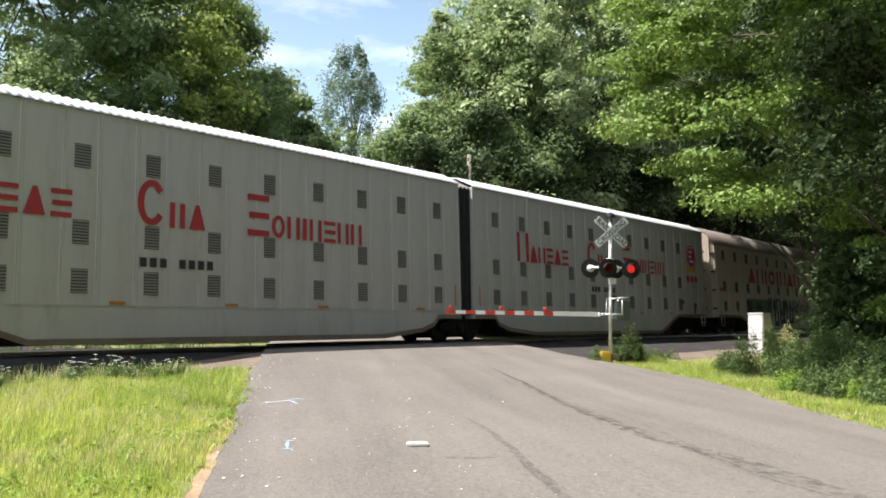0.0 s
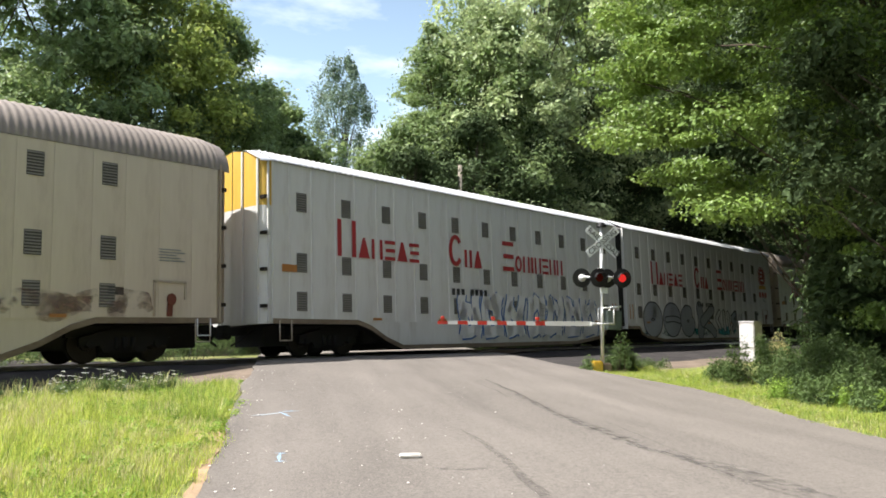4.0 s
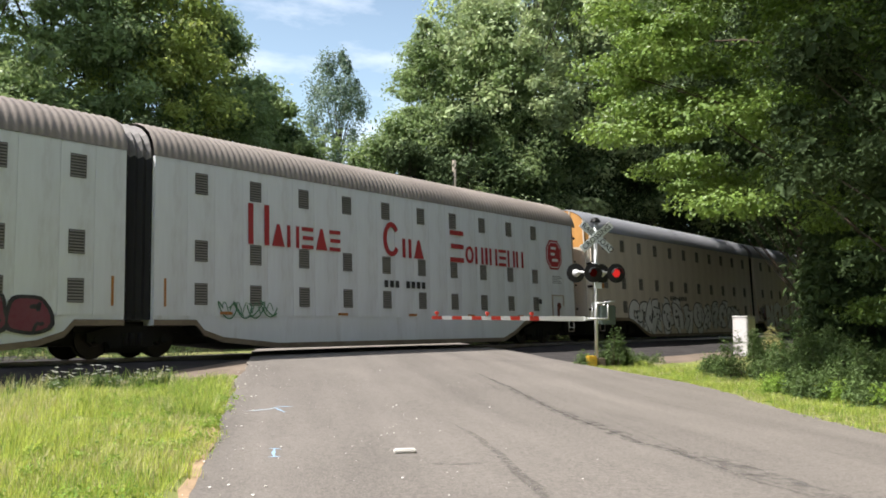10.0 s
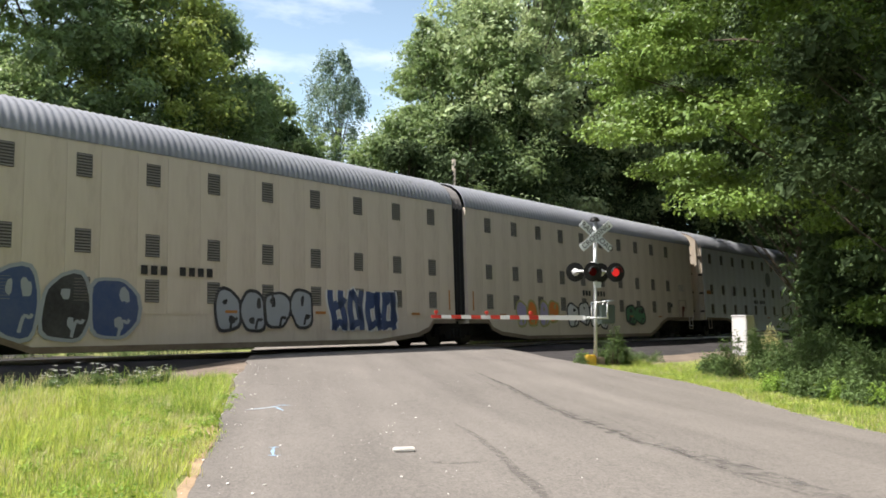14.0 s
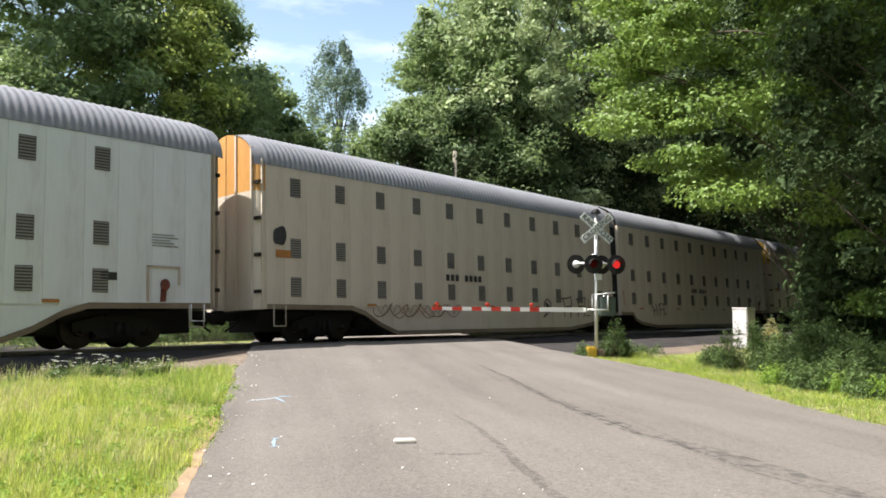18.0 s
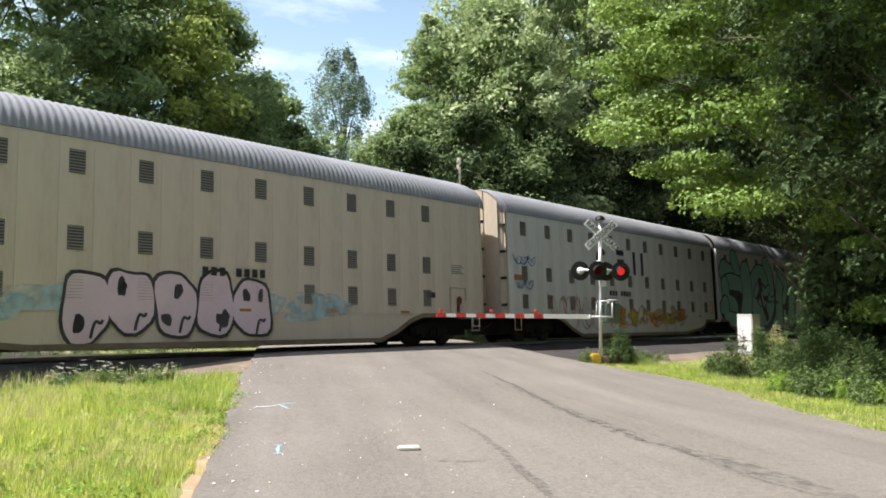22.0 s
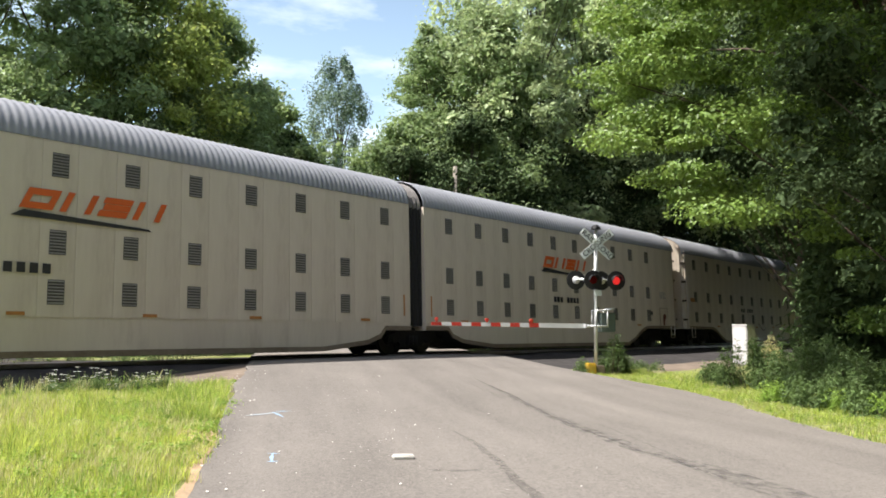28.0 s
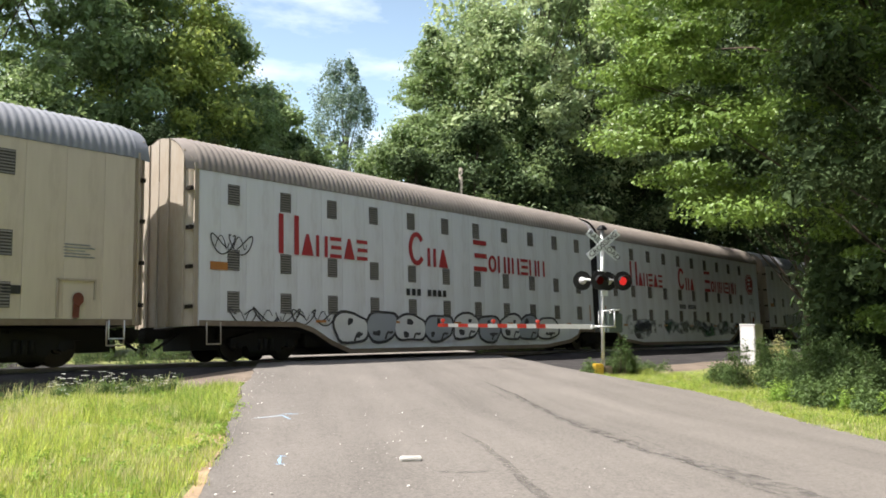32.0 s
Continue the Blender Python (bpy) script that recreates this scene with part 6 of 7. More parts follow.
def maple():
    """A big maple whose limbs reach out over the verge towards the road."""
    rng, py = np.random.default_rng(91), random.Random(91)
    x0, y0 = polar(1640, 21.5)
    ob = thing("maple_tree", "large leafy maple overhanging the verge by the road", "tree", "", (x0, y0, land(x0, y0) - 0.1))
    a = math.atan2(y0, x0) + math.pi / 2
    side, away = Vector((math.cos(a), math.sin(a), 0)), Vector((math.cos(a - math.pi / 2), math.sin(a - math.pi / 2), 0))
    bm = bmesh.new()
    pts = [Vector((py.uniform(-0.1, 0.1), py.uniform(-0.1, 0.1), z)) + side * 0.06 * z for z in (0, 2.5, 5, 8, 11, 14)]
    for i in range(5):
        rod(bm, pts[i], pts[i + 1], 0.42 * (1 - i / 5.4), 0.42 * (1 - (i + 1) / 5.4), 10, caps=False)
    centres, radii = [], []
    while len(centres) < 430:
        l, w, z = py.uniform(-6, 8.2), py.uniform(-5, 5), py.uniform(0.8, 17.0)
        z = 1.1 * round(z / 1.1) + 0.7 * noise.noise((l * 0.5, w * 0.5, z)) - 0.06 * math.hypot(l - 1, w) + py.gauss(0, 0.1)      # boughs in tiers
        if ((l - 1.0) / 7.0) ** 2 + (w / 5.0) ** 2 + ((z - 8.2) / 8.8) ** 2 > 1:
            continue
        low = 0.8 + 2.9 * step(0.2, 2.2, l) + 0.75 * max(0, l - 3.4)
        if z < low or (py.random() < 0.3 and ((l - 1.0) / 5.0) ** 2 + (w / 3.6) ** 2 + ((z - 8) / 6.2) ** 2 < 1):
            continue
        if l < -0.6 and z < 6.5 and py.random() < 0.75:      # bare lower limbs in the deep shade
            continue
        c = side * l + away * w + Vector((0, 0, z))
        centres.append(tuple(c))
        radii.append(py.uniform(0.6, 1.45))
        if len(centres) % 14 == 0:
            root = pts[min(4, max(1, int(z / 3.2)))]
            mid = root.lerp(c, 0.55) + Vector((0, 0, 0.3))
            rod(bm, root, mid, 0.07, 0.035, 5, caps=False)
            rod(bm, mid, c, 0.035, 0.008, 5, caps=False)
    for i in range(130):      # unseen boughs added over the road to shade the verge
        c = side * py.uniform(-5, 4.2) + away * py.uniform(-10.5, -3.5) + Vector((0, 0, py.uniform(9.0, 14.0)))
        centres.append(tuple(c))
        radii.append(py.uniform(0.9, 1.5))
        if i % 13 == 0:
            rod(bm, pts[3], c, 0.09, 0.02, 5, caps=False)
    part("trunk", bm, M["bark"], ob)
    v, q = leaf_cloud(rng, centres, radii, 420, 0.06, 0.26, 0.0, 0.7, 0.8, 60, 0.13)
    part("crown", fast_mesh("crown", v, q, M["leaf_maple"]), None, ob)


def polar(px, r):
    """A place r metres off on the bearing of a picture column, at the mean heading."""
    a = radians(41.4) - math.atan((px - 784) / 1391)
    return r * math.cos(a), r * math.sin(a)


def build_trees():
    base = {}
    spec = {   # height, spread, base, clumps, per, leaf, material, shape, trunk, clump radius
        "f": (24, 6.5, 1.5, 130, 32, 0.85, "leaf_dark", "broad", 0.36, 1.6),
        "g": (25, 7.5, 7.5, 170, 170, 0.15, "leaf_pale", "broad", 0.24, 1.3),
        "h": (25, 7.5, 7.5, 160, 110, 0.19, "leaf_shaded", "broad", 0.24, 1.35),
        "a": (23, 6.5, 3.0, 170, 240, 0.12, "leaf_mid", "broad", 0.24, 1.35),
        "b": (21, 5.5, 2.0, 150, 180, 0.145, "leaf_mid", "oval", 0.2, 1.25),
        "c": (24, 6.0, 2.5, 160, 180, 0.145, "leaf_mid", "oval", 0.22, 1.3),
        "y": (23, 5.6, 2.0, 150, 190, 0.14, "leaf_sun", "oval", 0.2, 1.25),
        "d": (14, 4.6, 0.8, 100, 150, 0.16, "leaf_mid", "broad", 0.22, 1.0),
        "e": (12, 3.8, 0.5, 85, 150, 0.16, "leaf_shaded", "broad", 0.2, 0.9),
    }
    rows = (   # kind, column, distance, scale, turn
        ("a", -60, 44, 1.05, 0), ("a", 80, 47, 1.02, 70), ("b", 190, 45, 1.05, 30), ("y", 285, 46, 1.0, 10), ("b", 372, 48, 0.95, 140), ("d", 440, 52, 1.25, 20),
        ("e", 480, 60, 1.1, 50), ("e", 522, 64, 1.0, 150), ("e", 545, 70, 1.0, 10), ("e", 505, 54, 1.2, 10), ("d", 468, 55, 1.15, 170), ("e", 420, 42, 0.8, 80), ("d", 30, 40, 0.95, 100), ("e", 250, 39, 0.9, 0), ("e", 340, 41, 0.8, 200),
        ("d", 700, 66, 0.9, 0), ("d", 735, 50, 1.10, 60), ("c", 762, 54, 0.92, 0), ("c", 840, 58, 1.08, 50), ("c", 890, 50, 0.9, 200), ("g", 945, 46, 1.0, 120),
        ("g", 1025, 48, 1.0, 20), ("g", 1110, 50, 1.05, 40), ("g", 1200, 53, 1.05, 0), ("g", 1290, 56, 1.1, 120), ("e", 985, 57, 1.05, 0), ("e", 1080, 60, 1.1, 100), ("e", 1180, 64, 1.1, 10), ("e", 1270, 68, 1.2, 0), ("h", 1370, 56, 1.1, 10), ("h", 1470, 62, 1.15, 80), ("e", 1380, 74, 1.3, 0), ("e", 1450, 82, 1.3, 60),
        ("e", 720, 41, 0.9, 30), ("e", 765, 42, 0.85, 120), ("d", 880, 38, 0.8, 40), 
        ("d", 620, 84, 1.0, 20), ("e", 835, 46, 1.15, 75), ("e", 905, 47, 1.2, 15), ("e", 985, 48, 1.3, 160), ("e", 1065, 49, 1.35, 35), ("e", 1140, 51, 1.4, 110), ("e", 1215, 54, 1.45, 5), ("e", 655, 62, 1.15, 40), ("e", 690, 58, 1.2, 140), ("e", 560, 60, 1.05, 200),
    )
    words = {"y": "tall yellow-green tree with sun-brightened leaves beyond the track", "h": "tall tree with shade-darkened leaves and an overhanging crown beside the track", "g": "tall pale green tree with an overhanging crown beyond the track", "a": "tall green broadleaf tree beyond the track", "b": "tall mid green broadleaf tree beyond the track", "c": "tall fresh green broadleaf tree beyond the track",
             "d": "bushy mid green young tree beyond the track", "e": "low bushy tree with shade-darkened leaves beyond the track"}
    for i, (k, px, r, sc, turn) in enumerate(rows):
        wide = spec[k][1]
        bear = radians(41.4) - math.atan((px - 784) / 1391)
        clear = (25.5 + wide * sc * (0.7 if k in "gh" else 1.0)) / math.sin(bear)      # keep the crowns off the track
        if r < clear:
            sc *= min(1.35, clear / r)
            r = (25.5 + wide * sc * (0.7 if k in "gh" else 1.0)) / math.sin(bear)
        x, y = polar(px, r)
        if k not in base:
            h, s, b, n, per, lf, m, sh, tr, cr = spec[k]
            ob = tree("tree", words[k], 11 + ord(k), h, s, b, n, per, lf, m, sh, (0, 0), tr, cr)
            ob["group"] = "trees beyond the track"
            base[k] = ob
        else:
            ob = copy_thing(base[k], pose(0, 0, 0))
        ob.matrix_world = pose(x, y, land(x, y) - 0.1, 0, 0, turn) @ Matrix.Scale(sc, 4)
    # unseen woods added on the viewer's side of the road to block sky light
    h, sp, b, n, per, lf, m, sh, tr, cr = spec["f"]
    wood = tree("tree", "unseen broadleaf tree added behind the road to block sky light", 31, h, sp, b, n, per, lf, m, sh, (-44, -13), tr, cr)
    wood["group"] = "woods beside the road"
    for i in range(1, 14):
        x, y = -44 + i * 9.0, -11.5 - 5 * (i % 2)
        copy_thing(wood, pose(x, y, land(x, y) - 0.1, 0, 0, 47 * i))
    # out-of-view crown added only for the shade it casts on the verge
    tree("tree", "unseen high-crowned roadside tree added to cast shade", 62, 26, 6.0, 11.0, 150, 90, 0.3, "leaf_dark", "broad", (20.5, -1.0), 0.3, 1.2)["group"] = "woods beside the road"
    # mostly hidden canopy added to cut the sky light on the far cars
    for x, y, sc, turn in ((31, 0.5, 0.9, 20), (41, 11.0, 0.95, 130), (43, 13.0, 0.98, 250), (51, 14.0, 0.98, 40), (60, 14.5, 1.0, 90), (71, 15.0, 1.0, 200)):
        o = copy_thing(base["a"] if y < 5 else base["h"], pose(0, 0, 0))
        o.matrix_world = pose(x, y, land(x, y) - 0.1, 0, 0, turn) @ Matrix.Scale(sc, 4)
        tagged(o, "tall tree added behind the maple to block sky light", "tree", "trees beside the track")
    for x, y, sc, turn in ((-20, 50, 0.9, 20), (-8, 52, 0.9, 130), (4, 54.0, 0.95, 250)):
        o = copy_thing(base["a"], pose(0, 0, 0))
        o.matrix_world = pose(x, y, land(x, y) - 0.1, 0, 0, turn) @ Matrix.Scale(sc, 4)
    # the slim tree in the gap
    x, y = polar(592, 70)
    tree("slim_tree", "slim upright blue-green tree standing alone against the sky", 77, 25.2, 3.4, 12.0, 120, 110, 0.16, "leaf_blue", "vase", (x, y), 0.24, 0.62, core=10)
    # the maple beside the road and neighbours whose leaf colour is darkened for shade
    maple()
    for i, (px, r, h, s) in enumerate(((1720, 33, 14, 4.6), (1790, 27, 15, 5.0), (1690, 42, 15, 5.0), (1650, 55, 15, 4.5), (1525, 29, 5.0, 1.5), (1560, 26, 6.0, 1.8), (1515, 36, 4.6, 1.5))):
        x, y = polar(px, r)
        tree("verge_tree", "dense tree with shade-darkened leaves on the near verge", 120 + i, h, s, 0.4, 130, 110, 0.15, "leaf_shaded", "broad", (x, y), 0.25, 1.0)
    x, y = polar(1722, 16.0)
    tree("verge_tree", "tree with shade-darkened leaves hanging over the verge", 141, 9.0, 2.6, 1.9, 100, 330, 0.05, "leaf_shaded", "broad", (x, y), 0.16, 0.75)
    # row hidden by the maple, added to keep sky light off the train
    for i, (x, y, sc) in enumerate(((46, 7.0, 0.62), (60, 11.0, 0.66), (76, 14.0, 0.72), (92, 17.0, 0.75), (38, -2, 0.8), (54, 0, 0.85), (72, 3, 0.9))):
        o = copy_thing(wood, pose(0, 0, 0))
        o.matrix_world = pose(x, y, land(x, y) - 0.1, 0, 0, 60 * i) @ Matrix.Scale(sc, 4)
        tagged(o, "hidden tree added beside the track to block sky light", "tree", "trees beside the track")


def blades(name, label, seed, place, count, h0, h1, mats, mix, tuft=14):
    """Grass in tufts of narrow bent blades; place(rng) gives x, y, size or None, mix(x, y) the shares of the materials."""
    rng = np.random.default_rng(seed)
    py = random.Random(seed)
    rows, kind = [], []
    while len(rows) < count // tuft:
        p = place(py)
        if p is not None:
            x, y, k = p
            rows.append((x, y, land(x, y), k * py.uniform(0.6, 1.25)))
            share, r = mix(x, y), py.random()
            kind.append(0 if r < share[0] else 1 if r < share[0] + share[1] else 2)
    t = np.repeat(np.array(rows), tuft, 0)
    kind = np.repeat(np.array(kind, np.int32), tuft)
    n = len(t)
    stray = rng.random(n) < 0.2
    kind[stray] = rng.integers(0, len(mats), stray.sum())
    x, y, z = t[:, 0] + rng.normal(0, 0.05, n), t[:, 1] + rng.normal(0, 0.05, n), t[:, 2]
    h = rng.uniform(h0, h1, n) * t[:, 3]
    a, b, w = rng.uniform(0, math.tau, n), rng.uniform(0.05, 0.95, n) * h, 0.0022 + 0.005 * rng.random(n)
    dx, dy, ox, oy = np.cos(a) * w, np.sin(a) * w, -np.sin(a) * b, np.cos(a) * b
    v = np.stack([np.stack(c, -1) for c in ((x - dx, y - dy, z - 0.02), (x + dx, y + dy, z - 0.02), (x + ox + dx * 0.25, y + oy + dy * 0.25, z + h), (x + ox - dx * 0.25, y + oy - dy * 0.25, z + h))], 1).reshape(-1, 3)
    me = fast_mesh(name, v, np.arange(n * 4).reshape(-1, 4), mats)
    me.polygons.foreach_set("material_index", kind)
    return tagged(part(name, me, None), label, "grass", kind="stuff")


def build_verges():
    three = [M["grass"], M["grass_deep"], M["straw"]]

    def left(py):
        u, n = py.uniform(3, 22), -abs(py.gauss(0, 5.0)) - 0.62
        x, y = U.x * u + N.x * n, U.y * u + N.y * n
        if y > 15.2 or y < 3 or x < -9:
            return None
        n += 0.3 * noise.noise((u * 0.9, 3, 0)) - 0.26 * (1 - step(5, 11.5, u)) - 0.16 * (1 - step(8, 14, u)) + 0.15 * noise.noise((u * 3.3, 8, 0))
        x, y = U.x * u + N.x * n, U.y * u + N.y * n
        if noise.noise((x * 0.5, y * 0.5, 4)) > 0.42 and py.random() < 0.75:
            return None
        return x, y, (0.9 + 0.75 * noise.noise((x * 0.45, y * 0.45, 9))) * (0.75 if n > -1.1 else 1)

    def patches(x, y):
        d = noise.noise((x * 0.55, y * 0.55, 21)) + 0.5 * noise.noise((x * 1.7, y * 1.7, 2)) + 0.5 * step(10, 14, y)
        dry = 0.08 + 0.38 * step(0.0, 0.5, d)
        deep = (1 - dry) * (0.12 + 0.5 * step(0.0, 0.5, noise.noise((x * 0.7, y * 0.7, 33))))
        return 1 - dry - deep, deep
    blades("verge_grass", "bright sunlit uncut grass beside the road", 3, left, 210000, 0.05, 0.19, three, patches)

    rng, py, spots = np.random.default_rng(17), random.Random(17), []
    while len(spots) < 500:
        p = left(py)
        if p and noise.noise((p[0] * 0.6, p[1] * 0.6, 14)) > -0.1:
            spots.append((p[0], p[1], land(p[0], p[1]) + py.uniform(0.03, 0.11)))
    v, q = leaf_cloud(rng, spots, [py.uniform(0.08, 0.22) for _ in spots], 34, 0.032, 0.5)
    tagged(part("verge_weed", fast_mesh("verge_weed", v, q, M["grass_deep"]), None), "low leafy weeds among the verge grass", "weeds", kind="stuff")

    def right(py):
        u = py.uniform(6, 24)
        n = road_right(u) - 0.05 + abs(py.gauss(0, 2.0))
        tall = 0.5 + 0.5 * step(0.4, 2.2, n - road_right(u))
        n += 0.2 * noise.noise((u * 0.8, 1, 5)) + 0.2 * noise.noise((u * 2.7, 4, 5))
        x, y = U.x * u + N.x * n, U.y * u + N.y * n
        if noise.noise((x * 1.1, y * 1.1, 40)) > 0.3 and py.random() < 0.7:
            return None
        return None if y > 13.4 + 0.5 * noise.noise((x, 2, 2)) else (x, y, tall * (0.9 + 0.8 * noise.noise((x * 0.8, y * 0.8, 3))))
    blades("verge_grass", "bright short grass along the road's far edge", 4, right, 84000, 0.05, 0.2, three, lambda x, y: (0.5 + 0.4 * noise.noise((x * 0.9, y * 0.9, 31)), 0.36))

    def tip(py):
        u, n = py.uniform(12.6, 17.6), -0.95 - abs(py.gauss(0, 0.5))
        return U.x * u + N.x * n, U.y * u + N.y * n, 1.0
    blades("verge_grass", "tall lush green grass where the verge meets the crossing", 8, tip, 9000, 0.10, 0.27, three, lambda x, y: (0.4, 0.55))

    def edge(py):
        return py.uniform(-6, 9.0), 15.0 + py.gauss(0, 0.3), 1.0
    blades("track_grass", "thin dry grass and weeds along the ballast", 6, edge, 9000, 0.12, 0.36, [M["weed"], M["grass_deep"], M["straw"]], lambda x, y: (0.35, 0.25))

    def beyond(py):
        x, y = py.uniform(-5, 40), 31.5 + abs(py.gauss(0, 2.5))
        n = x * N.x + y * N.y
        return None if ROAD_L - 0.5 < n < ROAD_R + 0.5 else (x, y, 1.0)
    blades("far_grass", "weedy grass beyond the track", 7, beyond, 12000, 0.15, 0.5, [M["weed"], M["grass_deep"], M["straw"]], lambda x, y: (0.5, 0.25))


def shrub(seed, at, h, s, clumps, mat="weed", name="shrub", label="leafy green weeds growing on the verge"):
    rng, py = np.random.default_rng(seed), random.Random(seed)
    ob = thing(name, label, "shrub", "shrubs on the verge", (at[0], at[1], land(*at) - 0.05))
    bm = bmesh.new()
    c, r = [], []
    for i in range(clumps):
        a, d = py.uniform(0, math.tau), s * math.sqrt(py.random())
        z = h * py.uniform(0.12, 1.0) ** 0.8 * (1 - 0.45 * (d / s) ** 2) * py.uniform(0.7, 1.15)
        c.append((d * math.cos(a), d * math.sin(a), z))
        r.append(0.2 * py.uniform(0.6, 1.3))
        rod(bm, (d * 0.6 * math.cos(a), d * 0.6 * math.sin(a), 0), c[-1], 0.012, 0.004, 4, caps=False)
    part("stem", bm, M["bark"], ob)
    v, q = leaf_cloud(rng, c, r, 64, 0.055, 1.7, 0.0, 0.3)
    part("leaves", fast_mesh("leaves", v, q, M[mat]), None, ob)
    return ob


def build_shrubs():
    py = random.Random(8)
    for i in range(26):
        u, n = 12.5 + i * 0.75 + py.uniform(-0.4, 0.4), 11.3 + 0.10 * i + py.uniform(-0.5, 0.9)
        if i < 2:
            u, n = 13.5 + i * 1.3, 13.6
        if i > 9:
            u, n = 9.0 + (i - 10) * 0.66, 12.7 + py.uniform(-0.6, 1.8)
        x, y = U.x * u + N.x * n, U.y * u + N.y * n
        shrub(200 + i, (x, y), py.choice((0.6, 0.9, 1.2, 1.5)) * py.uniform(0.85, 1.1), py.uniform(0.55, 1.15) if u < 19.5 else 0.55, 46)
    for k in range(5):
        shrub(290 + k, (22.6 + 0.7 * k, 12.5 + 0.3 * py.random()), py.uniform(0.12, 0.22), py.uniform(0.3, 0.45), 12, label="low green weeds between grass and gravel")
    for k in range(16):
        u, n = 15.0 - 0.52 * k + py.uniform(-0.2, 0.2), 10.55 + 0.02 * k + py.uniform(-0.35, 0.35)
        shrub(310 + k, (U.x * u + N.x * n, U.y * u + N.y * n), py.uniform(0.22, 0.5), py.uniform(0.2, 0.42), 14, "grass_deep" if k % 3 == 0 else "weed", label="low leafy weeds before the shrubs")
    cx, cy = polar(1345, 33.6)
    for k in range(3):
        shrub(340 + k, (cx + 0.55 * k, cy - 0.3 * k), 1.25 - 0.15 * k, 0.35, 22, "straw" if k == 1 else "weed", label="tall seeding weeds before the white case")
    # low bushes in the trees' edge beyond the track
    low = [shrub(260 + k, (-8 + k, 27.0), 1.25, 1.3, 24, label="low dark bushes beyond the track") for k in range(2)]
    spots = [(-8 + 1.5 * k, 26.9 + 1.0 * py.random()) for k in range(18)] + [(31.8 + 1.7 * k, 26.8 + 1.2 * py.random()) for k in range(14)]
    for k, (x, y) in enumerate(spots):
        o = low[k] if k < 2 else copy_thing(low[k % 2], pose(0, 0, 0))
        o.matrix_world = pose(x, y, land(x, y) + 0.15, 0, 0, 73 * k) @ Matrix.Scale(py.uniform(0.8, 1.2), 4)
    for i, (dx, dy, h, r) in enumerate(((0.45, -0.3, 1.25, 0.4), (0.9, -0.2, 0.75, 0.45), (-0.3, 0.2, 0.3, 0.25), (1.5, 0.3, 0.45, 0.5), (2.4, 0.5, 0.4, 0.5))):
        shrub(240 + i, (POST[0] + dx, POST[1] + dy), h, r, 22, label="leafy green weeds at the signal's foot")


def build_flowers():
    """White umbel flowers along the ballast's edge."""
    def plant(seed):
        py = random.Random(seed)
        ob = thing("wildflower", "white umbel wildflower on a thin green stem", "wildflower", "wildflowers along the track")
        bm = bmesh.new()
        tops = []
        for i in range(4):
            p = Vector((py.uniform(-0.14, 0.14), py.uniform(-0.14, 0.14), py.uniform(0.3, 0.55)))
            rod(bm, (0, 0, -0.05), p * 0.6, 0.006, 0.005, 4, caps=False)
            rod(bm, p * 0.6, p, 0.005, 0.003, 4, caps=False)
            tops.append(p)
        part("stem", bm, M["weed"], ob)
        for p in tops:
            bm = bmesh.new()
            for k in range(9):
                a, d = k * 2.4, 0.014 * math.sqrt(k)
                c = p + Vector((d * math.cos(a), d * math.sin(a), 0.004 * (k % 2)))
                rod(bm, c, c + Vector((0, 0, 0.006)), 0.008, 0.005, 5)
            part("flower_head", bm, M["petal"], ob)
        v, q = leaf_cloud(np.random.default_rng(seed), [tuple(t * 0.5) for t in tops], [0.12] * 4, 14, 0.05)
        part("foliage", fast_mesh("foliage", v, q, M["weed"]), None, ob)
        return ob
    py = random.Random(12)
    kinds = [plant(s) for s in (1, 2, 3)]
    for i in range(34):
        x, y = py.uniform(4.6, 8.4), 14.95 + py.gauss(0, 0.4)
        m = pose(x, y, land(x, y) - 0.02, 0, 0, py.uniform(0, 360)) @ Matrix.Scale(py.uniform(0.5, 1.1), 4)
        if i < 3:
            kinds[i].matrix_world = m
        else:
            o = copy_thing(kinds[i % 3], pose(0, 0, 0))
            o.matrix_world = m


# ---- the crossing signal ----
POST = (21.5, 12.5)
ROAD_DEG = math.degrees(math.atan2(0.8, 0.6))


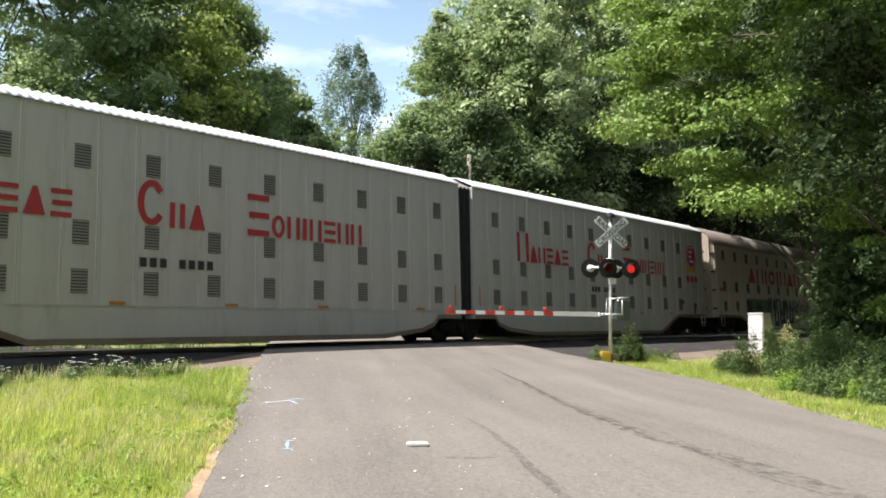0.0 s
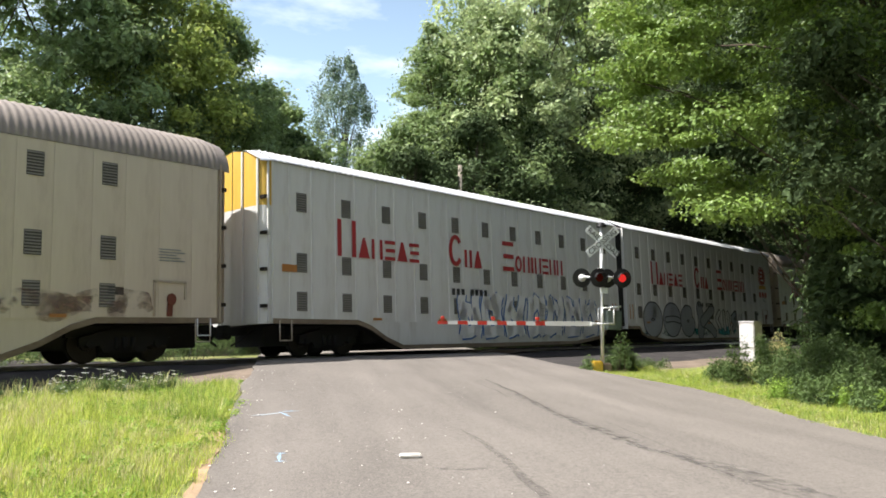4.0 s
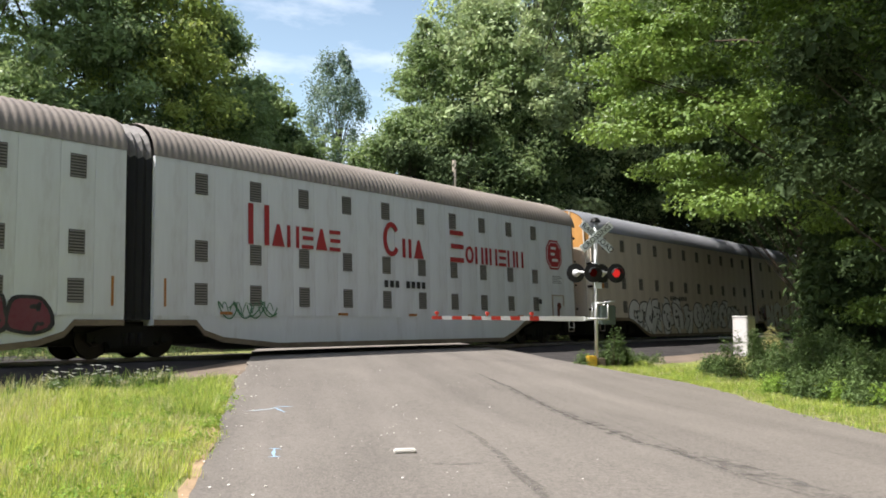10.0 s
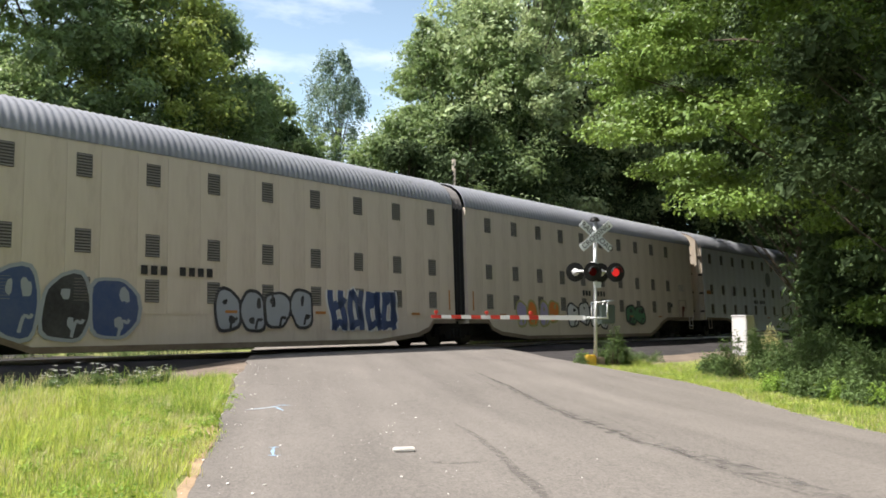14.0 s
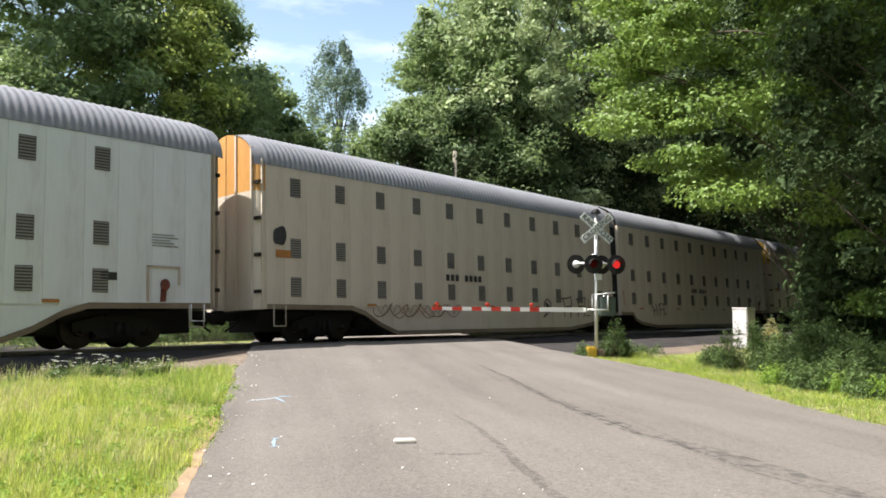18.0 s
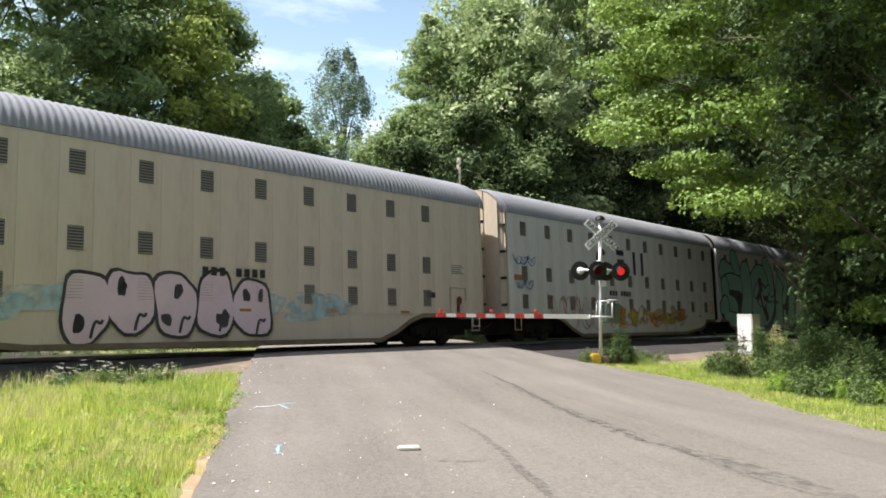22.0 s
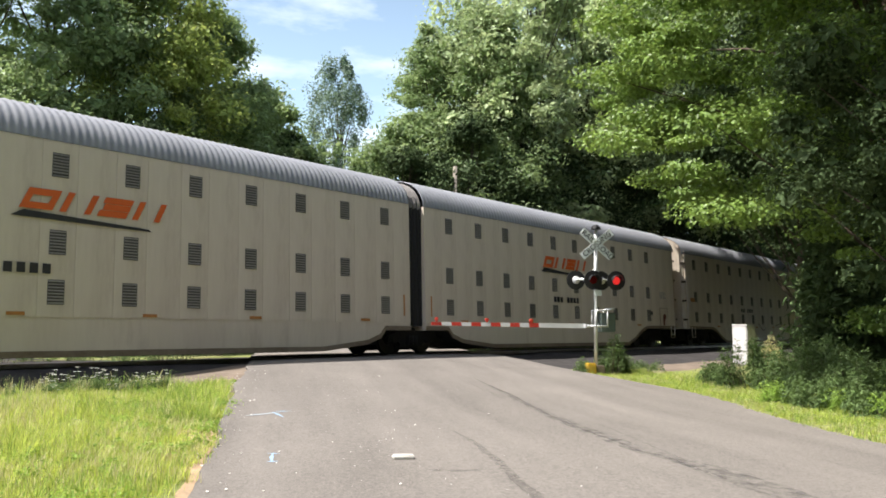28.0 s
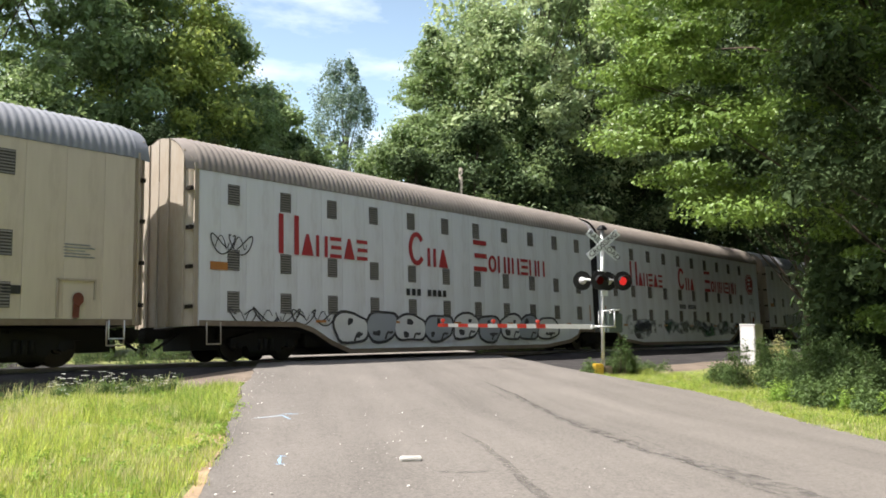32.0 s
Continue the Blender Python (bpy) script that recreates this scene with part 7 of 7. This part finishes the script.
def build_signal():
    g = land(*POST)
    # local frame: x across the road to the gate's tip side is -x, y along the road away from the viewer
    ob = thing("crossing_signal", "railway crossing signal with crossbuck, red flashing lamps and lowered gate", "crossing signal", "", (*POST, g), ROAD_DEG - 90)
    up = -g
    bm = bmesh.new()
    rod(bm, (0, 0, 0), (0, 0, 4.15 + up), 0.055, n=14)
    part("post", bm, M["post"], ob, "aluminium post")
    bm = bmesh.new()
    box(bm, -0.22, 0.22, -0.22, 0.22, -0.1, 0.28, 0.03)
    part("foundation", bm, M["dirt"], ob, "dusty concrete footing")
    bm = bmesh.new()
    box(bm, -0.40, -0.1, -0.3, -0.05, 0.0, 0.36, 0.03)
    part("yellow_box", bm, M["yellow"], ob, "faded yellow box at the post's foot")
    # crossbuck
    zc = 3.68 + up
    for sgn, wording in ((1, ("CROSSING",)), (-1, ("RAIL", "ROAD"))):
        bm = bmesh.new()
        box(bm, -0.64, 0.64, -0.006, 0.006, -0.12, 0.12)
        bl = part("crossbuck_blade", bm, M["sign"], ob, "white reflective blade with black wording")
        bl.matrix_basis = Matrix.Translation((0, -0.075 - (0.014 if sgn > 0 else 0), zc)) @ pose(0, 0, 0, 0, -39.5 * sgn, 0)
        for i, w in enumerate(wording):
            cu = bpy.data.curves.new("wording", "FONT")
            cu.body, cu.size, cu.align_x, cu.align_y, cu.extrude = w, 0.24, "CENTER", "CENTER", 0.004
            tmp = new("wording_curve", cu)
            bpy.context.view_layer.update()
            dg = bpy.context.evaluated_depsgraph_get()
            me = bpy.data.meshes.new_from_object(tmp.evaluated_get(dg))
            bpy.data.objects.remove(tmp)
            me.materials.clear()
            me.materials.append(M["black"])
            tx = part("wording", me, None, bl, "black wording")
            off = 0 if len(wording) == 1 else (-0.36, 0.36)[i]
            tx.matrix_basis = pose(off, -0.009, 0, 90, 0, 0)
    bm = bmesh.new()
    for i in range(5):
        a0, a1 = i * math.pi / 10, (i + 1) * math.pi / 10
        rod(bm, (0, 0, 4.15 + up + 0.15 * math.sin(a0)), (0, 0, 4.15 + up + 0.15 * math.sin(a1)), 0.15 * math.cos(a0) + 0.01, 0.15 * math.cos(a1) + 0.005, 16)
    part("bell", bm, M["lamp_black"], ob, "dark domed bell on the post's top")
    # lamps: two face the viewer, two face the far side
    zl = 2.55 + up
    bm = bmesh.new()
    rod(bm, (-0.65, -0.05, zl + 0.02), (0.72, -0.05, zl + 0.02), 0.035, n=10)
    rod(bm, (-0.10, 0.10, zl + 0.3), (0.15, 0.10, zl + 0.3), 0.03, n=8)
    part("lamp_arm", bm, M["post"], ob)
    for i, (x, facing) in enumerate(((-0.16, 0), (0.60, 0), (-0.62, 180), (0.22, 180))):
        bm = bmesh.new()
        rod(bm, (0, 0, 0), (0, -0.02, 0), 0.30, n=32)
        lp = part("lamp", bm, M["lamp_black"], ob, "round black lamp background")
        lp.matrix_basis = pose(x, -0.17 if facing == 0 else 0.10, zl, 0, 0, facing)
        bm = bmesh.new()
        for k in range(4):
            a0, a1 = k * math.pi / 8, (k + 1) * math.pi / 8
            rod(bm, (0, 0.16 * math.sin(a0), 0), (0, 0.16 * math.sin(a1), 0), 0.12 * math.cos(a0), 0.12 * math.cos(a1) + 0.004, 20)
        part("lamp_case", bm, M["slat"] if facing == 0 else M["post"], lp, "pale domed back of the lamp")
        bm = bmesh.new()
        for a in range(9):
            t0, t1 = math.pi * a / 9, math.pi * (a + 1) / 9
            p = [(0.165 * math.cos(t), 0.165 * math.sin(t)) for t in (t0, t1)]
            v = [bm.verts.new(q) for q in ((p[0][0], -0.02, p[0][1]), (p[1][0], -0.02, p[1][1]), (p[1][0], -0.28 if 2 < a < 6 else -0.2, p[1][1]), (p[0][0], -0.28 if 2 < a < 6 else -0.2, p[0][1]))]
            bm.faces.new(v)
        part("visor", bm, M["lamp_black"], lp, "black hood over the lens")
        bm = bmesh.new()
        rod(bm, (0, -0.02, 0), (0, -0.035, 0), 0.125, 0.12, 24)
        part("lens", bm, M["lamp_on"] if i == 1 else M["lamp_off"], lp, "red lens")
    bm = bmesh.new()
    box(bm, -0.08, 0.16, -0.085, -0.065, zl - 0.48, zl - 0.3)
    part("number_plate", bm, M["sign"], ob, "small blank white plate")
    # gate mechanism and arm
    zg = 1.13 + up
    bm = bmesh.new()
    box(bm, 0.12, 0.62, -0.1, 0.35, zg - 0.18, zg + 0.42, 0.03)
    part("gate_mechanism", bm, M["mech"], ob, "grey-green gate mechanism case")
    for y in (-0.16, 0.16):
        bm = bmesh.new()
        for p, q, r in (((-0.32, y, zg), (0.35, y, zg), 0.03), ((0.32, y, zg - 0.01), (0.32, y, zg + 0.5), 0.028), ((0.31, y, zg + 0.5), (0.55, y, zg + 0.55), 0.028), ((-0.06, y, zg), (-0.06, y, zg + 0.48), 0.022), ((-0.07, y, zg + 0.48), (0.32, y, zg + 0.5), 0.022)):
            rod(bm, p, q, r, n=8)
        part("gate_bracket", bm, M["post"], ob, "pale metal gate bracket")
    bm = bmesh.new()
    rod(bm, (-0.3, -0.2, zg), (-0.3, 0.2, zg), 0.04, n=10)
    part("gate_pivot", bm, M["post"], ob)
    bm = bmesh.new()
    box(bm, -0.4, -0.22, -0.14, 0.14, zg - 0.05, zg + 0.05, 0.01)
    part("arm_clamp", bm, M["post"], ob, "pale metal clamp holding the arm")
    length, n = 4.85, 16
    for i in range(n):
        x0, x1 = -0.35 - length * i / n, -0.35 - length * (i + 1) / n
        h0, h1 = 0.075 - 0.025 * i / n, 0.075 - 0.025 * (i + 1) / n
        k = -0.12
        bm = bmesh.new()
        plate(bm, ((x0 - k * h0, zg - h0), (x0 + k * h0, zg + h0), (x1 + k * h1, zg + h1), (x1 - k * h1, zg - h1)), -0.02, 0.02)
        red = i >= 4 and (i - 4) % 2 == 1 or i == n - 1
        part("gate_arm_section", bm, M["gate_red"] if red else M["gate_white"], ob)
    for d in (1.75, 3.15, 4.7):
        bm = bmesh.new()
        rod(bm, (-0.35 - d, -0.05, zg + 0.14), (-0.35 - d, 0.05, zg + 0.14), 0.055, n=12)
        box(bm, -0.35 - d - 0.02, -0.35 - d + 0.02, -0.02, 0.02, zg + 0.05, zg + 0.1)
        part("gate_lamp", bm, M["gate_red"], ob, "small red gate lamp")


def build_site_things():
    x, y = polar(1327, 35)
    ob = thing("equipment_case", "white painted trackside equipment case among weeds", "equipment case", "", (x, y, land(x, y)))
    bm = bmesh.new()
    box(bm, 0, 0.95, 0, 0.6, 0.0, 1.6, 0.02)
    part("case_body", bm, M["case"], ob)
    bm = bmesh.new()
    box(bm, -0.02, 0.97, -0.03, 0.63, 1.6, 1.67, 0.02)
    part("case_lid", bm, M["case"], ob)
    for i in range(2):
        bm = bmesh.new()
        box(bm, 0.04 + 0.44 * i, 0.465 + 0.44 * i, -0.022, 0.0, 0.12, 1.52, 0.006)
        part("case_door", bm, M["case"], ob)
    x, y = polar(807, 42.6)
    ob = thing("utility_pole", "weathered wooden utility pole among the trees", "pole", "", (x, y, land(x, y)))
    bm = bmesh.new()
    rod(bm, (0, 0, -0.2), (0, 0, 10.2), 0.15, 0.11, 12)
    part("pole", bm, M["wood_pole"], ob)


build_trees()
build_verges()
build_shrubs()
build_flowers()
build_signal()
build_site_things()


# ---- motion of the train ----
TRAVEL = ((0, -0.41), (1, 18.7), (2, 37.78), (3, 56.74), (5.5, 103.9), (6, 113.38), (7, 132.34), (8, 151.5), (9, 170.33), (10, 189.38), (11, 208.51), (12, 226.95), (13, 245.95), (14, 264.9), (14.5, 274.43), (16.5, 312.62), (17, 322.26), (18, 341.41), (19, 360.49), (20, 379.7), (21, 398.96), (22, 418.1), (23, 437.36), (24, 456.51), (25, 475.76), (25.5, 485.24), (27.5, 523.7), (28, 533.17), (29, 552.32), (30, 571.41), (31, 590.57), (32, 609.67))


def motions():
    for u, ob in TRAIN:
        walk(ob, [(t, pose(22.29 + 44.3 * u - s, TRACK_Y, 0.0, -3.0, 0, 0)) for t, s in TRAVEL])


motions()
